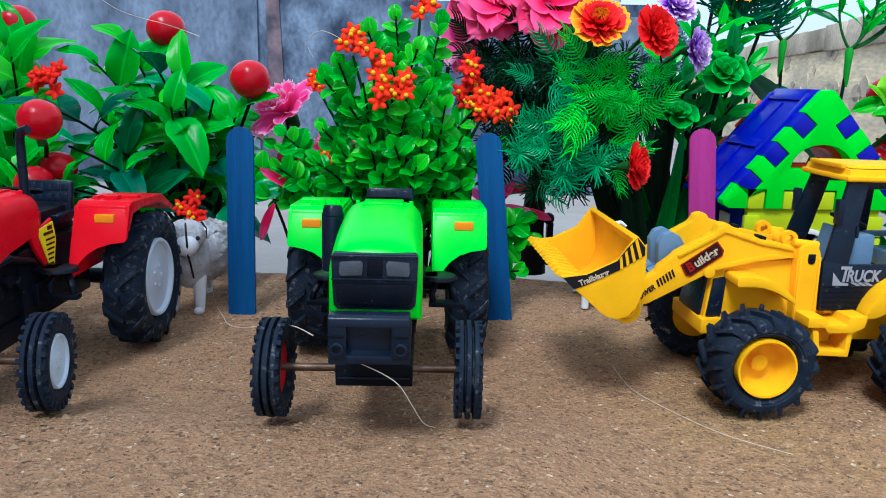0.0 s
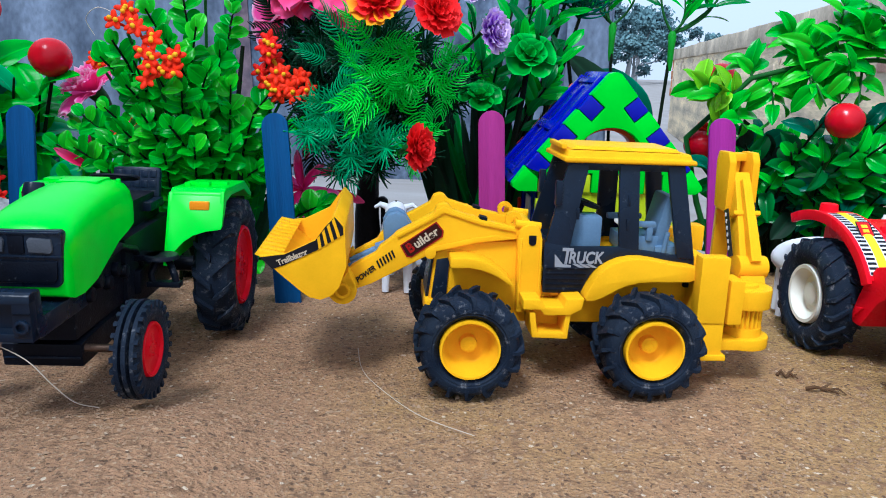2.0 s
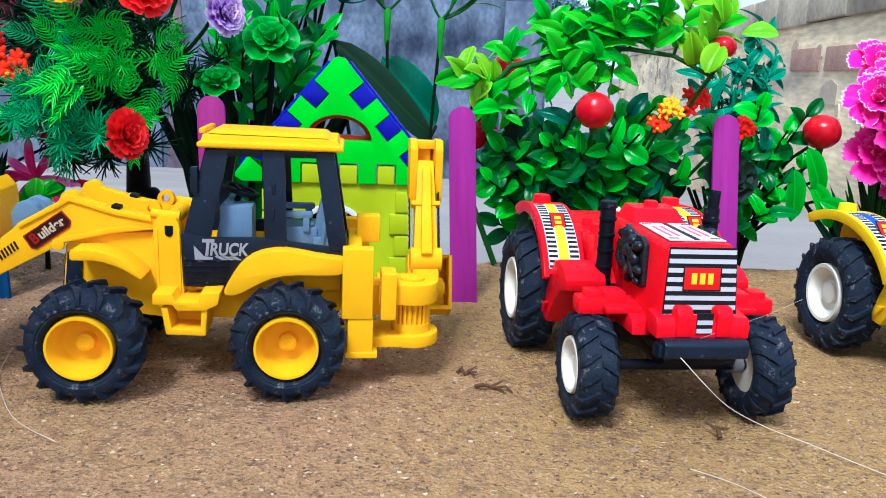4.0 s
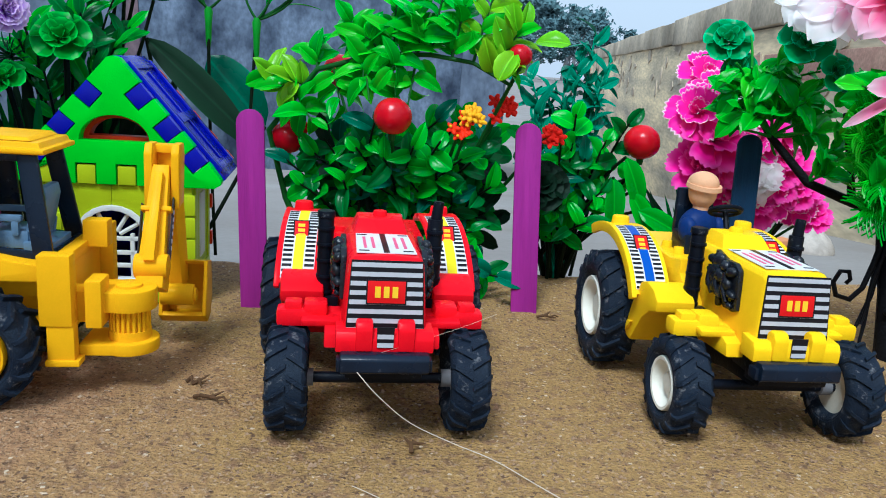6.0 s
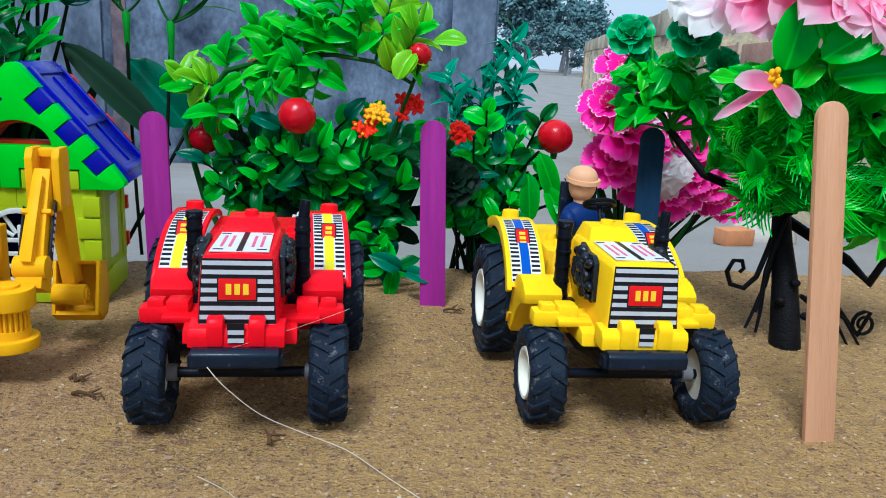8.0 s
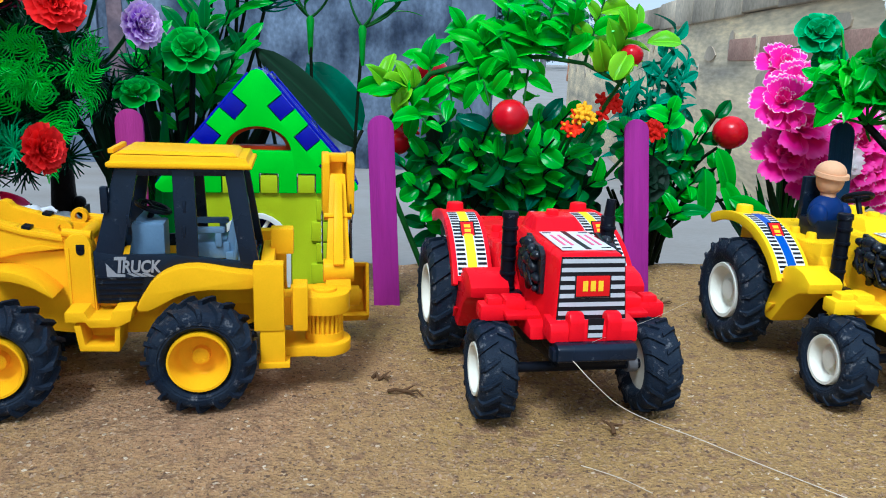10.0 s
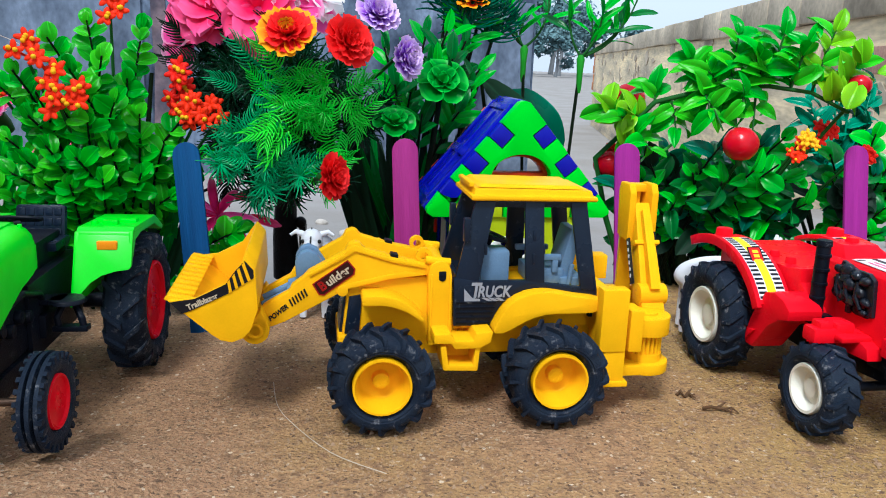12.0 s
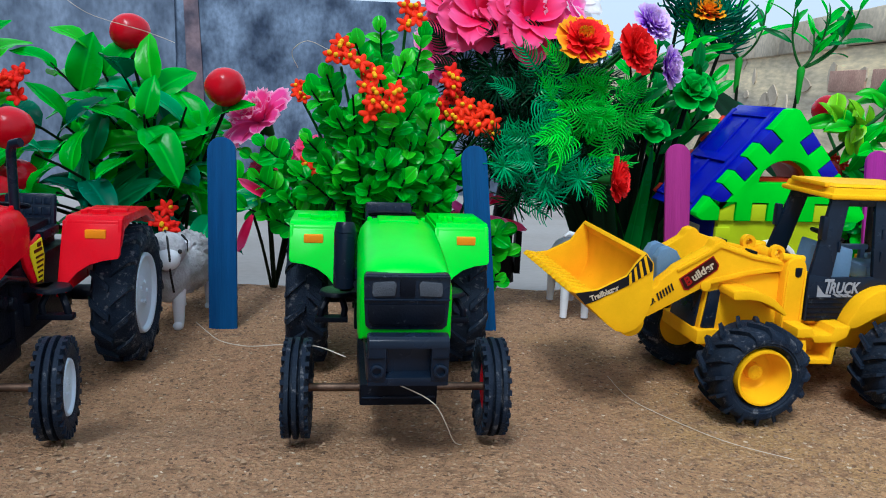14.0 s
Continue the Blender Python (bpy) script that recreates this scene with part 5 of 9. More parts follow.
    for pts in ([(23.4, 30), (24.8, 30), (25.6, 43), (24.2, 43)], [(66.4, 30), (67.8, 30), (67.6, 40), (66.2, 40)]):
        bm = B()
        prism(bm, pts, 12.4, 37.6)
        part("cab_end_panel", bm, CABBLACK, root, bevel=0.3)
    bm = B()
    rings(bm, [[(28.0, 12.2, 66.8), (66.0, 12.2, 66.6), (66.0, 38.4, 66.6), (28.0, 38.4, 66.8)], [(27.2, 11.8, 67.2), (66.4, 11.8, 67.0), (66.4, 38.8, 67.0), (27.2, 38.8, 67.2)], [(27.3, 11.9, 68.3), (66.2, 11.9, 68.0), (66.2, 38.7, 68.0), (27.3, 38.7, 68.3)], [(28.2, 12.8, 68.5), (65.2, 12.8, 68.2), (65.2, 37.8, 68.2), (28.2, 37.8, 68.5)], [(28.6, 13.2, 70.3), (64.6, 13.2, 69.8), (64.6, 37.4, 69.8), (28.6, 37.4, 70.3)]])
    rf = part("cab_roof", bm, P, root, "golden yellow cab roof", bevel=0.3)
    bm = B()
    rings(bm, [[(29.6, 14.4, 70.5), (62.4, 14.4, 70.0), (62.4, 36.2, 70.0), (29.6, 36.2, 70.5)], [(31, 15.4, 71.5), (61, 15.4, 71.0), (61, 35.2, 71.0), (31, 35.2, 71.5)]])
    part("roof_panel", bm, P, rf, bevel=0.3)
    bm = B()
    box(bm, (28.0, mid, 71.0), (1.6, 18, 1.4))
    part("roof_lip", bm, P, rf, bevel=0.4)
    for y in (12.6, 37.4):
        bm = B()
        box(bm, (26.4, y, 58), (2.0, 2.4, 7.4))
        part("wing_mirror", bm, CABBLACK, root, bevel=0.5)
    # seats, console and steering wheel inside
    inside = mm(0, 4, 0)
    bm = B()
    box(bm, (36, 18, 42), (7, 7, 12))
    prism(bm, [(31, 38), (38, 38), (37, 47), (33.4, 49)], 15, 27)
    part("console", bm, GREYP, root, bevel=0.7, at=inside @ grow((34, 21, 40), 1.3))
    bm = B()
    tube(bm, [(37 + 4.6 * math.cos(k * 0.4488), 21 + 5 * math.sin(k * 0.4488), 53.5 - 1.6 * math.cos(k * 0.4488)) for k in range(15)], 0.7, seg=7)
    for k in range(3):
        cyl(bm, (37, 21, 53.4), (37 + 4.4 * math.cos(k * 2.1), 21 + 4.8 * math.sin(k * 2.1), 53.5 - 1.5 * math.cos(k * 2.1)), 0.5, seg=6)
    cyl(bm, (37, 21, 53.4), (34.5, 21, 47), 0.9, seg=8)
    part("steering_wheel", bm, BLACK, root, at=inside)
    bm = B()
    box(bm, (54, 21, 41.5), (9, 11, 4))
    box(bm, (54, 21, 38), (7, 8, 5))
    for y in (15.4, 26.6):
        box(bm, (53, y, 46.5), (9, 1.6, 1.5))
        box(bm, (56, y, 44.5), (1.6, 1.4, 4))
    se = part("driver_seat", bm, GREYP, root, bevel=0.5, at=inside @ grow((56, 21, 40), 1.25))
    bm = B()
    prism(bm, [(57, 41), (60.4, 41), (62.6, 51), (62.2, 53.4), (60.2, 53.4)], 16, 26)
    part("seat_back", bm, GREYP, se, bevel=0.6)
    bm = B()
    for j in range(5):
        cyl(bm, (60.5, 13 + 4 * j, 39), (61.5, 13 + 4 * j, 46 - 2 * (j % 2)), 0.8, seg=8)
    box(bm, (62, 21, 40), (8, 16, 3))
    part("lever_bank", bm, GREYP, root, bevel=0.3, at=inside)
    # backhoe: frame, slew drum, boom, dipper, bucket
    bm = B()
    box(bm, (69.5, mid, 27), (3.6, 36, 20))
    box(bm, (70, mid, 38.4), (4, 28, 3.4))
    fr = part("hoe_frame", bm, P, root, bevel=0.5)
    bm = B()
    box(bm, (79.4, 9, 27.6), (4.4, 9, 13.4))
    part("hoe_block", bm, P, fr, bevel=0.6)
    bm = B()
    box(bm, (74, 12, 26), (8, 8, 9))
    part("hoe_block", bm, P, fr, bevel=0.5)
    bm = B()
    box(bm, (74, 31, 42), (7, 6, 8))
    part("hoe_block", bm, P, fr, bevel=0.5)
    c = (86.6, 14.4)
    bm = B()
    cyl(bm, (*c, 24.4), (*c, 30.4), 7.6, seg=32)
    box(bm, (81.5, c[1], 27.4), (10, 14.4, 5.8))
    dr = part("slew_bracket", bm, P, root, bevel=0.5)
    bm = B()
    cyl(bm, (*c, 11.9), (*c, 15.4), 8.0, seg=32)
    box(bm, (80.5, c[1], 13.7), (12, 15, 3.3))
    part("slew_foot", bm, P, dr, bevel=0.5)
    bm = B()
    cyl(bm, (c[0], c[1], 30.2), (c[0], c[1], 31.2), 3.6, seg=20)
    part("slew_cap", bm, P, dr, bevel=0.2)
    bm = B()
    cyl(bm, (*c, 15.0), (*c, 25), 4.6, seg=20)
    cyl(bm, (*c, 15.2), (*c, 18.0), 5.8, seg=24)
    gr = part("slew_gear", bm, P, root)
    bm = B()
    cyl(bm, (0, 0, 18), (0, 0, 24.6), 0.55, seg=6)
    tooth = mesh_of("gear_tooth", bm, P)
    for k in range(22):
        a = 2 * math.pi * k / 22
        place("gear_tooth", tooth, gr, mm(c[0] + 5.1 * math.cos(a), c[1] + 5.1 * math.sin(a), 0))
    def beam(bm, a, b, wx, wy, wx2=None, wy2=None):
        mtx, h = aim(a, b)
        mtx = Matrix.Translation(a) @ (Vector(b) - Vector(a)).to_track_quat("Z", "X").to_matrix().to_4x4()
        wx2, wy2 = wx2 or wx, wy2 or wy
        rings(bm, [[mtx @ Vector((sx * u / 2, sy * v / 2, z)) for sx, sy in ((-1, -1), (1, -1), (1, 1), (-1, 1))] for u, v, z in ((wx, wy, 0), ((wx + wx2) / 2 * 1.08, (wy + wy2) / 2, h * 0.5), (wx2, wy2, h))])
    # boom rises away from the drum
    bm = B()
    beam(bm, (91, 22, 27), (91.4, 39, 61), 8.6, 8.0, 6.4, 5.0)
    bo = part("boom", bm, P, root, bevel=0.5)
    bm = B()
    cyl(bm, (86.4, 22.6, 34.2), (95.8, 22.6, 34.2), 3.6, seg=20)
    part("boom_pin", bm, P, bo, bevel=0.4)
    bm = B()
    beam(bm, (91, 20.2, 36), (91.4, 34, 60), 4.6, 3.2, 3.0, 2.4)
    part("boom_ram", bm, P, bo, bevel=0.3)
    for z, y in ((50, 29.6),):
        bm = B()
        box(bm, (91.2, y + 0.8, z), (8.8, 3.4, 1.5), Matrix.Translation((91.2, y, z)) @ pose(0, 0, 0, -28, 0, 0) @ Matrix.Translation((-91.2, -y, -z)))
        part("ram_clip", bm, P, bo, bevel=0.4)
    for dx in (-3.9, 3.9):
        bm = B()
        prism(bm, [(-5, -13), (4, -12), (5.6, 3), (4.5, 6.4), (-3, 6.6), (-4.8, 3.6)], -1.2, 1.2, "x", Matrix.Translation((91.6 + dx, 40, 62)))
        part("boom_head", bm, P, bo, bevel=0.5)
    bm = B()
    box(bm, (91.6, 43, 66.6), (9, 5, 2.6))
    part("head_bridge", bm, P, bo, bevel=0.5)
    bm = B()
    prism(bm, [(24.6, 36), (33.2, 53), (35.2, 52), (27.4, 35)], 95.0, 95.4, "x")
    pl = part("boom_label", bm, PAPERB, bo, "black label with pale unreadable print", at=Matrix.Translation((0.0002, 0, 0)))
    for j in range(6):
        bm = B()
        box(bm, (95.5, 27.6 + j * 0.95, 38.5 + j * 2.0), (0.2, 0.9, 1.2))
        part("label_bar", bm, PAPERW, pl)
    bm = B()
    prism(bm, [(25.6, 37), (32.6, 51), (34.8, 50), (28.2, 36)], 86.2, 86.6, "x")
    pl = part("boom_label", bm, PAPERB, bo, "black label with pale unreadable print")
    for j in range(6):
        bm = B()
        box(bm, (86.15, 28.4 + j * 0.95, 38.9 + j * 2.0), (0.2, 0.9, 1.2))
        part("label_bar", bm, PAPERW, pl)
    bm = B()
    beam(bm, (91.4, 45.6, 66), (93.4, 52.0, 21), 6.4, 5.6, 5.0, 5.0)
    di = part("dipper", bm, P, root, bevel=0.5)
    bm = B()
    cyl(bm, (89, 45.6, 18.6), (99.4, 45.6, 18.6), 3.5, seg=20)
    part("dipper_pin", bm, P, di, bevel=0.3)
    bm = B()
    lathe(bm, [(0, 1.2), (0.9, 1.2), (0.9, 2.2), (0, 2.2)], Matrix.Translation((99.2, 45.6, 18.6)), seg=18, close=True)
    part("pin_collar", bm, P, di, smooth=50)
    bm = B()
    prof = [(50, 29), (59, 27), (61, 15), (57, 8.4), (50.6, 7.6), (45, 11.4)]
    inn = [(51, 27.6), (57.6, 25.8), (59.4, 15.6), (56.2, 10.0), (50.8, 9.4), (46.2, 12.6)]
    prism(bm, prof + list(reversed(inn)), 88, 103, "x")
    hb = part("hoe_bucket", bm, P, root, bevel=0.3)
    for x in (88, 101.8):
        bm = B()
        prism(bm, prof, x, x + 1.2, "x")
        part("hoe_bucket_side", bm, P, hb, bevel=0.3)
    return root


backhoe()

# ---- the toy block house ----
LGREEN = surface("apple_green_plastic", (0.022, 0.66, 0.012), 0.34, 0.05)
LIME = surface("lime_yellow_plastic", (0.46, 0.58, 0.004), 0.36, 0.05)
ROYAL = surface("royal_blue_plastic", (0.005, 0.007, 0.38), 0.17, 0.08, spec=0.22)
TOMATO = surface("tomato_red_plastic", (0.72, 0.035, 0.008), 0.35, 0.05)


def block_house():
    root = thing("playhouse", mm(168, 334.5, 0, 0, 0, 5.0), "toy block house with lime walls, green gable, blue roof", "toy house")
    E, K = Vector((-38.0, 50.0)), Vector((-2.0, 92.0))
    d = (K - E).normalized()
    nrm = Vector((d.y, -d.x))
    L = (K - E).length
    notches = ((7.5, 15.0), (22.0, 29.5), (37.0, 44.5))
    slots = {-1: (10.3, 24.5), 1: (3.9, 18.1)}
    left = [Vector((-38, 49))]
    for a, b in notches:
        left += [E + d * a, E + d * a + nrm * 7.2, E + d * b + nrm * 7.2, E + d * b]
    left += [K + Vector((0, 0)), Vector((0, 92.6)), Vector((0, 71.5))]
    left += [Vector((-12.4 * math.sin(t), 62 + 9.5 * math.cos(t))) for t in [k * math.pi / 16 for k in range(1, 9)]] + [Vector((0, 62))]
    bm = B()
    for s in (-1, 1):
        foot = [Vector((0, 46))]
        for c in slots[s]:
            foot += [Vector((3.7 - c, 46)), Vector((3.7 - c, 53.6)), Vector((-3.7 - c, 53.6)), Vector((-3.7 - c, 46))]
        foot += [Vector((-35.5, 46)), Vector((-38, 47.6))]
        prism(bm, [(p.x if s < 0 else -p.x, p.y) for p in foot + left], -3.4, 2.6)
    bmesh.ops.remove_doubles(bm, verts=bm.verts, dist=0.01)
    bmesh.ops.delete(bm, geom=[f for f in bm.faces if all(abs(v.co.x) < 0.02 for v in f.verts)], context='FACES')
    bmesh.ops.recalc_face_normals(bm, faces=bm.faces)
    part("gable", bm, LGREEN, root, "apple green interlocking gable", bevel=0.9)
    for s in (-1, 1):
        for a, b in notches:
            bm = B()
            q = [E + d * (a + 0.25), E + d * (a + 0.25) + nrm * 6.9, E + d * (b - 0.25) + nrm * 6.9, E + d * (b - 0.25)]
            prism(bm, [(p.x * (-s), p.y) for p in q] if s > 0 else [(p.x, p.y) for p in q], -3.0, 3.0)
            part("roof_tab", bm, ROYAL, root, "blue roof tab set into the gable", bevel=0.4)
        # roof slab
        bm = B()
        up = -nrm
        q = [E + d * -1.5 + up * -2.4, E + d * -1.5 + up * 0.0, K + up * 0.0 + d * 1.0, K + up * -2.4 + d * 1.0]
        prism(bm, [(p.x * -s, p.y) for p in q], 2.8, 40.0)
        rf = part("roof_slab", bm, ROYAL, root, "glossy blue roof slab", bevel=0.5)
        # raised frame, cross bars and diagonals moulded on the slab
        for a0, y0, a1, y1, w, h in ((2, 5.2, L - 2, 5.2, 3.2, 1.1), (2, 37.6, L - 2, 37.6, 3.2, 1.1), (3.5, 7, 3.5, 36, 3.0, 0.9), (L / 2 - 1, 7, L / 2 - 1, 36, 4.0, 1.3), (L - 4, 7, L - 4, 36, 3.0, 0.9), (6, 21.5, L - 7, 21.5, 2.2, 0.8)):
            bm = B()
            t = Vector((a1 - a0, y1 - y0)).normalized() * w / 2
            ring = [(a0 + t.y, y0 - t.x), (a1 + t.y, y1 - t.x), (a1 - t.y, y1 + t.x), (a0 - t.y, y0 + t.x)]
            vs = []
            for hh in (-0.2, h):
                for a, y in ring:
                    p = E + d * a + up * hh
                    vs.append(bm.verts.new((p.x * -s, y, p.y)))
            bmesh.ops.convex_hull(bm, input=vs)
            part("roof_rib", bm, ROYAL, rf, bevel=0.35)
        bm = B()
        q = [E + d * 5 + up * -5.2, E + d * 5 + up * -2.6, E + d * (L - 6) + up * -2.6, E + d * (L - 6) + up * -5.2]
        prism(bm, [(p.x * -s, p.y) for p in q], 6.0, 39.5)
        part("roof_liner", bm, TOMATO, rf, "red panel under the roof", bevel=0.4)
        for k in range(5):
            bm = B()
            a = 2 + 10.5 * k
            q = [E + d * a + up * -3.5, E + d * a + up * 0.6, E + d * (a + 5) + up * 0.6, E + d * (a + 5) + up * -3.5]
            prism(bm, [(p.x * -s, p.y) for p in q], 40.0, 44.0)
            part("roof_end_tab", bm, TOMATO, rf, "red tab along the roof's back edge", bevel=0.5)
    # lower tabs of the gable over the wall
    for x in (-24.5, -10.3, 3.9, 18.1):
        bm = B()
        box(bm, (x, -0.4, 49.4), (6.5, 5.2, 7.2))
        part("wall_tab", bm, LIME, root, "lime tab set into the gable", bevel=0.5)
    bm = B()
    loops = []
    for k in range(17):
        t = math.pi * (k / 16 - 0.5)
        loops.append([(12.8 * math.sin(t), y, 62 + 9.9 * math.cos(t)) for y in (2.7, 9)] + [(10.6 * math.sin(t), y, 62 + 8.0 * math.cos(t)) for y in (9, 2.7)])
    rings(bm, loops)
    box(bm, (0, 5.8, 62.6), (24, 6.2, 1.6))
    part("inner_arch", bm, TOMATO, root, "red arched inner piece", bevel=0.3)
    # front wall: two piers, a lintel and a sill round the arched window
    r, cx, z0 = 14.0, -2.0, 24.0
    arch = [(cx + r * math.cos(t), z0 + r * math.sin(t)) for t in [k * math.pi / 12 for k in range(13)]]
    bm = B()
    prism(bm, [(27, 0), (27, 46), (cx, 46)] + list(reversed(arch[:7])) + [(cx + r, 8), (cx, 8), (cx, 0)], -1.6, 2.2)
    part("wall_front", bm, LIME, root, bevel=0.4)
    bm = B()
    prism(bm, [(cx, 0), (cx, 8), (cx - r, 8)] + list(reversed(arch[6:])) + [(cx, 46), (-27, 46), (-27, 0)], -1.6, 2.2)
    part("wall_front", bm, LIME, root, bevel=0.4)
    bm = B()
    loops = []
    for u, v in [(cx + r, 8.5)] + arch + [(cx - r, 8.5)]:
        w = Vector((u - cx, v - z0)) if v > z0 - 0.01 else Vector((u - cx, 0))
        w = w.normalized() * 2.0
        loops.append([(u, -2.6, v), (u - w.x, -2.6, v - w.y), (u - w.x, 1.0, v - w.y), (u, 1.0, v)])
    rings(bm, loops)
    box(bm, (cx, -0.8, 8.6), (2 * r, 3.6, 2.2))
    wf = part("window_frame", bm, WHITE, root, "white arched window frame", bevel=0.3)
    for k in range(3):
        bm = B()
        box(bm, (cx - 7 + 7 * k, -0.6, 17.5 + (2 if k == 1 else 0)), (1.5, 1.8, 19 + (4 if k == 1 else 0)))
        part("window_bar", bm, WHITE, wf, bevel=0.2)
    for z in (14.5, 19.5, 25):
        bm = B()
        box(bm, (cx, -0.6, z), (26, 1.8, 1.5))
        part("window_bar", bm, WHITE, wf, bevel=0.2)
    for a in (35, 62, 118, 145):
        bm = B()
        c, s = math.cos(radians(a)), math.sin(radians(a))
        cyl(bm, (cx + 3 * c, -0.6, 25 + 3 * s), (cx + 13 * c, -0.6, 25 + 12 * s), 0.8, seg=8)
        part("window_bar", bm, WHITE, wf)
    # moulded corner blocks
    for x in (-27.2, 27.2):
        for k in range(5):
            bm = B()
            w = 8.5 if k % 2 else 6.5
            box(bm, (x - math.copysign(w / 2 - 1.2, x), -1.6, 4.6 + 8.6 * k), (w, 2.4, 7.9))
            part("corner_block", bm, LIME, root, bevel=0.5)
    for s in (-1, 1):
        bm = B()
        x = s * 26.0
        prism(bm, [(1.5, 0), (1.5, 46), (36, 46), (36, 0)], x - 1.3, x + 1.3, "x")
        tone = LIME if s > 0 else ROYAL
        sw = part("wall_side", bm, tone, root, "" if s > 0 else "royal blue side wall", bevel=0.4)
        bm = B()
        box(bm, (s * 27.4, 19, 5.5), (1.2, 33, 11))
        for y in (3.5, 33.5):
            box(bm, (s * 27.4, y, 28), (1.2, 4.5, 34))
        part("side_moulding", bm, tone, sw, bevel=0.4)
        bm = B()
        box(bm, (s * 27.5, 18.5, 28), (0.8, 10, 26))
        part("side_window", bm, WHITE, sw, "pale side window", bevel=0.3)
        for z in (18, 34):
            bm = B()
            box(bm, (s * 27.4, 37.2, z), (3, 2.6, 6))
            part("wall_clip", bm, TOMATO, sw, "orange-red wall clip", bevel=0.5)
    bm = B()
    prism(bm, [(-26, 0), (26, 0), (26, 46), (-26, 46)], 34.5, 37.0)
    part("wall_back", bm, ROYAL, root, bevel=0.4)
    bm = B()
    box(bm, (0, 19, 45), (50, 32, 1.6))
    part("loft_floor", bm, TOMATO, root, "red inner floor piece", bevel=0.5)


block_house()

# ---- small toy animals, plain shapes ----
WOOL = surface("white_toy_wool", (0.52, 0.52, 0.54), 0.7, 0.2, 500, 1.0, 1100, second=(0.30, 0.29, 0.29))
HIDE = surface("white_toy_plastic", (0.72, 0.73, 0.76), 0.5, 0.06)
HARNESS = surface("black_paint_line", (0.02, 0.02, 0.02), 0.5, 0.1)


def sheep():
    bm = B()
    def put(vs, k):
        for f in {f for v in vs for f in v.link_faces}:
            f.material_index = k
    body = ball(bm, (1, 13, 22.5), 1, (10.5, 19, 12), 48, 32)
    for v in body:
        v.co += v.co.normalized() * 0.0 + Vector((noise.noise(v.co * 0.7), noise.noise(v.co * 0.7 + Vector((9, 0, 0))), noise.noise(v.co * 0.7 + Vector((0, 9, 0))))) * 1.5
    put(body, 0)
    put(ball(bm, (0, -2, 22), 1, (8.2, 8.5, 12), 22, 16), 0)
    turn = Matrix.Translation((0, -3, 0)) @ pose(0, 0, 0, 0, 0, 30) @ Matrix.Translation((0, 3, 0))
    def face(vs, k):
        put(vs, k)
        for v in set(vs):
            v.co = turn @ v.co
    face(ball(bm, (-1, -9, 32.5), 1, (7.4, 7.4, 6.6), 22, 16), 0)
    face(ball(bm, (-1.4, -14.4, 30), 1, (4.6, 4.2, 4.4), 16, 10), 1)
    for s in (-1, 1):
        face(ball(bm, (-1 + s * 7.4, -8, 33), 1, (1.8, 1.6, 2.6), 10, 7), 1)
        face(ball(bm, (-1.2 + s * 3.9, -15.3, 32.6), 0.9, (1, 1, 1), 8, 6), 2)
        face(tube(bm, [(-1 + s * 6.0, -6.5, 37.2), (-1 + s * 7.6, -8.6, 35), (-1 + s * 7.0, -10.4, 31.5)], 0.45, seg=6), 2)
        put(cyl(bm, (s * 5 - 1, -3, 16), (s * 5.4 - 1, -4, 2), 3.0, 1.8, seg=10), 1)
        put(ball(bm, (s * 5.4 - 1, -5, 1.6), 2.0, (1, 1.3, 0.9), 10, 7), 1)
        put(cyl(bm, (s * 6 + 1, 23, 18), (s * 6 + 1, 24, 2), 2.6, 1.7, seg=10), 1)
        put(ball(bm, (s * 6 + 1, 23.4, 1.6), 2.0, (1, 1.3, 0.9), 10, 7), 1)
    face(tube(bm, [(-1.2, -8, 39.4), (-1.3, -14, 37.4), (-1.4, -16.6, 34), (-1.4, -18.8, 31), (-1.2, -17, 27), (0, -11.5, 22), (1, -10.6, 16)], 0.42, seg=6), 2)
    single("toy_sheep", bm, [WOOL, HIDE, HARNESS], mm(-79, 318, -0.6, 0, 0, -6), "white woolly toy sheep standing behind the tractors", "toy animal", group="toy animals", smooth=60)


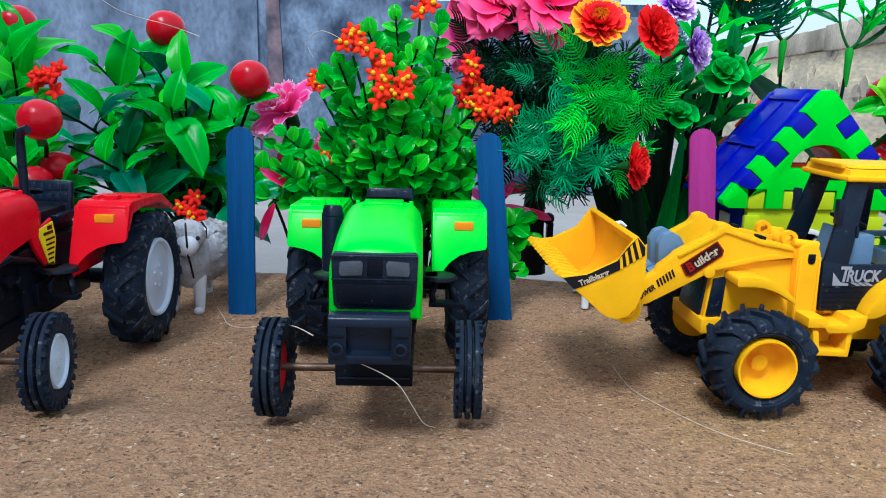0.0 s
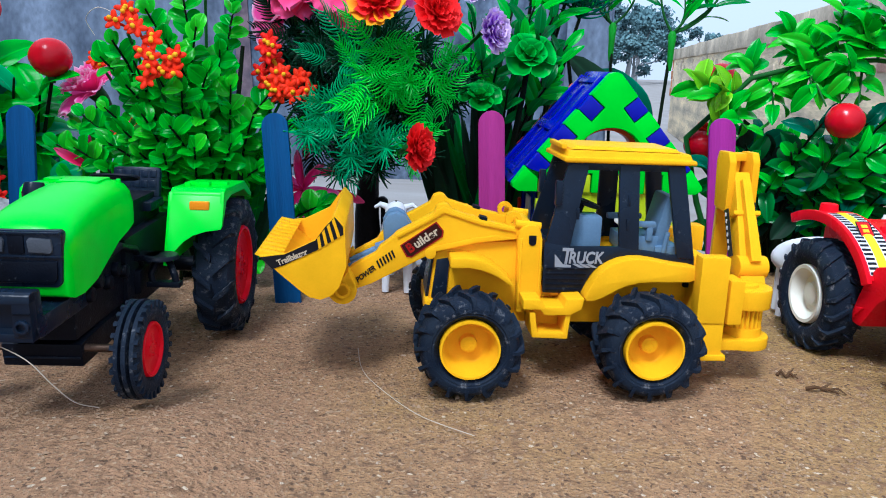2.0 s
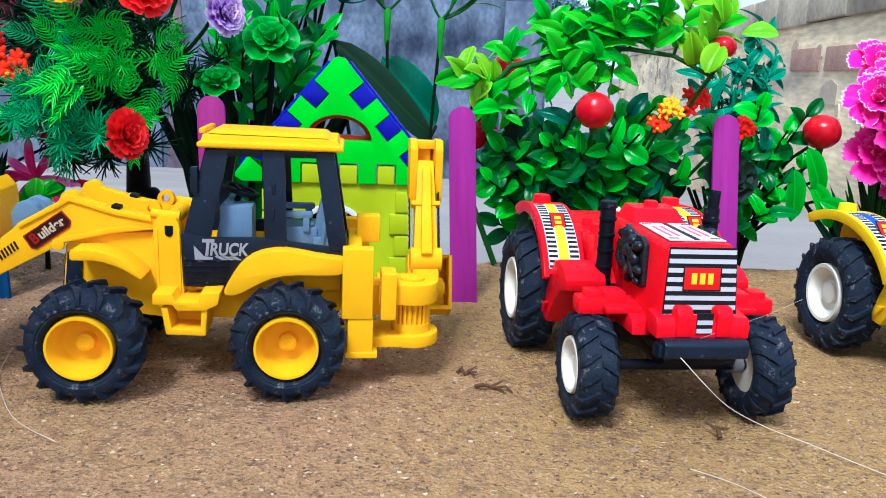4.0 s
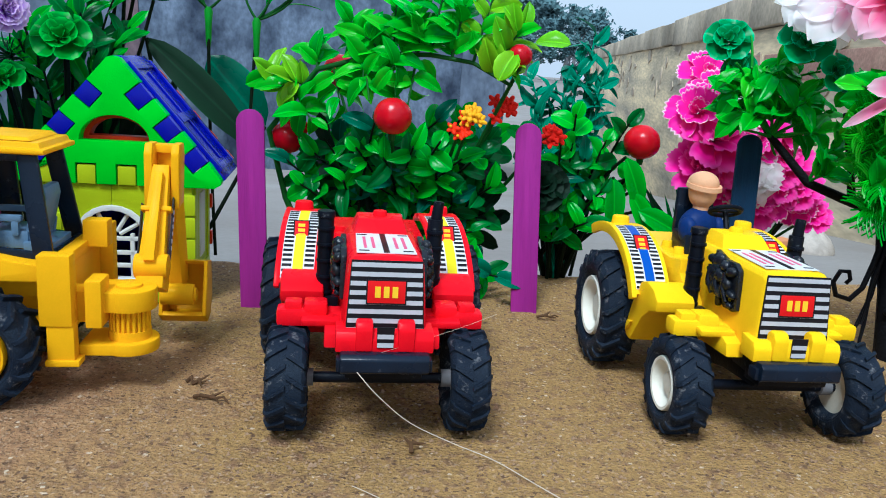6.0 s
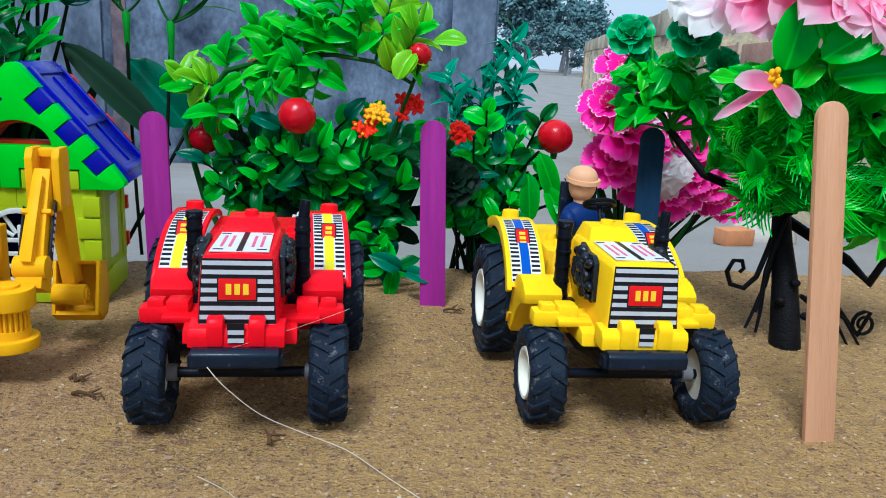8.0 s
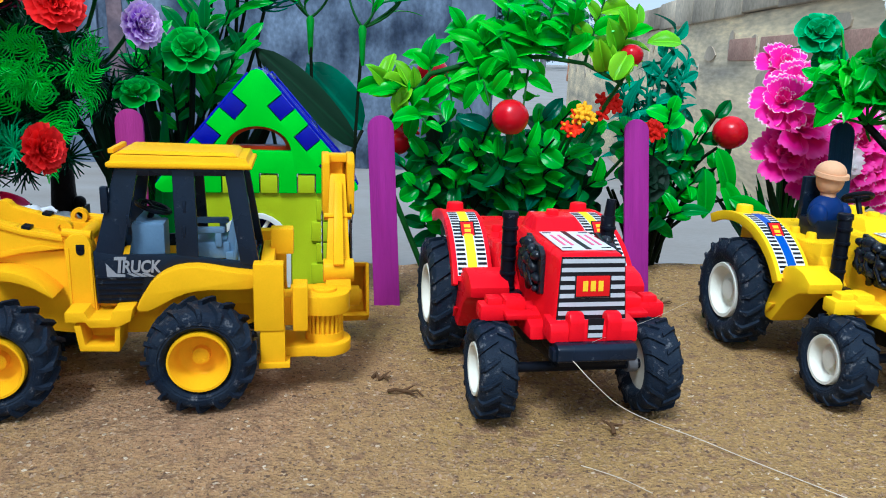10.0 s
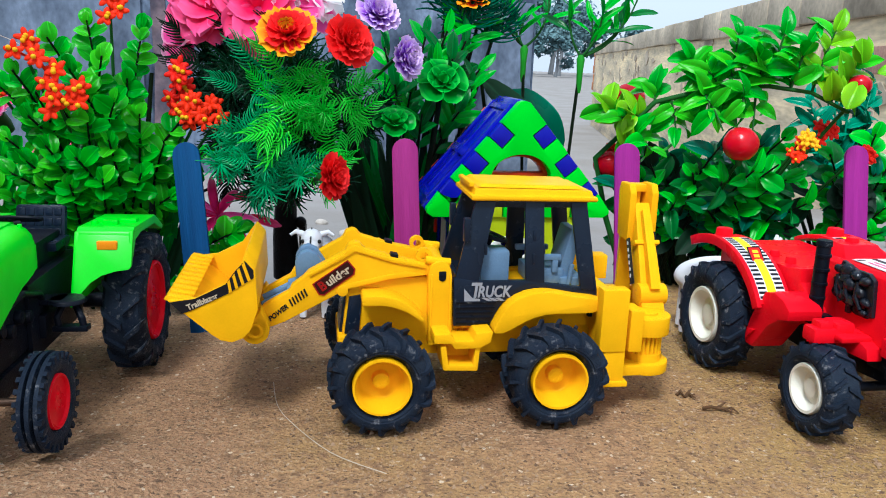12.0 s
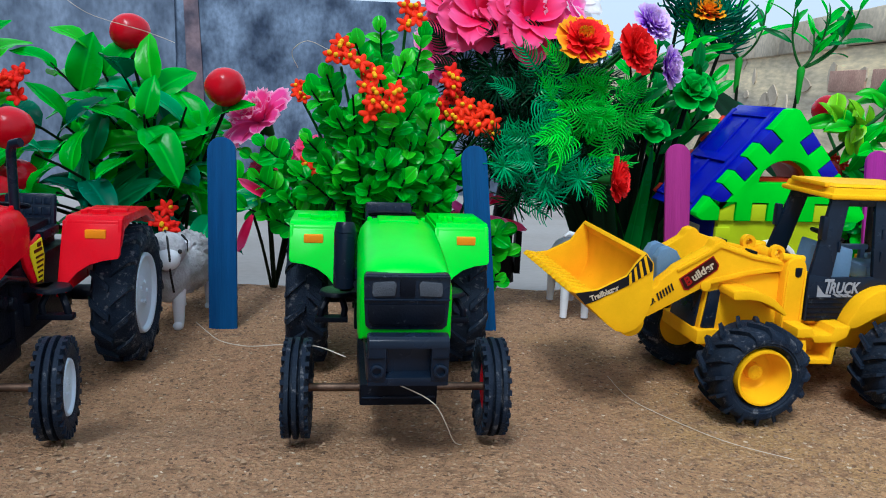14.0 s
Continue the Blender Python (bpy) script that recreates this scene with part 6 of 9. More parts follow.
def hoofed(name, m, label, horns):
    bm = B()
    def put(vs, k):
        for f in {f for v in vs for f in v.link_faces}:
            f.material_index = k
    put(ball(bm, (0, 16, 24), 1, (8.2, 19, 9), 24, 14), 0)
    put(ball(bm, (0, 1, 26), 1, (6.2, 8, 8.5), 18, 12), 0)
    put(cyl(bm, (0, 0, 27), (0, -6, 36), 5.0, 3.6, seg=14), 0)
    put(ball(bm, (0, -7, 36), 1, (4.4, 5.0, 4.8), 16, 12), 0)
    put(cyl(bm, (0, -8, 36), (0, -15, 29.5), 3.6, 2.5, seg=14), 0)
    put(ball(bm, (0, -15, 29.5), 2.6, (1, 1, 0.9), 12, 8), 0)
    for s in (-1, 1):
        put(tube(bm, [(s * 3, -6, 38), (s * 6.4, -5.4, 39.2), (s * 8.6, -5.8, 37.8)] if horns else [(s * 2.2, -5, 39), (s * 2.6, -4.6, 41.5), (s * 2.6, -4.8, 43)], 1.5, 0.6, seg=8), 0)
        put(cyl(bm, (s * 4.4, 3, 20), (s * 4.6, 2, 1), 2.3, 1.5, seg=10), 0)
        put(cyl(bm, (s * 4.6, 29, 20), (s * 4.8, 30, 1), 2.6, 1.5, seg=10), 0)
        put(ball(bm, (s * 3.3, -10.6, 36.4), 0.8, (1, 1, 1), 8, 6), 1)
        put(tube(bm, [(s * 3.4, -6, 33), (s * 3.6, -12, 32)], 0.4, seg=5), 1)
    put(tube(bm, [(0, -7, 41), (0, -11.5, 38), (0, -16.4, 32.2)], 0.35, seg=6), 1)
    single(name, bm, [HIDE, HARNESS], m, label, "toy animal", group="toy animals", smooth=60)


sheep()
hoofed("toy_cow", mm(85, 335, -0.6, 0, 0, 0), "white horned plastic toy cow behind the loader", True)
hoofed("toy_goat", mm(269, 323, -0.6, 0, 0, 78), "white plastic toy goat with black halter behind the tractor", False)

# ---- artificial plants ----
def green(name, a, b, rough=0.27, tr=0.12):
    """Leaf plastic: two greens by leaf, a pale midrib; bright edge highlights and a darker middle are painted in."""
    m = surface(name, a, rough, 0.07, 220, 0.12, 900, second=b, spread=0.8, by_object=0.65, translucent=tr, spec=0.17)
    n, l = m.node_tree.nodes, m.node_tree.links
    body = n["Principled BSDF"]
    src = body.inputs["Base Color"].links[0].from_socket
    co = n.new("ShaderNodeTexCoord")
    sep = n.new("ShaderNodeSeparateXYZ")
    l.new(co.outputs["Generated"], sep.inputs[0])
    off = n.new("ShaderNodeMath")
    off.operation = 'SUBTRACT'
    off.inputs[1].default_value = 0.5
    l.new(sep.outputs[0], off.inputs[0])
    ab = n.new("ShaderNodeMath")
    ab.operation = 'ABSOLUTE'
    l.new(off.outputs[0], ab.inputs[0])
    ramp = n.new("ShaderNodeValToRGB")
    e = ramp.color_ramp.elements
    e[0].position, e[0].color = 0.0, (1.25, 1.25, 1.25, 1)
    e[1].position, e[1].color = 0.5, (2.1, 2.0, 2.2, 1)
    for q, v in ((0.02, 1.15), (0.045, 0.72), (0.34, 0.85), (0.455, 1.05)):
        x = ramp.color_ramp.elements.new(q)
        x.color = (v, v, v, 1)
    l.new(ab.outputs[0], ramp.inputs[0])
    mul = n.new("ShaderNodeVectorMath")
    mul.operation = 'MULTIPLY'
    l.new(src, mul.inputs[0])
    l.new(ramp.outputs[0], mul.inputs[1])
    l.new(mul.outputs[0], body.inputs["Base Color"])
    return m


LEAF_BRIGHT = green("bright_green_leaf", (0.012, 0.54, 0.006), (0.004, 0.28, 0.012))
LEAF_DEEP = green("deep_green_leaf", (0.006, 0.26, 0.026), (0.003, 0.085, 0.018))
LEAF_TEAL = green("bluish_green_leaf", (0.002, 0.17, 0.085), (0.002, 0.060, 0.038))
LEAF_JADE = green("jade_rose_leaf", (0.006, 0.40, 0.12), (0.003, 0.26, 0.07))
LEAF_SPRING = green("spring_green_leaf", (0.075, 0.64, 0.004), (0.010, 0.36, 0.008))
LEAF_LIME = green("yellow_green_leaf", (0.28, 0.62, 0.003), (0.09, 0.50, 0.005))
LEAF_DARK = green("dark_blade_and_shade_leaf", (0.004, 0.034, 0.012), (0.002, 0.012, 0.006), rough=0.6, tr=0.05)
STEMG = surface("green_stem", (0.018, 0.11, 0.018), 0.5, 0.15)
STEML = surface("fresh_green_stem", (0.03, 0.30, 0.02), 0.45, 0.15)
STEMD = surface("dark_stem", (0.008, 0.016, 0.007), 0.55, 0.2, spec=0.06)
BARK = surface("black_wire_bark", (0.007, 0.007, 0.009), 0.5, 0.25, 300, 0.8, 900)
BERRY = surface("glossy_red_berry", (0.66, 0.002, 0.012), 0.22, 0.05, 300, 0.10, 700, second=(0.42, 0.001, 0.010), spec=0.26)
ORANGEF = surface("orange_red_floret", (0.86, 0.030, 0.003), 0.5, 0.08)
REDF = surface("red_floret", (0.80, 0.014, 0.006), 0.5, 0.08)
GOLDF = surface("golden_bud", (0.92, 0.46, 0.006), 0.5, 0.06)


def petal(name, base, edge, lo=0.75, hi=1.0, tr=0.15, rough=0.5):
    """Dyed petal cloth: one colour at the heart that runs out into another at the rim."""
    m = surface(name, base, rough, 0.03, 120, 0.12, 500, second=tuple(c * 0.86 for c in base), translucent=tr)
    n, l = m.node_tree.nodes, m.node_tree.links
    b = n["Principled BSDF"]
    src = b.inputs["Base Color"].links[0].from_socket
    at = n.new("ShaderNodeAttribute")
    at.attribute_name = "rim"
    r = n.new("ShaderNodeMapRange")
    r.inputs[1].default_value, r.inputs[2].default_value = lo, hi
    l.new(at.outputs["Fac"], r.inputs[0])
    mx = n.new("ShaderNodeMix")
    mx.data_type = 'RGBA'
    mx.inputs[7].default_value = (*edge, 1)
    l.new(r.outputs[0], mx.inputs[0])
    l.new(src, mx.inputs[6])
    l.new(mx.outputs[2], b.inputs["Base Color"])
    for t in n:
        if t.type == 'BSDF_TRANSLUCENT':
            l.new(mx.outputs[2], t.inputs[0])
    return m


PINKF = petal("pink_petal", (0.98, 0.10, 0.44), (0.98, 0.62, 0.80), 0.84, 1.0, 0.45)
HOTPINK = petal("magenta_petal", (0.94, 0.006, 0.36), (0.97, 0.10, 0.52), 0.7, 1.0, 0.2)
HOTTIP = petal("white_edged_magenta_petal", (0.96, 0.015, 0.42), (0.97, 0.84, 0.93), 0.91, 1.0, 0.2)
PALEF = petal("pale_pink_petal", (0.96, 0.60, 0.78), (0.97, 0.95, 0.96), 0.25, 0.75, 0.45)
ROSEF = petal("rose_red_petal", (0.88, 0.008, 0.10), (0.94, 0.12, 0.34), 0.6, 1.0, 0.15)
ROSEP = petal("hot_pink_petal", (0.94, 0.02, 0.22), (0.95, 0.20, 0.46), 0.7, 1.0, 0.15)
SALMON = petal("salmon_pink_petal", (0.98, 0.24, 0.48), (0.98, 0.72, 0.84), 0.62, 1.0, 0.5)
CARN = petal("scarlet_petal", (0.88, 0.003, 0.006), (0.97, 0.03, 0.03), 0.6, 1.0, 0.12)
CARNO = petal("orange_edged_petal", (0.90, 0.05, 0.004), (0.94, 0.42, 0.006), 0.6, 0.95, 0.12)
JADEP = petal("jade_rose_petal", (0.006, 0.27, 0.07), (0.04, 0.56, 0.24), 0.84, 1.0, 0.05, 0.3)
ROSEG = petal("succulent_green_petal", (0.004, 0.24, 0.016), (0.04, 0.56, 0.05), 0.80, 1.0, 0.05, 0.3)
VIOLET = petal("violet_petal", (0.42, 0.10, 0.80), (0.82, 0.62, 0.92), 0.65, 1.0, 0.12)


def outline(kind, s):
    if kind == "round":
        return math.sqrt(max(0.0, 1 - (2 * s - 1) ** 2)) * (0.82 + 0.18 * s) if 0 < s < 1 else 0.04
    if kind == "blade":
        return min(1.0, 5 * s + 0.25) * max(0.02, (1 - s) ** 0.6)
    return 1.9 * (s ** 0.62) * max(0.0, (1 - s)) ** 0.62 + 0.03  # pointed oval


def leaf_mesh(name, L, W, material, kind="oval", fold=0.35, curl=0.25, n=7, wave=0.0):
    """A leaf from the origin along +y, its face to +z, folded a little along the midrib."""
    bm = B()
    grid = []
    ph = 1.7 * len(name) + 9 * curl
    for i in range(n + 1):
        s = (1 - math.cos(math.pi * i / n)) / 2 if kind == "round" else i / n
        w = outline(kind, s) * W / 2
        row = []
        for u in (-1, -0.66, -0.3, 0, 0.3, 0.66, 1):
            # folded along the midrib, the margins rolled back, the blade a little twisted
            k = abs(u)
            z = w * (1.5 * fold * k ** 0.75 - 0.9 * fold * max(0.0, k - 0.5)) - curl * L * s * s + wave * math.sin(s * 9 + u * 2) * k
            z += 0.035 * W * math.sin(5.5 * s + ph) * u + 0.02 * W * math.sin(11 * s + 2 * ph) * k
            row.append(bm.verts.new((u * w + 0.03 * L * math.sin(2.6 * s + ph) * s, s * L, z)))
        grid.append(row)
    for a, b in zip(grid, grid[1:]):
        for k in range(6):
            bm.faces.new((a[k], a[k + 1], b[k + 1], b[k]))
    return mesh_of(name, bm, material, 0, 80)


def leaf_at(p, d, face):
    """Pose of a leaf that grows from p along d with its face towards the given side."""
    d = Vector(d).normalized()
    x = d.cross(Vector(face))
    if x.length < 1e-3:
        x = d.orthogonal()
    x.normalize()
    z = x.cross(d)
    m = Matrix((x, d, z)).transposed().to_4x4()
    m.translation = Vector(p) * 0.001
    return m


def bezier(a, c, b, t):
    return a * (1 - t) ** 2 + c * 2 * t * (1 - t) + b * t * t


KEEP_IN_VIEW = []


def hides_from_camera(root, p):
    """True for a twig's leaf that would hide a fruit, a flower head or a stick from the camera to the south."""
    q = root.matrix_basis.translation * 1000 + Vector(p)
    return any(q.y < c.y + 1 and abs(q.x - c.x) < r and abs(q.z - c.z - 0.1 * (c.y - q.y)) < r for c, r in KEEP_IN_VIEW)


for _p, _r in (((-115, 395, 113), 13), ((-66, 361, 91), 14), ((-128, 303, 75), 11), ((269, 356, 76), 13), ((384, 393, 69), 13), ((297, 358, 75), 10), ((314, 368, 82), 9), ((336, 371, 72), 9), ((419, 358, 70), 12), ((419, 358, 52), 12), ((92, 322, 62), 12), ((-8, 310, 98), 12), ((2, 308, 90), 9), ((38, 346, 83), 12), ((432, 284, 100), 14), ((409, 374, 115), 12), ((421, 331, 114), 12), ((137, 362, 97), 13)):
    KEEP_IN_VIEW.append((Vector(_p), _r))


def sprig(root, rnd, foot, tip, meshes, count, stem, r=0.9, start=0.35, spread=0.9, lift=0.25, size=(0.75, 1.15), pairs=False, leafname="leaf", toward=(0.0, -0.6, 0.8), bow=None):
    """A stem from foot to tip (mm, in the plant's own space) with leaves along its upper part."""
    a, b = Vector(foot), Vector(tip)
    c = bow or Vector((a.x * 0.65 + b.x * 0.35, a.y * 0.65 + b.y * 0.35, a.z + (b.z - a.z) * 0.72))
    c = Vector(c)
    bm = B()
    tube(bm, [a, c, b], r, r * 0.5, seg=6, steps=8)
    part("stem", bm, stem, root, smooth=70)
    ang = rnd.uniform(0, 6.28)
    for i in range(count):
        t = start + (1 - start) * (i + 0.5) / count
        p = bezier(a, c, b, min(t, 1.0))
        tan = (bezier(a, c, b, min(1.0, t + 0.02)) - bezier(a, c, b, t - 0.02)).normalized()
        u = tan.cross(Vector((0.2, 0.9, 0.3))).normalized()
        v = tan.cross(u)
        for side in ((0, math.pi) if pairs else (0,)):
            g = ang + i * 2.4 + side
            rad = u * math.cos(g) + v * math.sin(g)
            last = i == count - 1
            d = tan * (1.0 if last else 0.45) + rad * (0.35 if last else spread) + Vector((0, 0, lift))
            d.y *= 0.55
            f = Vector(toward) + Vector((rnd.uniform(-0.5, 0.5), rnd.uniform(-0.4, 0.4), rnd.uniform(-0.4, 0.4)))
            s = rnd.uniform(*size) * (0.85 if last else 1)
            pick = rnd.choice(meshes)
            if not (hides_from_camera(root, p + d.normalized() * 10 * s) or hides_from_camera(root, p + d.normalized() * 3)):
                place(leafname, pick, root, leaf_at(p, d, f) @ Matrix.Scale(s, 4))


def berry(root, rnd, p, r, cap=None):
    bm = B()
    vs = ball(bm, (0, 0, 0), r, (1, 1, 0.95), 24, 16)
    for v in vs:
        v.co *= 1 + 0.035 * noise.noise(v.co * 0.2 + Vector(p) * 0.1)
    ob = part("berry", bm, BERRY, root, "glossy red berry", at=mm(*p), smooth=70)
    bm = B()
    cyl(bm, (0, 0, -r * 1.25), (0, 0, -r * 0.9), r * 0.16, r * 0.22, seg=8)
    part("berry_stalk", bm, STEMG, ob)


def floret_cluster(root, rnd, p, size, petal, bud, count=9, face=(0, -1, 0.4)):
    """A head of small four-lobed florets with round buds."""
    m = leaf_at(p, Vector(face).orthogonal(), face)
    bm, bb = B(), B()
    for k in range(count):
        a, q = rnd.uniform(0, 6.28), size * math.sqrt(rnd.uniform(0, 1))
        c = Vector((q * math.cos(a), q * math.sin(a), size * 0.5 * (1 - (q / size) ** 2) + rnd.uniform(-1, 1)))
        tube(bm, [(0, 0, -size * 0.6), c], 0.5, 0.6, seg=5)
        lobes = 5
        t0 = rnd.uniform(0, 6)
        for j in range(lobes):
            t = t0 + j * 2 * math.pi / lobes
            e = c + Vector((math.cos(t), math.sin(t), rnd.uniform(-0.1, 0.35))) * size * 0.58
            mtx, h = aim(c, e)
            ball(bm, (0, 0, h * 0.55), 1, (size * 0.20, size * 0.11, h * 0.60), 8, 6, mtx)
        for j in range(rnd.choice((0, 1, 1, 2))):
            ball(bb, c + Vector((rnd.uniform(-1, 1), rnd.uniform(-1, 1), 1.0)) * size * 0.25, size * 0.16, (1, 1, 1), 8, 6)
    head = part("flower_head", bm, petal, root, "", at=m, smooth=70)
    part("flower_bud", bb, bud, head, "golden round buds", smooth=70)


def petal_into(bm, m, L, W, curl, cup, ruffle, n=6, cols=5, phase=0.0, shape="fan", teeth=0.0):
    """One petal along +y; its rim is kept as a value from 0 at the foot to 1 at the edge, for dyed edges."""
    rim = bm.verts.layers.float.get("rim") or bm.verts.layers.float.new("rim")
    grid = []
    for i in range(n + 1):
        s = i / n
        if shape == "soft":
            w = W / 2 * (0.14 + 0.86 * math.sin(min(1.0, s * 1.25) * math.pi / 2) ** 1.4) * math.sqrt(max(0.03, 1 - max(0.0, (s - 0.7) / 0.31) ** 2))
        elif shape == "fan":
            w = W / 2 * (0.22 + 0.78 * math.sin(min(1.0, s * 1.15) * math.pi / 2)) * (1 if s < 0.85 else 0.9)
        else:
            w = W / 2 * (0.15 + 1.6 * s ** 0.8 * (1 - s) ** 0.5)
        row = []
        for k in range(cols):
            u = -1 + 2 * k / (cols - 1)
            y = s * L + (ruffle * 0.5 * math.sin(u * 7 + phase) if i == n else 0)
            if i == n and teeth:
                y += teeth * (1 if k % 2 else -1) - 0.10 * L * u * u
            z = cup * L * 4 * s * (1 - s) * 0.25 * (u * u) + curl * L * s * s + ruffle * math.sin(u * 6 + phase) * s * s
            row.append(bm.verts.new(m @ Vector((u * w, y, z))))
            row[-1][rim] = max(s, 0.96 * abs(u) * min(1.0, 0.45 + s))
        grid.append(row)
    for a, b in zip(grid, grid[1:]):
        for k in range(cols - 1):
            bm.faces.new((a[k], a[k + 1], b[k + 1], b[k]))


def bloom(root, rnd, p, face, R, material, layers=4, per=9, kind="carnation", name="flower", label="", sepal=True):
    """A flower head made of rings of petals, facing the given way."""
    m = leaf_at(p, Vector(face).orthogonal(), face)
    bm = B()
    for k in range(layers):
        f = k / max(1, layers - 1)
        n = max(3, per - k)
        for j in range(n):
            a = 360 * (j + 0.5 * (k % 2)) / n + rnd.uniform(-9, 9)
            if kind == "rose":
                mtx = pose(0, 0, 0, 0, 0, a) @ Matrix.Translation((0, R * (0.30 - 0.26 * f), 0)) @ pose(0, 0, 0, 18 + 62 * f, 0, 0)
                petal_into(bm, mtx, R * (0.86 - 0.30 * f), R * (0.95 - 0.4 * f), -0.25 * (1 - f), 1.0, R * 0.03, n=7, cols=7, phase=j)
            elif kind == "cabbage":
                mtx = pose(0, 0, 0, 0, 0, a) @ Matrix.Translation((0, R * 0.16 * (1 - f), 0)) @ pose(0, 0, 0, 16 + 58 * f, 0, 0)
                petal_into(bm, mtx, R * (0.95 - 0.42 * f), R * (1.25 - 0.45 * f), -0.12, 1.6, R * 0.012, n=8, cols=9, phase=j, shape="soft")
            elif kind == "peony":
                mtx = pose(0, 0, 0, 0, 0, a) @ Matrix.Translation((0, R * 0.10 * (1 - f), 0)) @ pose(0, 0, 0, 8 + 64 * f + rnd.uniform(-8, 8), 0, 0)
                petal_into(bm, mtx, R * (1.05 - 0.42 * f), R * (0.98 - 0.36 * f), 0.02, 0.7, R * 0.04, n=8, cols=11, phase=j + k, teeth=R * 0.045)
            elif kind == "fringe":
                mtx = pose(0, 0, 0, 0, 0, a + rnd.uniform(-20, 20)) @ pose(0, 0, 0, rnd.uniform(15, 70), 0, 0)
                petal_into(bm, mtx, R * rnd.uniform(0.8, 1.1), R * 0.5, 0.1, 0.4, R * 0.09, n=6, cols=9, phase=j, shape="fan", teeth=R * 0.05)
            elif kind == "lily":
                mtx = pose(0, 0, 0, 0, 0, a) @ pose(0, 0, 0, 40 + 24 * f, rnd.uniform(-14, 14), 0)
                petal_into(bm, mtx, R * rnd.uniform(1.0, 1.3), R * rnd.uniform(0.9, 1.15), -0.45 + rnd.uniform(-0.12, 0.12), 0.7, R * 0.07, n=10, cols=9, phase=rnd.uniform(0, 6), shape="soft")
            else:
                mtx = pose(0, 0, 0, 0, 0, a) @ pose(0, 0, 0, 10 + 66 * f + rnd.uniform(-6, 6), 0, 0)
                petal_into(bm, mtx, R * (1.0 - 0.34 * f), R * (0.62 - 0.12 * f), 0.12, 0.5, R * 0.06, phase=j + k)
    head = part(name, bm, material, root, label, at=m, smooth=75)
    if sepal:
        bm = B()
        lathe(bm, [(-R * 0.55, R * 0.10), (-R * 0.3, R * 0.2), (-R * 0.02, R * 0.24)], pose(0, 0, 0, 0, -90, 0), seg=12)
        part("sepal", bm, STEMG, head, smooth=60)
    return head


def tuft_mesh(name, L, material, n=12, flat=0.5, seed=1, thick=0.62):
    """A spray of curved needles along a short rib."""
    rnd = random.Random(seed)
    bm = B()
    tube(bm, [(0, 0, 0), (0, L * 0.5, L * 0.05), (0, L * 0.95, 0)], 0.6, 0.35, seg=5, steps=4)
    for i in range(n):
        s = i / n
        side = 1 if i % 2 else -1
        q = Vector((0, s * L * 0.78, s * L * 0.06))
        ln = L * (0.66 - 0.22 * s) * rnd.uniform(0.85, 1.12)
        d = Vector((side * (0.85 - 0.35 * s), 0.5 + 0.5 * s, rnd.uniform(-0.3, 0.4) * flat)).normalized()
        e1 = q + d * ln * 0.6
        e2 = q + d * ln * 0.8 + Vector((-side * ln * 0.05, ln * 0.36, -ln * 0.06))
        tube(bm, [q, e1, e2], thick, thick * 0.55, seg=5, steps=5)
        if i % 2 == 0:
            e3 = q + d * ln * 0.7 + Vector((side * ln * 0.30, -ln * 0.10, ln * 0.1))
            tube(bm, [q + d * ln * 0.25, q + d * ln * 0.55 + Vector((side * ln * 0.05, 0, 0)), e3], thick * 0.85, thick * 0.5, seg=5, steps=4)
    return mesh_of(name, bm, material, 0, 70)


def frond_mesh(name, L, material, seed=1, thick=0.55, pairs=11, reach=0.5):
    """A feathery frond along +y: pairs of curved needles, their tips bent towards its end."""
    rnd = random.Random(seed)
    bm = B()
    tube(bm, [(0, 0, 0), (0, L * 0.4, L * 0.08), (0, L * 0.8, 0)], 0.6, 0.35, seg=5, steps=5)
    for i in range(pairs):
        s = (i + 0.6) / pairs
        q = Vector((0, s * L * 0.8, L * 0.32 * s * (1 - s)))
        for side in (-1, 1):
            ln = L * (reach - 0.3 * reach * s) * rnd.uniform(0.9, 1.1)
            e1 = q + Vector((side * ln * (0.62 - 0.3 * s), ln * (0.12 + 0.35 * s), ln * 0.24))
            e2 = q + Vector((side * ln * (0.85 - 0.5 * s), ln * (0.62 + 0.4 * s), ln * rnd.uniform(-0.2, 0.45)))
            tube(bm, [q, e1, e2], thick, thick * 0.4, seg=5, steps=5)
    return mesh_of(name, bm, material, 0, 70)


def star_mesh(name, R, material, n=22, seed=1, thick=0.66):
    """A palm-like tuft: needles bent outwards from one point, facing +z."""
    rnd = random.Random(seed)
    bm = B()
    for i in range(n):
        a = 2 * math.pi * (i + rnd.uniform(-0.25, 0.25)) / n
        ln = R * rnd.uniform(0.78, 1.1)
        d = Vector((math.cos(a), math.sin(a), rnd.uniform(0.25, 0.75)))
        d.z = 0.35 + 0.9 * (i % 3) / 2
        d.normalize()
        e1 = d * ln * 0.55
        e2 = Vector((d.x, d.y, 0.35 * d.z)) * ln * 1.05 + Vector((0.1 * ln * math.cos(a + 1.5), 0.1 * ln * math.sin(a + 1.5) - 0.06 * ln, 0))
        tube(bm, [(0, 0, 0), e1, e2], thick, thick * 0.5, seg=5, steps=5)
        if i % 4 == 0:
            e3 = Vector((math.cos(a - 0.22), math.sin(a - 0.22), 0.5)) * ln * 0.86
            tube(bm, [e1 * 0.5, e1 * 0.95, e3], thick * 0.85, thick * 0.45, seg=5, steps=4)
    tube(bm, [(0, 0, 0.5), (0, 0, -R * 0.6)], thick * 1.4, thick * 1.4, seg=6)
    return mesh_of(name, bm, material, 0, 70)


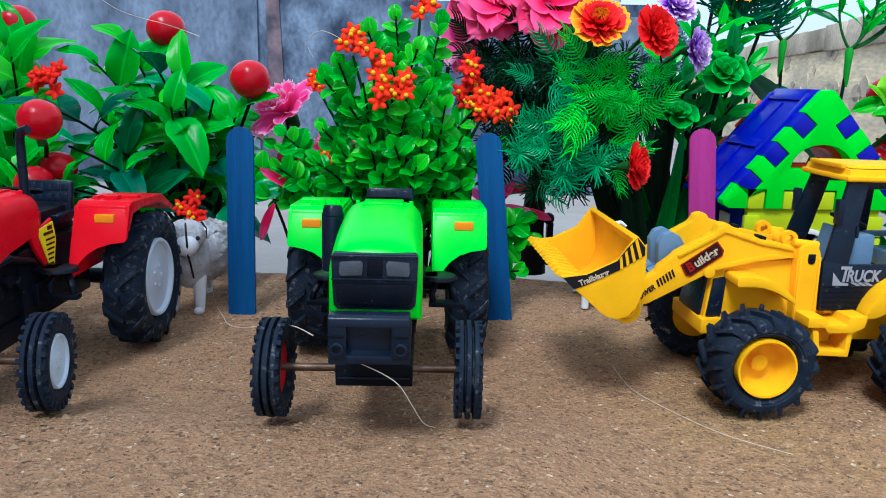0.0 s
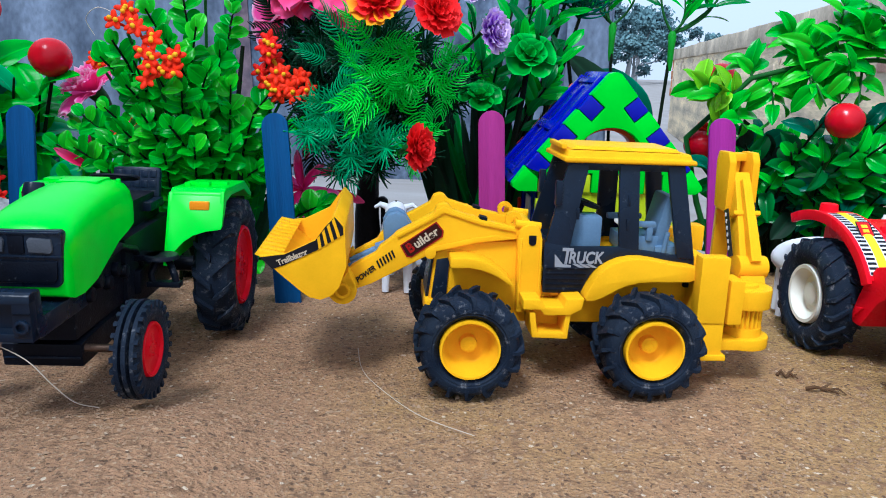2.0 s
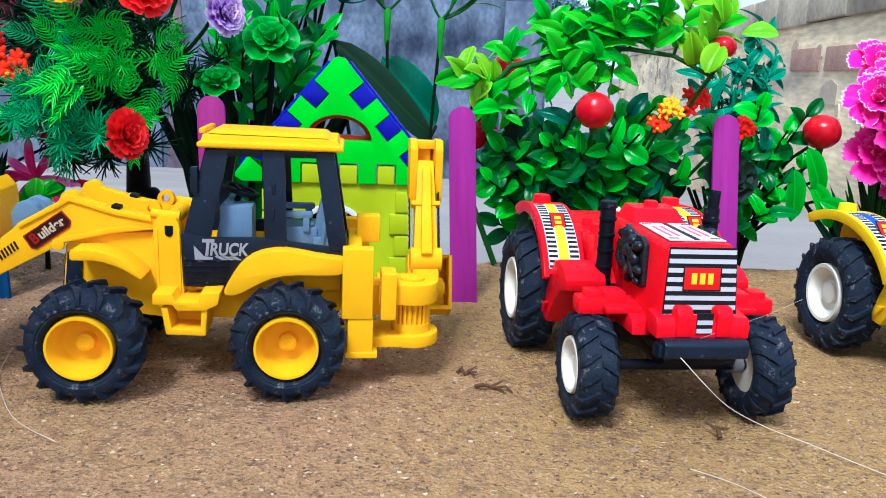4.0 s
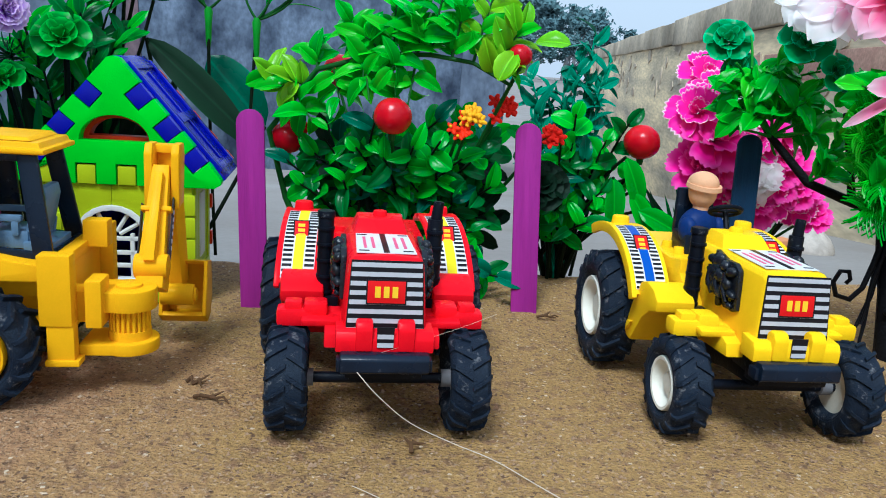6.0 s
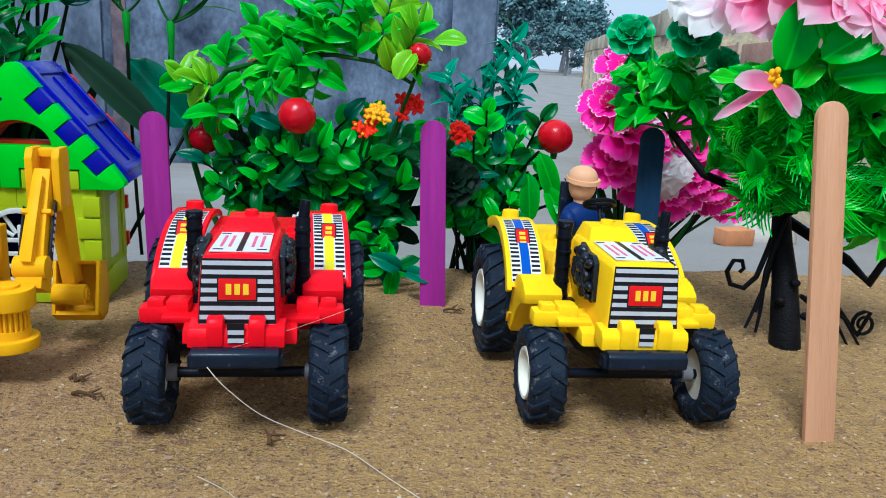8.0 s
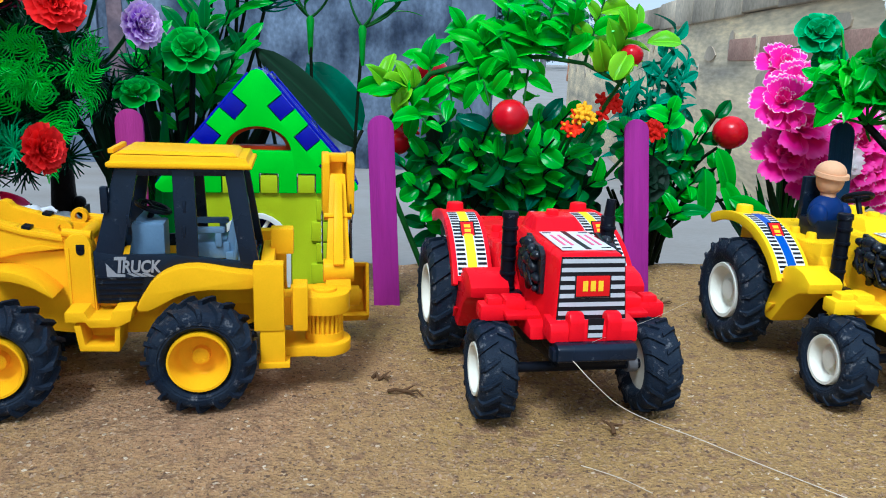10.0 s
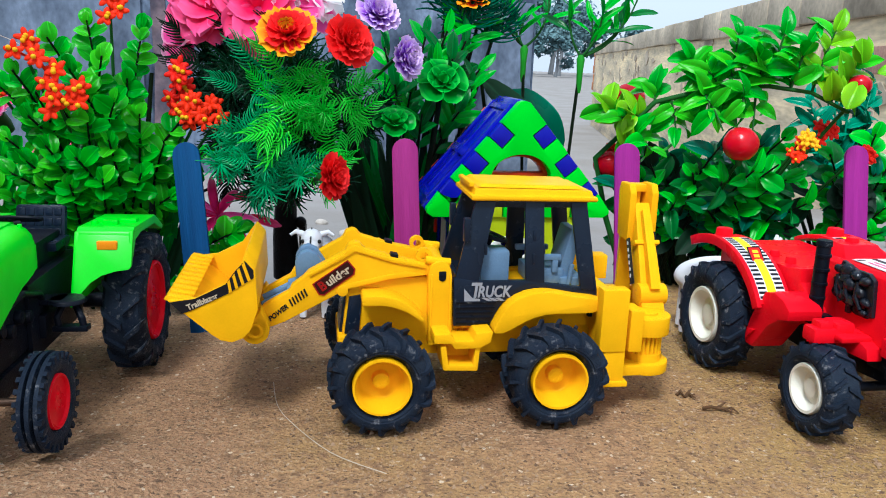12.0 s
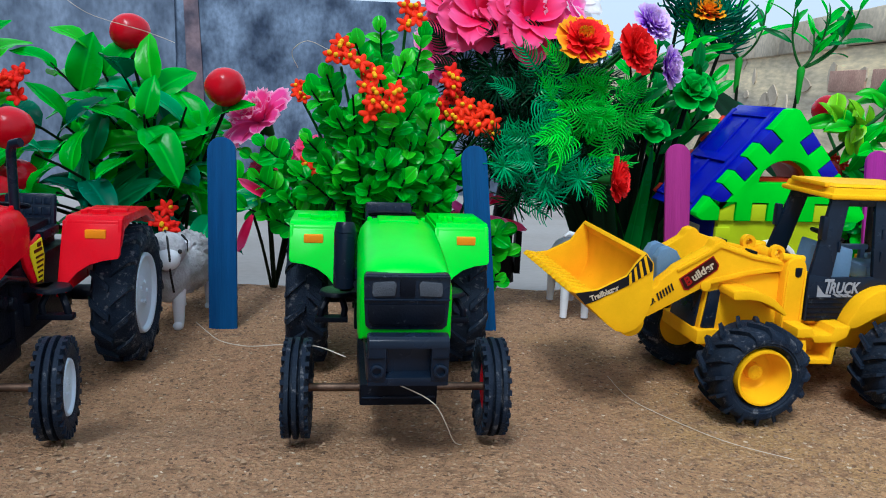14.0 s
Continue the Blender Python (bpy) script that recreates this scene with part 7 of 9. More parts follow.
def plant(name, x, y, label, group="artificial plants"):
    return thing(name, mm(x, y, -2), label, "artificial plant", group=group)


def rel(x, y, pts):
    return [Vector((a - x, b - y, c + 2)) for a, b, c in pts]


def berry_plant():
    x, y = -100, 392
    rnd = random.Random(11)
    root = plant("berry_plant", x, y, "artificial berry plant with broad glossy leaves and red berries")
    big = [leaf_mesh("broad_leaf", 25, 17, mt, "oval", 0.36, c, wave=0.8) for mt, c in ((LEAF_BRIGHT, 0.35), (LEAF_SPRING, 0.6), (LEAF_BRIGHT, 0.45), (LEAF_BRIGHT, 0.6))]
    teal = [leaf_mesh("broad_leaf", 28, 16, LEAF_TEAL, "oval", 0.3, 0.4), leaf_mesh("broad_leaf", 26, 15, LEAF_JADE, "oval", 0.3, 0.5), big[3]]
    tips = rel(x, y, [(-149, 390, 104), (-133, 390, 113), (-118, 380, 106), (-98, 370, 99), (-95, 345, 85), (-82, 360, 88), (-120, 370, 86), (-133, 360, 79), (-132, 330, 69), (-129, 360, 67), (-113, 375, 69), (-96, 385, 69), (-74, 365, 81), (-129, 340, 53), (-117, 350, 48), (-98, 390, 51), (-82, 370, 66), (-148, 350, 83), (-64, 350, 47), (-142, 340, 51), (-115, 395, 39), (-90, 390, 40)])
    for i, t in enumerate(tips):
        foot = (rnd.uniform(-9, 9), rnd.uniform(-6, 6), 0)
        k = 7 if t.z > 60 else 5
        sprig(root, rnd, foot, t - Vector((0, 0, 6)), teal if (i % 3 == 2 or t.z < 72) else big, k, STEMD, 1.0, start=0.45, spread=1.0, lift=0.2, size=(0.75, 1.1), toward=(0.05, -0.5, 1.1))
    for p, r in zip(rel(x, y, [(-115, 395, 113), (-66, 361, 91), (-149, 352, 51), (-152, 338, 46)]), (9.0, 8.6, 8.0, 8.0)):
        berry(root, rnd, p, r)
        bm = B()
        tube(bm, [p - Vector((0, 0, 9)), Vector((p.x * 0.5, p.y * 0.5 + 5, p.z * 0.6)), (0, 0, 8)], 0.8, 1.0, seg=6, steps=6)
        part("stem", bm, STEMD, root)
    p = Vector(rel(x, y, [(-89, 350, 36)])[0])
    floret_cluster(root, rnd, p, 6, REDF, GOLDF, 7)
    bm = B()
    tube(bm, [(0, 0, -2), (2, 1, 26), (4, -2, 52)], 3.2, 2.0, seg=10, steps=6)
    part("main_stem", bm, STEMD, root)
    # the neighbouring plant, farther along the row
    x, y = -178, 385
    root = plant("berry_plant", x, y, "artificial berry plant at the row's end with red berries")
    for t in rel(x, y, [(-170, 360, 104), (-176, 375, 110), (-158, 330, 63), (-164, 350, 81), (-184, 370, 95), (-170, 345, 50), (-190, 350, 70), (-200, 370, 90), (-175, 340, 35), (-205, 380, 60), (-160, 350, 40)]):
        sprig(root, rnd, (rnd.uniform(-6, 6), rnd.uniform(-5, 5), 0), t - Vector((0, 0, 6)), big, 5, STEMD, 1.0, start=0.5, spread=1.0, lift=0.3, toward=(0.1, -0.75, 0.7))
    for p, r in zip(rel(x, y, [(-181, 385, 113), (-128, 303, 75)]), (9.2, 7.8)):
        berry(root, rnd, p, r)
        bm = B()
        tube(bm, [p - Vector((0, 0, r)), Vector((p.x * 0.5, p.y * 0.4 + 5, p.z * 0.9)), (0, 0, 20)], 0.8, 1.0, seg=6, steps=6)
        part("stem", bm, STEMD, root)
    floret_cluster(root, rnd, rel(x, y, [(-148, 350, 89)])[0], 6.5, REDF, ORANGEF, 8)


def round_leaf_shrub():
    x, y = 2, 350
    rnd = random.Random(5)
    root = plant("flowering_shrub", x, y, "artificial shrub with small round leaves and orange flower clusters")
    small = [leaf_mesh("round_leaf", 7.6, 6.8, mt, "round", 0.34, c, n=7) for mt, c in ((LEAF_BRIGHT, 0.1), (LEAF_SPRING, 0.25), (LEAF_SPRING, 0.3), (LEAF_BRIGHT, 0.15))]
    tips = [(-26, 320, 92), (-20, 318, 98), (-10, 325, 110), (-1, 340, 117), (9, 325, 104), (16, 330, 96), (6, 315, 81), (-2, 312, 86), (-16, 318, 82), (-28, 325, 73), (-20, 322, 65), (-8, 312, 72), (2, 312, 68), (12, 318, 74), (20, 330, 83), (27, 335, 71), (21, 325, 61), (10, 315, 60), (-3, 318, 57), (-15, 325, 56), (-33, 335, 59)]
    more = [(36, 350, 85), (-51, 345, 55), (-58, 350, 42), (45, 345, 72), (28, 340, 50), (54, 345, 35), (52, 335, 16), (57, 345, 26), (-1, 320, 99), (17, 350, 116), (-50, 350, 69), (-68, 360, 55), (-58, 360, 63), (14, 322, 89), (-10, 312, 91), (32, 345, 62)]
    for t in rel(x, y, tips + more):
        foot = (rnd.uniform(-12, 12), rnd.uniform(-4, 10), 0)
        sprig(root, rnd, foot, t, small, 11, STEMD, 0.8, start=0.4, spread=1.0, lift=0.25, size=(0.75, 1.2), pairs=True, toward=(0.05, -0.8, 0.6))
    strap = [leaf_mesh("strap_leaf", 46, 7, LEAF_DEEP, "blade", 0.3, 0.05), leaf_mesh("strap_leaf", 40, 6, LEAF_DARK, "blade", 0.3, 0.15)]
    for k in range(20):
        a = rnd.uniform(-1.0, 1.0)
        place("leaf", rnd.choice(strap), root, leaf_at((rnd.uniform(-22, 22), rnd.uniform(-16, 8), rnd.uniform(6, 18)), (a * 0.5, rnd.uniform(-0.3, 0.2), 1), (a, -1, 0.2)))
    heads = [(-15, 318, 104), (-7, 312, 99), (-2, 310, 89), (6, 312, 90), (-30, 330, 90), (9, 335, 121), (-25, 345, 64)]
    for i, p in enumerate(rel(x, y, heads)):
        floret_cluster(root, rnd, p, 6.0 if i != 4 else 4.4, ORANGEF, GOLDF, 4)
        bm = B()
        tube(bm, [p + Vector((0, 2, -3)), (p.x * 0.6, p.y * 0.6 + 4, p.z * 0.7), (0, 0, 10)], 0.6, 0.9, seg=6, steps=6)
        part("stem", bm, STEMG, root)
    for p in rel(x, y, [(29, 355, 98), (27, 357, 89), (33, 350, 82), (43, 350, 81), (38, 350, 86)]):
        floret_cluster(root, rnd, p, 6.2, REDF if p.z > 90 else ORANGEF, GOLDF, 5)
        bm = B()
        tube(bm, [p + Vector((0, 2, -3)), (p.x * 0.6, p.y * 0.6 + 4, p.z * 0.7), (0, 0, 10)], 0.6, 0.9, seg=6, steps=6)
        part("stem", bm, STEMG, root)
    bm = B()
    tube(bm, [(0, 0, -2), (3, -2, 40), (8, -8, 80)], 2.0, 1.0, seg=8, steps=8)
    tube(bm, [(0, 0, -2), (-14, -6, 34), (-24, -10, 44), (-16, -20, 62)], 1.6, 0.9, seg=8)
    tube(bm, [(-4, 4, -2), (16, 4, 30), (16, -4, 78), (18, -2, 100)], 1.4, 0.8, seg=8)
    part("main_stem", bm, STEMD, root)
    # pink blossoms behind it
    x, y = -48, 376
    root = plant("pink_flower_stem", x, y, "artificial pink fringed flowers on dark stems")
    for p, R, f, mt in zip(rel(x, y, [(-53, 372, 77), (-50, 372, 54), (-36, 374, 56), (-29, 372, 63)]), (16, 10, 10, 9), ((-0.5, -0.5, 0.8), (-0.6, -0.5, 0.7), (0.2, -0.7, 0.7), (0.4, -0.6, 0.7)), (PINKF, ROSEF, PINKF, ROSEF)):
        bloom(root, rnd, p, f, R, mt, 3, 9, "peony", "flower", "pink flower head with pale toothed petals")
        bm = B()
        tube(bm, [p, (p.x * 0.5, p.y * 0.5, p.z * 0.6), (0, 0, 0)], 0.8, 1.0, seg=6, steps=6)
        part("stem", bm, STEMD, root)
    for p, f in zip(rel(x, y, [(-46, 350, 46), (-52, 344, 40), (46, 372, 44), (52, 372, 36), (40, 374, 50)]), ((-0.4, -0.6, 0.4), (-0.3, -0.5, -0.8), (0.7, -0.6, 0.2), (0.8, -0.5, -0.1), (0.2, -0.8, 0.5))):
        bm = B()
        petal_into(bm, Matrix(), 16, 5, -0.3, 0.4, 0.4, n=8, cols=7, shape="long")
        part("petal", bm, ROSEF, root, "long rose-pink petal", at=leaf_at(p, f, (0, -1, 0.3)), smooth=75)
        bm = B()
        tube(bm, [p, (p.x * 0.6, p.y * 0.6, p.z * 0.7), (p.x * 0.3, 0, 2)], 0.6, 0.8, seg=6, steps=6)
        part("stem", bm, STEMD, root)


def star_flower():
    """A large pink flower with long ribbon petals behind the second stick."""
    x, y = 41, 365
    rnd = random.Random(17)
    root = plant("pink_star_flower", x, y, "artificial hot pink flower with long ribbon petals")
    for k in range(8):
        a = k * 0.785 + rnd.uniform(-0.2, 0.2)
        bm = B()
        petal_into(bm, Matrix(), rnd.uniform(13, 18), 5.0, -0.35, 0.5, 0.3, n=8, cols=7, phase=k, shape="long")
        part("petal", bm, PINKF if k % 3 == 0 else ROSEP, root, "long hot pink petal", at=leaf_at((0, -3, 40), (math.cos(a), -0.4, math.sin(a)), (0, -1, 0.3)), smooth=75)
    bm = B()
    tube(bm, [(0, -2, 39), (1, 0, 20), (0, 0, 0)], 0.9, 1.1, seg=7, steps=6)
    part("stem", bm, STEMD, root)


def fern_bush():
    x, y = 64, 415
    rnd = random.Random(21)
    root = plant("fern_bush", x, y, "artificial fern bush with fine needles on a black trunk")
    bm = B()
    tube(bm, [(0, 0, -2), (-1, 0, 20), (0, -2, 44), (2, -10, 66), (4, -26, 96)], 7.2, 3.0, seg=12)
    box(bm, (8, 0, 14), (3, 8, 22))
    ball(bm, (7, -2, 27), 3)
    part("trunk", bm, BARK, root, "black moulded trunk")
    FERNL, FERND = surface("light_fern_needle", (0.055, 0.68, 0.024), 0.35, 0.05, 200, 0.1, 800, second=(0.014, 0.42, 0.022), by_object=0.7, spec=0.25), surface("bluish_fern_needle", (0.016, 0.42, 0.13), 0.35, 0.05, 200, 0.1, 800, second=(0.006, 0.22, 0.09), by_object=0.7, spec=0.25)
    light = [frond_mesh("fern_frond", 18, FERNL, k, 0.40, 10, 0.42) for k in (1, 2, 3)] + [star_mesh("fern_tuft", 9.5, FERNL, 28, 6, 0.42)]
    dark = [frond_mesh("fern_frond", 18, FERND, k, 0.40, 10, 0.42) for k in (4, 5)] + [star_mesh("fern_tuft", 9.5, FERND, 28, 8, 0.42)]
    pine = [star_mesh("fern_tuft", 12, green("pine_green_and_gap_shade", (0.012, 0.085, 0.03), (0.004, 0.03, 0.018)), 26, 6, 0.48), frond_mesh("fern_frond", 16, LEAF_DARK, 7, pairs=9)]
    front = [(58, 335, 93), (75, 330, 99), (85, 330, 96), (70, 325, 89), (86, 330, 85), (78, 325, 81), (67, 330, 78), (58, 330, 72), (53, 330, 65), (65, 325, 67), (78, 330, 63), (57, 335, 56), (70, 328, 57), (83, 332, 72), (94, 340, 93), (96, 340, 81), (103, 350, 88), (67, 335, 99), (87, 332, 63)]
    for i, c in enumerate(rel(x, y, front)):
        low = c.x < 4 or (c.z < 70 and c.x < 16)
        for k in range(3):
            a = 2.1 * k + rnd.uniform(0, 1.6)
            o = Vector((3.5 * math.cos(a), rnd.uniform(0, 8), 3.5 * math.sin(a)))
            f = Vector((0.7 * math.cos(a) * (k > 0) + rnd.uniform(-0.45, 0.45), -1, 0.7 * math.sin(a) * (k > 0) + rnd.uniform(-0.1, 0.5)))
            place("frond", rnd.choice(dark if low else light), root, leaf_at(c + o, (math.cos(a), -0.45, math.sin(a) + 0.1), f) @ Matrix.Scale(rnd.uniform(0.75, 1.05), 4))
        # dark backing tufts: the shade in the gaps is put into their colour
        for k in range(3):
            a = 2.1 * k + rnd.uniform(0, 2)
            place("frond", pine[0], root, leaf_at(c + Vector((9 * math.cos(a), rnd.uniform(16, 26), 9 * math.sin(a))), (math.cos(a), -0.35, math.sin(a)), (rnd.uniform(-0.6, 0.6), -1, rnd.uniform(-0.2, 0.5))))
        bm = B()
        tube(bm, [c + Vector((0, 5, 0)), Vector((c.x * 0.6, c.y * 0.5, c.z + 4)), (2, -6, min(80, c.z * 0.8))], 0.8, 1.4, seg=6, steps=6)
        part("stem", bm, STEMD, root)
    rear = [(41, 370, 99), (50, 370, 105), (46, 370, 89), (39, 375, 87), (49, 365, 76), (36, 375, 105), (56, 360, 82), (33, 385, 96), (43, 385, 114), (58, 380, 114), (70, 370, 114), (53, 365, 97), (60, 360, 106), (80, 360, 110), (46, 375, 66)]
    for i, c in enumerate(rel(x, y, rear)):
        for k in range(3):
            a = 2.1 * k + rnd.uniform(0, 1)
            o = Vector((7 * math.cos(a), rnd.uniform(-4, 4), 7 * math.sin(a))) if k else Vector((0, -3, 0))
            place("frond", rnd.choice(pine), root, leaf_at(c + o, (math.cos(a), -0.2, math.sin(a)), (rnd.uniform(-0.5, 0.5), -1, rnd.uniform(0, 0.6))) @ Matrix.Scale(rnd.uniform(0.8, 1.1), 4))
        bm = B()
        tube(bm, [c, Vector((c.x * 0.6, c.y * 0.5, c.z * 0.9)), (2, -6, min(80, c.z * 0.7))], 0.9, 1.5, seg=6, steps=6)
        part("stem", bm, STEMD, root)
    def head(p, f, R, mt, label, layers=5, per=11, kind="carnation"):
        p = rel(x, y, [p])[0]
        bloom(root, rnd, p, f, R, mt, layers, per, kind, "flower", label)
        bm = B()
        q = p - Vector(f).normalized() * R * 0.5
        tube(bm, [q, Vector((q.x * 0.7, q.y * 0.6, q.z * 0.85)), (2, -8, min(80, q.z * 0.7))], 0.8, 1.2, seg=6, steps=6)
        part("stem", bm, STEMG, root)
    head((92, 322, 62), (0.85, -0.5, 0.1), 9.5, CARN, "scarlet carnation head facing sideways")
    head((77, 324.6, 113.6), (-0.05, -0.8, 0.65), 11.6, CARNO, "orange carnation petals with yellow edges", 2, 11)
    head((77, 324, 114), (-0.05, -0.8, 0.65), 9.8, CARN, "scarlet heart of the orange carnation", 4, 10)
    head((98, 330, 112), (0.55, -0.75, 0.3), 10.5, CARN, "scarlet carnation head")
    head((109, 345, 123), (0.35, -0.7, 0.6), 9.5, VIOLET, "violet carnation head")
    head((120, 354, 107), (0.75, -0.6, 0.1), 9.5, VIOLET, "violet carnation head")
    for p, R, f, mt in (((30, 385, 112), 15, (-0.7, -0.6, 0.2), PINKF), ((44, 372, 124), 16, (-0.2, -0.9, 0.3), ROSEF), ((60, 362, 124), 16, (0.2, -0.9, 0.25), ROSEF), ((72, 372, 128), 15, (0.4, -0.8, 0.4), PINKF), ((52, 378, 132), 15, (0, -0.7, 0.7), ROSEF), ((80, 378, 132), 13, (0.5, -0.7, 0.5), PALEF), ((34, 384, 128), 14, (-0.4, -0.7, 0.5), ROSEF)):
        p = rel(x, y, [p])[0]
        bloom(root, rnd, p, f, R, mt, 2, 7, "lily", "flower", "large rose-pink silk lily")
        bm = B()
        tube(bm, [p, Vector((p.x * 0.5, p.y * 0.6, p.z * 0.8)), (2, -10, 70)], 0.9, 1.3, seg=6, steps=6)
        part("stem", bm, STEMD, root)


def blade_bush():
    x, y = 122, 392
    rnd = random.Random(31)
    root = plant("blade_bush", x, y, "artificial bush of dark strap leaves with green rosettes")
    blades = [leaf_mesh("strap_leaf", 92, 13, LEAF_DARK, "blade", 0.35, 0.10, n=9), leaf_mesh("strap_leaf", 80, 12, LEAF_DARK, "blade", 0.35, 0.22, n=9), leaf_mesh("strap_leaf", 74, 11, LEAF_DEEP, "blade", 0.3, 0.14, n=9)]
    for k in range(64):
        a = rnd.uniform(-1, 1)
        place("leaf", rnd.choice(blades), root, leaf_at((rnd.uniform(-9, 9), rnd.uniform(-10, 8), 0), (a * 0.62, rnd.uniform(-0.35, 0.25), 1), (a * 0.8, -1, 0.1)) @ Matrix.Scale(rnd.uniform(0.75, 1.12), 4))
    oval = [leaf_mesh("small_leaf", 15, 7, mt, "oval", 0.3, 0.2) for mt in (LEAF_BRIGHT, LEAF_DEEP)]
    for p, R, f in zip(rel(x, y, [(137, 365, 97), (117, 358, 80)]), (10.5, 8.5), ((0.1, -0.8, 0.55), (0.0, -0.6, 0.8))):
        bloom(root, rnd, p, f, R, ROSEG, 3, 5, "cabbage", "rosette", "green succulent rosette", sepal=False)
        bm = B()
        tube(bm, [p + Vector((0, 3, -2)), Vector((p.x * 0.8, p.y * 0.5, p.z * 0.6)), (0, 0, 0)], 1.2, 1.6, seg=7, steps=7)
        part("stem", bm, STEMD, root)
    for t in rel(x, y, [(124, 372, 93), (146, 375, 85), (152, 380, 95), (136, 380, 106), (149, 390, 116), (131, 395, 119), (117, 372, 96), (129, 366, 84), (142, 372, 108), (156, 388, 104), (140, 385, 120), (112, 380, 112)]):
        sprig(root, rnd, (rnd.uniform(-5, 5), 0, 10), t, oval, 7, STEMD, 0.9, start=0.62, spread=0.9, lift=0.4, toward=(0.1, -0.8, 0.6))
    teal = [tuft_mesh("fern_spray", 22, LEAF_TEAL, 13, 0.5, 9)]
    for c in rel(x, y, [(149, 395, 122), (162, 400, 116), (140, 400, 128), (156, 400, 128)]):
        for k in range(3):
            place("frond", teal[0], root, leaf_at(c, (rnd.uniform(-0.8, 0.8), -0.2, 0.8), (0, -1, 0.3)) @ Matrix.Scale(rnd.uniform(0.8, 1.1), 4))
        bm = B()
        tube(bm, [c, Vector((c.x * 0.7, c.y, c.z * 0.6)), (0, 0, 10)], 0.8, 1.2, seg=6, steps=6)
        part("stem", bm, STEMD, root)
    # two tall wire stems with leafy tips
    slim = [leaf_mesh("slim_leaf", 17, 4.6, mt, "oval", 0.3, 0.25) for mt in (LEAF_BRIGHT, LEAF_DEEP)]
    for x, y, foot, knot, tips in ((182, 419, (186, 412, 0), (181, 419, 110), ((180, 419, 128), (169, 419, 140), (192, 419, 139), (176, 416, 134))), (203, 403, (201, 402, 0), (206, 403, 106), ((210, 403, 128), (199, 403, 141), (226, 403, 131), (232, 403, 142), (214, 400, 138)))):
        root = plant("wire_flower_stem", x, y, "tall green wire flower stem with forked leafy top")
        f, k = rel(x, y, [foot, knot])
        bm = B()
        tube(bm, [f, (f + k) / 2 + Vector((-1.5, 0, 0)), k], 0.8, 0.8, seg=8, steps=8)
        part("main_stem", bm, STEMD, root)
        bm = B()
        lathe(bm, [(-12, 0.9), (-9, 1.3), (-2, 1.5), (4, 2.0), (6, 1.2)], Matrix.Translation(k) @ pose(0, 0, 0, 0, -90, 0), seg=14)
        part("stem_cup", bm, STEML, root, smooth=60)
        for t in rel(x, y, tips):
            sprig(root, rnd, k + Vector((0, 0, 5)), t, slim, 5, STEMG, 0.7, start=0.4, spread=0.8, lift=0.2, size=(0.7, 1.1), bow=(k.x * 0.3 + t.x * 0.7 + (4 if t.x > k.x else -4), t.y, k.z + (t.z - k.z) * 0.45))
    x, y = 152, 396
    root = plant("carnation_stem", x, y, "scarlet artificial carnation on a tall stem")
    bloom(root, rnd, (0, 0, 136), (0.05, -0.6, 0.8), 9.5, CARNO, 5, 10, "carnation", "flower", "orange-red carnation head")
    bm = B()
    tube(bm, [(0, 0, 132), (-6, 2, 70), (-4, 0, 0)], 0.8, 1.0, seg=7, steps=8)
    part("stem", bm, STEMD, root)
    sl = leaf_mesh("slim_leaf", 16, 5, LEAF_BRIGHT, "oval", 0.3, 0.25)
    for k in range(6):
        place("leaf", sl, root, leaf_at((-1, 0, 118 + 2 * k), (math.cos(k * 2.1), -0.3, 0.4), (0, -1, 0.5)))
    # two large dark leaves behind the toy house
    x, y = 176, 405
    root = plant("broad_leaf_stem", x, y, "large dark green artificial leaves behind the toy house")
    for a, b, W, mt in (((158, 402, 100), (206, 402, 58), 18, LEAF_DARK), ((206, 428, 62), (178, 428, 94), 26, LEAF_TEAL)):
        a, b = rel(x, y, [a, b])
        place("leaf", leaf_mesh("large_leaf", (b - a).length, W, mt, "oval", 0.25, 0.06, n=10), root, leaf_at(a, b - a, (0.2, -1, 0.45)))
        bm = B()
        tube(bm, [a, (a + Vector((0, 2, 0))) * 0.5, (0, 0, 0)], 0.9, 1.1, seg=6, steps=6)
        part("stem", bm, STEMD, root)


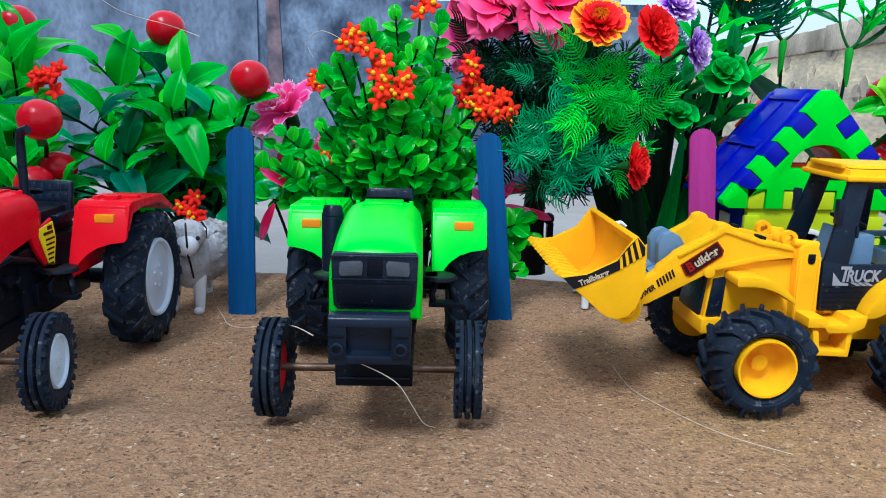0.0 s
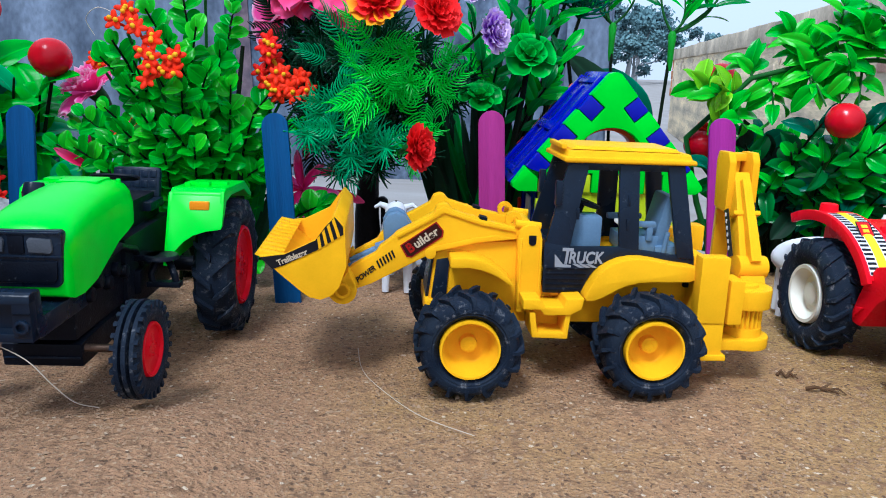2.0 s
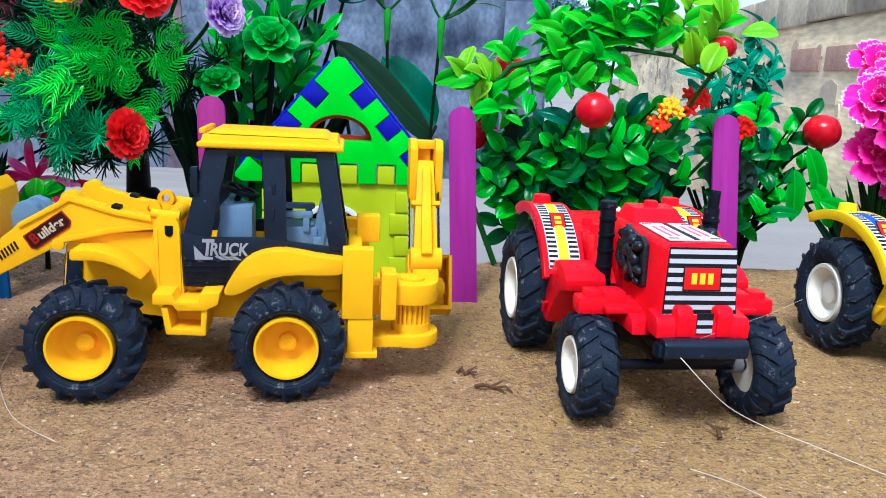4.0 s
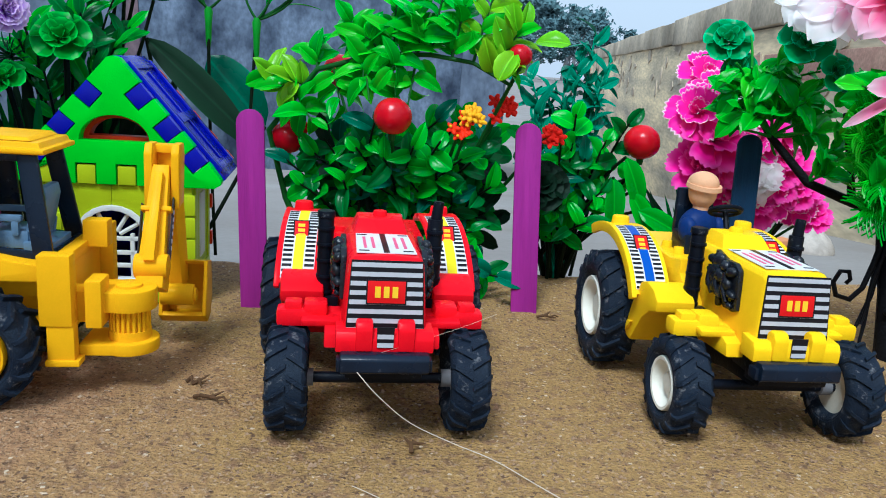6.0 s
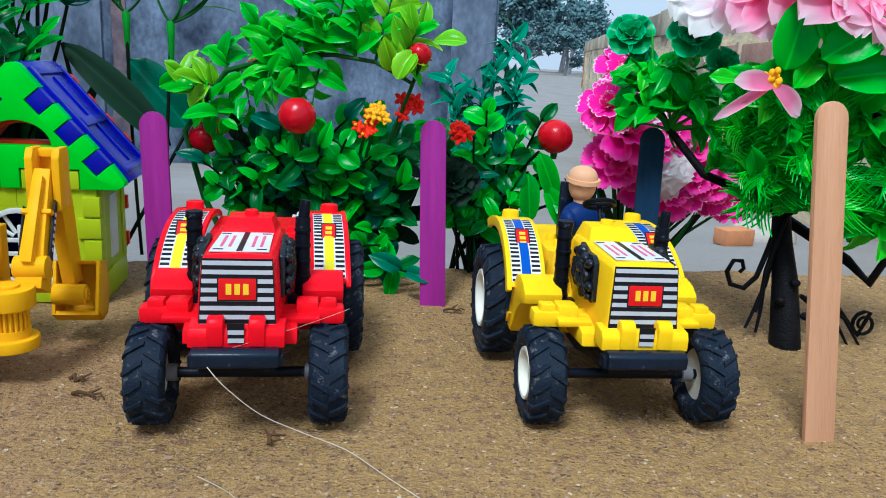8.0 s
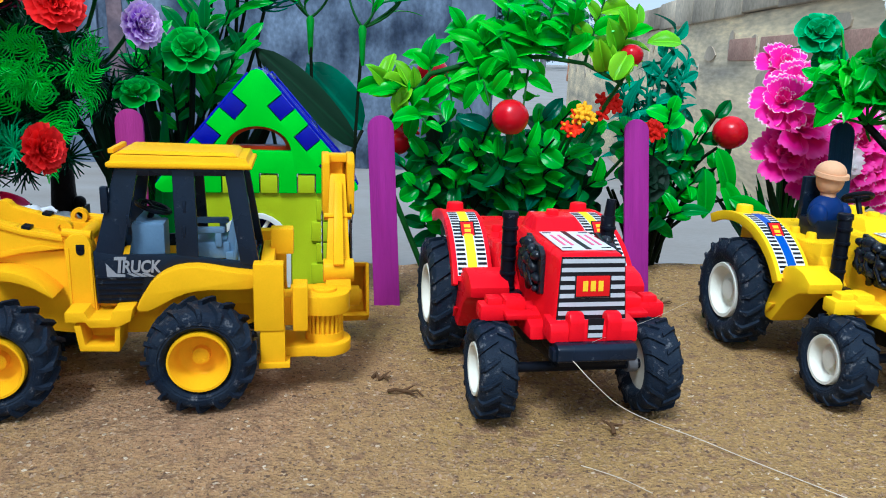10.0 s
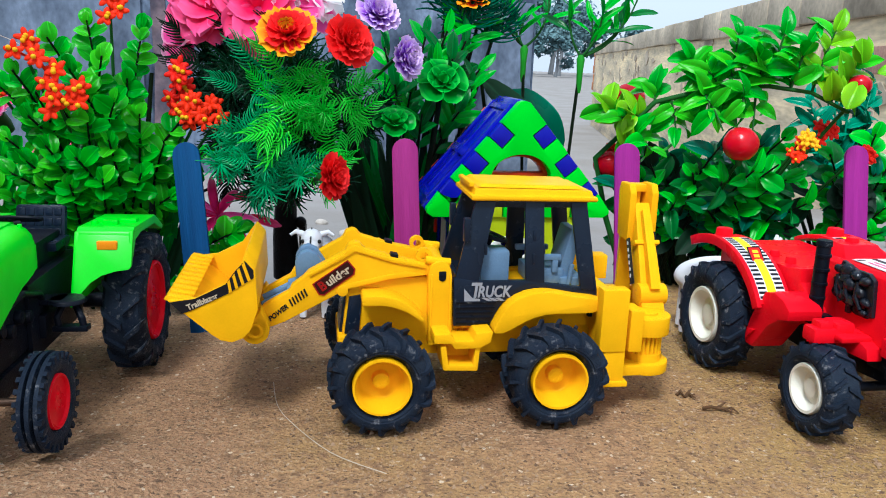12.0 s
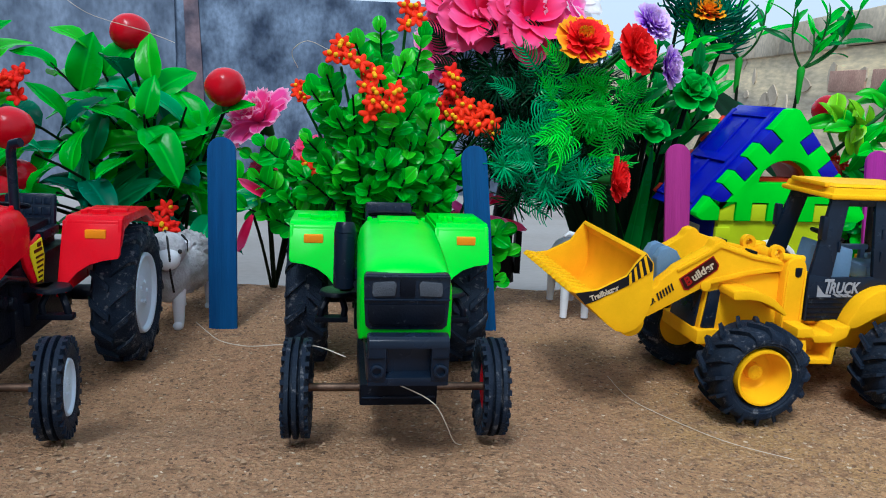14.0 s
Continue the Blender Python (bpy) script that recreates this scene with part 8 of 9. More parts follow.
def arch_plant():
    x, y = 276, 402
    rnd = random.Random(41)
    root = plant("arching_berry_plant", x, y, "artificial plant with arching leafy branches and red berries")
    oval = [leaf_mesh("oval_leaf", 13.5, 9.2, mt, "oval", 0.5, c) for mt, c in ((LEAF_SPRING, 0.3), (LEAF_BRIGHT, 0.55), (LEAF_LIME, 0.3), (LEAF_SPRING, 0.75))]
    deep = [leaf_mesh("oval_leaf", 12.5, 8.6, mt, "oval", 0.5, c) for mt, c in ((LEAF_DEEP, 0.3), (LEAF_TEAL, 0.55), (LEAF_BRIGHT, 0.6), (LEAF_DEEP, 0.7), (LEAF_BRIGHT, 0.35))]
    rnd_l = [leaf_mesh("round_leaf", 10.5, 9.5, mt, "round", 0.3, 0.3) for mt in (LEAF_DEEP, LEAF_BRIGHT, LEAF_BRIGHT)]
    limb = rel(x, y, [(236, 398, 0), (214, 392, 64), (236, 378, 92), (262, 372, 100), (283, 366, 101), (300, 361, 99), (316, 357, 91)])
    bm = B()
    tube(bm, [limb[0], limb[1] + Vector((8, 0, -30)), limb[1], limb[2], limb[3], limb[4], limb[5], limb[6]], 1.5, 0.8, seg=8)
    part("arching_branch", bm, STEMG, root, smooth=70)
    top = [(215, 385, 88), (223, 380, 84), (235, 380, 97), (249, 375, 112), (257, 370, 105), (268, 370, 122), (275, 365, 113), (286, 365, 122), (295, 360, 119), (306, 360, 124), (318, 357, 113), (256, 365, 91), (268, 358, 95), (278, 365, 107), (292, 365, 108), (246, 375, 79), (234, 375, 71), (259, 356, 83), (275, 360, 82), (311, 357, 98)]
    for t in rel(x, y, top):
        # each twig leaves the arching branch at its nearest point
        best = min(((limb[i] * (1 - f) + limb[i + 1] * f) for i in range(1, 6) for f in (0, 0.25, 0.5, 0.75, 1)), key=lambda q: (q - t).length)
        lime = t.x < -45 or t.x > 28
        sprig(root, rnd, best, t + (t - best).normalized() * 2, [oval[2], oval[0]] if lime else [oval[0], oval[1], oval[3]], 9, STEMG, 0.7, start=0.05, spread=1.0, lift=0.25, size=(0.7, 1.1), bow=(best + t) / 2 + Vector((0, 0, 3)), toward=(0.0, -0.8, 0.6))
    low = [(289, 360, 67), (278, 360, 64), (266, 365, 58), (254, 370, 61), (235, 385, 56), (223, 385, 52), (229, 380, 43), (249, 375, 46), (264, 375, 44), (278, 375, 47), (288, 370, 54), (299, 370, 59), (309, 375, 62), (313, 375, 47), (296, 370, 44), (281, 380, 37), (307, 370, 28), (316, 352, 13), (304, 365, 21), (289, 375, 75), (262, 362, 74), (300, 378, 78)]
    for i, t in enumerate(rel(x, y, low)):
        foot = (rnd.uniform(-26, 22), rnd.uniform(-6, 8), 0)
        sprig(root, rnd, foot, t, deep if i % 3 else rnd_l, 10, STEMD, 0.9, start=0.38, spread=1.0, lift=0.2, size=(0.75, 1.15), toward=(0.0, -0.85, 0.5))
    for p, r in zip(rel(x, y, [(269, 357, 76), (318, 355, 103), (241, 435, 91), (222, 396, 61)]), (7.8, 4.8, 8.5, 7.6)):
        berry(root, rnd, p, r)
        bm = B()
        tube(bm, [p - Vector((0, 0, r)), Vector((p.x * 0.8, p.y * 0.6 + 6, p.z * 0.7)), (p.x * 0.2, 0, 10)], 0.8, 1.1, seg=6, steps=6)
        part("stem", bm, STEMG, root)
    for p, mt, bud, s in zip(rel(x, y, [(297, 362, 74), (301, 362, 77), (314, 372, 82), (336, 375, 72), (226, 395, 66)]), (ORANGEF, GOLDF, REDF, REDF, REDF), (GOLDF, GOLDF, REDF, REDF, ORANGEF), (4.6, 4.6, 5.4, 5.6, 5.0)):
        floret_cluster(root, rnd, p, s, mt, bud, 7)
        bm = B()
        tube(bm, [p, Vector((p.x * 0.8, p.y * 0.5, p.z * 0.7)), (p.x * 0.3, 0, 10)], 0.7, 1.0, seg=6, steps=6)
        part("stem", bm, STEMG, root)
    # darkest leaves fill the inside: the bush's inner shade is put into their colour
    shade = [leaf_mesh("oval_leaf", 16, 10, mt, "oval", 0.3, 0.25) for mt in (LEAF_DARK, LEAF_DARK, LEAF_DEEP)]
    back = [leaf_mesh("round_leaf", 13, 10, mt, "round", 0.25, c) for mt, c in ((LEAF_DEEP, 0.2), (LEAF_DEEP, 0.4), (LEAF_TEAL, 0.3), (LEAF_BRIGHT, 0.2))]
    for k in range(30):
        t = Vector((rnd.uniform(-36, 44), rnd.uniform(-8, 12), rnd.uniform(44, 70)))
        sprig(root, rnd, (t.x * 0.5, rnd.uniform(-2, 10), 0), t, back, 8, STEMD, 0.8, start=0.5, spread=1.0, lift=0.2, toward=(0.0, -0.85, 0.5))
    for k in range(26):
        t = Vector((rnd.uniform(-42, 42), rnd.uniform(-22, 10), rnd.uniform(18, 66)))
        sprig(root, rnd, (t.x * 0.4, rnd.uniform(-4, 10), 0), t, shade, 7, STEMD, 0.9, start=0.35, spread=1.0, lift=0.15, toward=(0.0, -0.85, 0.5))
    lime = leaf_mesh("round_leaf", 13, 11, LEAF_LIME, "round", 0.3, 0.3)
    for k in range(6):
        place("leaf", lime, root, leaf_at(rel(x, y, [(318 + 5 * math.cos(k * 2.1), 352, 108 + 5 * math.sin(k * 2.1))])[0], (math.cos(k * 2.1), -0.5, 0.3 + math.sin(k * 2.1)), (rnd.uniform(-0.6, 0.6), -0.6, 0.8)) @ Matrix.Scale(rnd.uniform(0.7, 1.1), 4))
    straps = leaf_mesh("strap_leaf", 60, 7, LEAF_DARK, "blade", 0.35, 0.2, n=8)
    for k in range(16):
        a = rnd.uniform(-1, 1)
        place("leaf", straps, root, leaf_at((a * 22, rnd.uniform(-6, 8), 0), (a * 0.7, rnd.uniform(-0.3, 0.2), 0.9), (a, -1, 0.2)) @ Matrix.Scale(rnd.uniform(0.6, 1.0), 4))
    # its right-hand neighbour with bluish curls
    x, y = 352, 412
    root = plant("bluish_curl_plant", x, y, "artificial bush of bluish curled leaves with red berries")
    CURLG = green("teal_curl_leaf", (0.006, 0.30, 0.16), (0.003, 0.16, 0.09))
    curl = [leaf_mesh("curled_leaf", 13, 7.4, CURLG, "oval", 0.5, 1.0, n=9, wave=0.5), leaf_mesh("curled_leaf", 11.5, 7.0, CURLG, "oval", 0.5, 0.75, n=9, wave=0.4)]
    for t in rel(x, y, [(366, 436, 117), (359, 430, 104), (373, 436, 96), (352, 430, 92), (370, 430, 85), (344, 430, 89), (334, 425, 94), (358, 425, 76), (338, 420, 75), (375, 436, 105)]):
        sprig(root, rnd, (rnd.uniform(-5, 5), rnd.uniform(-5, 5), 0), t, curl, 15, CURLG, 1.0, start=0.35, spread=1.0, lift=0.3, toward=(rnd.choice((-0.8, 0.8)), -0.5, 0.4))
    for i, t in enumerate(rel(x, y, [(330, 385, 57), (341, 385, 50), (367, 395, 69), (378, 400, 77), (384, 395, 55), (366, 390, 46), (348, 390, 39), (358, 395, 60), (325, 382, 70), (345, 390, 68), (335, 380, 40), (360, 385, 32), (350, 388, 80)])):
        sprig(root, rnd, (rnd.uniform(-14, 10), rnd.uniform(-8, 6), 0), t, deep if i % 2 else rnd_l, 8, STEMD, 0.9, start=0.42, spread=1.0, lift=0.2, toward=(0.0, -0.85, 0.5))
    broad = leaf_mesh("oval_leaf", 24, 12, LEAF_BRIGHT, "oval", 0.3, 0.3)
    for p, d in zip(rel(x, y, [(376, 392, 62), (380, 392, 46), (384, 390, 38), (372, 394, 52)]), ((0.4, -0.2, -0.8), (0.5, -0.2, -0.7), (0.8, -0.3, -0.3), (0.1, -0.3, -0.9))):
        place("leaf", broad, root, leaf_at(p, d, (0, -1, 0.3)))
        bm = B()
        tube(bm, [p, Vector((p.x * 0.6, 0, p.z * 0.8)), (0, 0, 4)], 0.8, 1.0, seg=6, steps=6)
        part("stem", bm, STEMD, root)
    for p, r in zip(rel(x, y, [(384, 397, 69)]), (8.4,)):
        berry(root, rnd, p, r)
        bm = B()
        tube(bm, [p - Vector((0, 0, r)), Vector((p.x * 0.7, p.y * 0.6, p.z * 0.6)), (0, 0, 8)], 0.8, 1.1, seg=6, steps=6)
        part("stem", bm, STEMD, root)
    rosette = rel(x, y, [(336, 378, 48)])[0]
    bloom(root, rnd, rosette, (0, -0.8, 0.5), 11, LEAF_DARK, 4, 6, "cabbage", "rosette", "dark green rosette", sepal=False)
    for k in range(9):
        bm = B()
        a = k * 0.7
        tube(bm, [(4 * math.cos(a), 4 * math.sin(a), -2), (9 * math.cos(a), 9 * math.sin(a), 16), (22 * math.cos(a), 12 * math.sin(a), 40)], 1.5, 0.8, seg=6, steps=6)
        part("stem", bm, STEMD, root, smooth=70)


def magenta_bouquet():
    x, y = 425, 412
    rnd = random.Random(51)
    root = plant("magenta_bouquet", x, y, "artificial bouquet of magenta and white roses with dark blades")
    blades = [leaf_mesh("strap_leaf", 62, 7, LEAF_DARK, "blade", 0.35, 0.12, n=8), leaf_mesh("strap_leaf", 54, 6, LEAF_DEEP, "blade", 0.3, 0.2, n=8)]
    for k in range(30):
        a = rnd.uniform(-1, 1)
        place("leaf", rnd.choice(blades), root, leaf_at((rnd.uniform(-10, 10), rnd.uniform(-8, 8), 0), (a * 0.95, rnd.uniform(-0.35, 0.2), 1), (a * 0.7, -1, 0.2)) @ Matrix.Scale(rnd.uniform(0.7, 1.05), 4))
    heads = [(420, 425, 100, 11, 1), (409, 398, 84, 12, 1), (417, 396, 72, 14, 0), (428, 404, 82, 13, 2), (436, 398, 56, 12, 2), (424, 400, 64, 13, 0), (446, 408, 68, 13, 0), (436, 418, 90, 12, 1), (450, 404, 47, 11, 1), (458, 408, 57, 12, 0), (440, 399, 43, 11, 0), (477, 410, 37, 8, 0), (467, 410, 42, 9, 1), (414, 400, 58, 12, 0), (429, 402, 48, 11, 0), (457, 411, 70, 11, 1), (470, 411, 50, 9, 0), (440, 405, 80, 13, 0), (451, 406, 79, 11, 1), (435, 403, 70, 12, 1), (456, 405, 64, 11, 0), (427, 403, 57, 12, 0), (452, 404, 54, 11, 0), (463, 405, 51, 10, 0), (425, 428, 95, 10, 2), (422, 412, 91, 11, 1)]
    for hx, hy, hz, R, tone in heads:
        p = rel(x, y, [(hx, hy, hz)])[0]
        f = (rnd.uniform(-0.5, 0.4), -0.85, rnd.uniform(0.3, 0.7))
        if tone == 2:
            bloom(root, rnd, p, f, R, PALEF, 5, 8, "rose", "flower", "pale pink rose with a whorled heart")
            bloom(root, rnd, p + Vector((0, 2, 0)), f, R * 1.25, PALEF, 1, 6, "peony", "flower", "white toothed outer petals", sepal=False)
        else:
            bloom(root, rnd, p, f, R * 1.15, HOTTIP if tone else HOTPINK, 3, 6, "peony", "flower", "magenta flower head with white toothed edges" if tone else "magenta flower head")
        bm = B()
        tube(bm, [p, Vector((p.x * 0.6, p.y * 0.6, p.z * 0.6)), (0, 0, 0)], 0.7, 1.0, seg=6, steps=6)
        part("stem", bm, STEMG, root)


def rose_tree():
    x, y = 466, 316
    rnd = random.Random(61)
    root = plant("rose_tree", x, y, "artificial tree with black trunk, green roses and pink lilies")
    bm = B()
    tube(bm, [(0, -2, -2), (-1, 0, 12), (-2, 3, 27), (-2, 10, 40), (0, 18, 52)], 6.2, 3.4, seg=16)
    for z, a in ((14, 0.6), (20, 3.5), (27, 1.7)):
        ball(bm, (6 * math.cos(a), -5 + 2 * z / 27, z), 2.0, (1, 1, 0.8), 10, 8)
    part("trunk", bm, BARK, root, "black moulded trunk with knots", smooth=60)
    for pts, r in (([(0, 18, 50), (-8, 20, 56), (-18, 20, 59), (-32, 22, 64), (-44, 34, 80), (-52, 48, 98)], 2.6), ([(0, 18, 50), (-6, 6, 74), (-16, -8, 96), (-26, -20, 108)], 2.2), ([(0, 16, 50), (10, 0, 66), (14, -12, 92), (4, -22, 112)], 2.2), ([(2, 18, 48), (20, 0, 36), (24, -10, 30), (28, -14, 44), (26, -14, 70)], 2.4), ([(0, 18, 50), (14, 4, 80), (30, -10, 110)], 2.0), ([(-14, 20, 58), (-18, 18, 70), (-30, 8, 92)], 1.8)):
        bm = B()
        tube(bm, pts, r, r * 0.5, seg=8)
        part("branch", bm, BARK, root, smooth=70)
    # wire roots and tendrils
    def curl(pts, c, rad, turns, r=0.9):
        bm = B()
        spiral = [(c[0] + rad * (1 - k / (turns * 12.0) * 0.75) * math.cos(k * math.pi / 6 + 1.2), c[1], c[2] + rad * (1 - k / (turns * 12.0) * 0.75) * math.sin(k * math.pi / 6 + 1.2)) for k in range(int(turns * 10))]
        tube(bm, pts + spiral, r, r * 0.7, seg=7)
        part("wire_tendril", bm, BARK, root, smooth=70)
    bm = B()
    tube(bm, [(-3, 12, 60), (-6, 8, 46), (-10, 5, 36), (-13, 4, 27), (-18, 3, 22.5), (-23.5, 3, 24), (-25.5, 3, 29), (-23.5, 3, 33.5), (-20, 3, 33.5), (-19, 3, 30.5), (-20.5, 3, 28.8)], 1.2, 0.8, seg=8, steps=40)
    part("wire_tendril", bm, BARK, root, "thin black tendril with a curled end", smooth=70)
    curl([(10, 6, 24), (20, 4, 18), (27, 4, 10), (32, 4, 4)], (34, 4, 9), 5.5, 1.8)
    for k, (mid, end) in enumerate((((-10, 3, 30), (-12, 2, 13)), ((-9, 4, 24), (-15, 3, 6)), ((-9, 5, 22), (-10, 4, 4)))):
        bm = B()
        tube(bm, [(-3, 8 + 2 * k, 50), mid, (mid[0] * 0.4 + end[0] * 0.6 + 0.8, mid[1], mid[2] * 0.45 + end[2] * 0.55), end], 1.1, 0.6, seg=7)
        part("wire_root", bm, BARK, root, "thin black wire root", smooth=70)
    for k in range(3):
        bm = B()
        tube(bm, [(6, 4, 20), (16 + 4 * k, 2, 12), (22 + 5 * k, 0, 0)], 0.9, 0.5, seg=6)
        part("wire_root", bm, BARK, root, "thin black wire root", smooth=70)
    oval = [leaf_mesh("toothed_leaf", 15, 10, mt, "oval", 0.4, c, wave=0.9) for mt, c in ((LEAF_SPRING, 0.15), (LEAF_SPRING, 0.45), (LEAF_BRIGHT, 0.25), (LEAF_BRIGHT, 0.35))]
    left = [(408, 378, 108), (416, 350, 106), (408, 365, 95), (414, 360, 91), (420, 350, 89), (426, 335, 93), (434, 335, 82), (425, 345, 81), (420, 360, 103), (428, 330, 102), (438, 330, 77), (416, 370, 118), (436, 330, 66), (425, 350, 71), (437, 310, 83), (430, 340, 112), (412, 362, 84)] + [(401 + 8.5 * (k % 5) + 2 * (k // 5), 345 + 5 * (k % 2), 106 - 8.5 * (k // 5) - (k % 3)) for k in range(20)]
    joints = [Vector(q) for q in ((-32, 22, 64), (-44, 34, 80), (-18, 20, 60), (-20, -4, 96), (-50, 46, 94))]
    for t in rel(x, y, left):
        b = min(joints, key=lambda q: (q - t).length)
        sprig(root, rnd, b, t, oval, 5, STEML, 0.8, start=0.45, spread=1.0, lift=0.25, size=(0.6, 1.0), toward=(0, -0.6, 0.95))
    right = [(441, 290, 109), (449, 285, 113), (446, 290, 102), (440, 295, 96), (454, 290, 102), (433, 300, 91), (444, 295, 85), (456, 300, 79), (475, 300, 86), (477, 300, 98), (479, 300, 66), (478, 300, 50), (486, 300, 52), (470, 300, 107), (492, 300, 90), (500, 305, 110), (505, 305, 75), (515, 310, 95), (520, 312, 60), (462, 296, 94)] + [(424 + 8.5 * (k % 5) + 3 * (k // 5), 296 + 3 * (k % 3), 100 - 11 * (k // 5) - 2 * (k % 2)) for k in range(20)]
    joints = [Vector(q) for q in ((-16, -8, 92), (10, -14, 90), (26, -14, 60), (28, -10, 104))]
    for i, t in enumerate(rel(x, y, right)):
        b = min(joints, key=lambda q: (q - t).length)
        sprig(root, rnd, b, t, oval, 7, STEMG, 0.8, start=0.15, spread=1.0, lift=0.05, toward=(0, -0.9, 0.4))
    frond = [tuft_mesh("needle_spray", 26, LEAF_BRIGHT, 22, 0.3, 12, 0.55), tuft_mesh("needle_spray", 24, LEAF_SPRING, 22, 0.3, 13, 0.55)]
    for t in rel(x, y, [(452, 300, 77), (447, 300, 72), (441, 305, 73), (455, 300, 63), (447, 305, 59), (438, 306, 80), (450, 298, 86), (460, 300, 70), (444, 303, 66), (456, 304, 54), (490, 304, 70), (498, 306, 58)]):
        for k in range(3):
            place("frond", rnd.choice(frond), root, leaf_at(t, (rnd.uniform(-0.6, 0.6), -0.2, rnd.uniform(-0.2, 1.0)), (0, -1, 0.2)) @ Matrix.Scale(rnd.uniform(0.7, 1.0), 4))
        bm = B()
        tube(bm, [t, Vector((t.x * 0.6, t.y * 0.6, t.z)), (0, 17, 52)], 0.8, 1.2, seg=6, steps=6)
        part("stem", bm, STEMG, root)
    for p, R, f in zip(rel(x, y, [(409, 376, 115), (421, 333, 114), (414, 372, 104), (430, 325, 104)]), (9.5, 9.5, 7, 7), ((-0.3, -0.8, 0.5), (-0.2, -0.8, 0.6), (-0.6, -0.6, 0.4), (0.2, -0.9, 0.3))):
        bloom(root, rnd, p, f, R, JADEP, 3, 5, "cabbage", "rosette", "bluish green rose", sepal=False)
    for p, R, f, mt in zip(rel(x, y, [(424, 330, 131), (428, 318, 127), (436, 310, 128), (444, 300, 129), (450, 290, 128), (460, 290, 129), (470, 292, 122), (482, 298, 122), (494, 300, 128)]), (15, 13, 15, 16, 15, 16, 15, 15, 15), ((-0.6, -0.7, 0.5), (-0.5, -0.8, 0.3), (-0.3, -0.9, 0.5), (0, -1, 0.4), (0.1, -0.9, 0.5), (0.2, -0.9, 0.5), (0.4, -0.9, 0.4), (0.5, -0.8, 0.4), (0.5, -0.7, 0.4)), (PALEF, PALEF, SALMON, SALMON, SALMON, SALMON, SALMON, SALMON, PALEF)):
        bloom(root, rnd, p, f, R, mt, 1, 8, "lily", "flower", "pale pink silk lily" if mt is PALEF else "salmon pink silk lily", sepal=False)
    for d, L, W in (((-0.85, -0.3, -0.45), 21, 4.5), ((0.7, -0.4, -0.6), 13, 8.5), ((-0.9, -0.5, 0.15), 14, 9)):
        bm = B()
        petal_into(bm, Matrix(), L, W, -0.3, 0.5, 0.4, n=8, cols=7, shape="long")
        part("petal", bm, SALMON, root, "long pink petal", at=leaf_at((-34, -30, 101), d, (0, -0.9, 0.4)), smooth=75)
    bm = B()
    for k in range(14):
        a = k * 2.4
        ball(bm, (-34 + 3 * math.cos(a) * math.sqrt(k / 14), -29 + 1.5 * math.sin(k), 103 + 3 * math.sin(a) * math.sqrt(k / 14)), 1.1, (1, 1, 1.2), 8, 6)
    part("flower_heart", bm, GOLDF, root, "yellow heart of a lily")
    bl = leaf_mesh("round_leaf", 22, 16, LEAF_BRIGHT, "round", 0.2, 0.2)
    for p, d in zip(rel(x, y, [(436, 288, 104), (446, 284, 108), (452, 286, 102)]), ((0.1, -0.2, 0.9), (0.7, -0.3, 0.6), (0.8, -0.2, 0.2))):
        place("leaf", bl, root, leaf_at(p, d, (-0.1, -0.9, 0.4)))


berry_plant()
round_leaf_shrub()
star_flower()
fern_bush()
blade_bush()
arch_plant()
magenta_bouquet()
rose_tree()

# ---- threads, twigs, crumbs ----
THREAD = surface("pale_thread", (0.62, 0.54, 0.44), 0.7, 0.1)
TWIG = surface("dead_twig", (0.12, 0.065, 0.032), 0.85, 0.2)
CRUMB = surface("sand_grains", (0.50, 0.34, 0.21), 0.9, 0.2, 900, 0.3, 3000, second=(0.16, 0.09, 0.05), spread=1.0)
STONE = surface("pale_stone", (0.50, 0.45, 0.40), 0.85, 0.15)


def thread(name, pts, r, label):
    bm = B()
    P = [Vector(p) for p in pts]
    out = []
    for i in range(len(P) - 1):
        p0, p1, p2, p3 = P[max(0, i - 1)], P[i], P[i + 1], P[min(len(P) - 1, i + 2)]
        for k in range(6):
            t = k / 6
            out.append(0.5 * ((2 * p1) + (p2 - p0) * t + (2 * p0 - 5 * p1 + 4 * p2 - p3) * t * t + (3 * p1 - p0 - 3 * p2 + p3) * t ** 3))
    out.append(P[-1])
    tube(bm, out, r, seg=6)
    single(name, bm, THREAD, mm(0, 0, 0), label, "thread", group="threads", smooth=70)


thread("thread", [(-70, 319, 0.5), (-60, 296, 4), (-50, 270, 10), (-36, 240, 19), (-23, 222, 26), (-13, 207, 31), (-5, 193, 33.5)], 0.16, "pale cotton thread tied to the green tractor")
thread("thread", [(7.5, 184, 30.4), (13, 184.6, 27.6), (16.4, 185.4, 24.6), (19, 188, 19), (21.4, 193, 12.5), (24, 199, 8.6)], 0.13, "pale cotton thread tied to the green tractor")
thread("thread", [(263, 220, 25.6), (266, 217, 23), (271, 216, 18), (279, 217, 11), (290, 219, 5), (301, 217, 1.6), (312, 205, 0.9), (330, 184, 0.8)], 0.13, "pale cotton thread tied to the red tractor")
thread("thread", [(266, 204, 0.8), (270, 201, 0.9), (275, 197, 0.8), (280, 191, 0.7)], 0.1, "fine pale thread lying on the sand")
thread("thread", [(264, 219, 25.6), (276, 222, 29), (290, 226, 33), (300, 230, 36)], 0.04, "very fine thread trailing from the red tractor's bumper")
thread("thread", [(79, 262, 3), (82, 249, 1.2), (88, 237, 0.9), (101, 219, 0.8), (116, 208, 0.8)], 0.11, "fine pale thread lying on the sand")
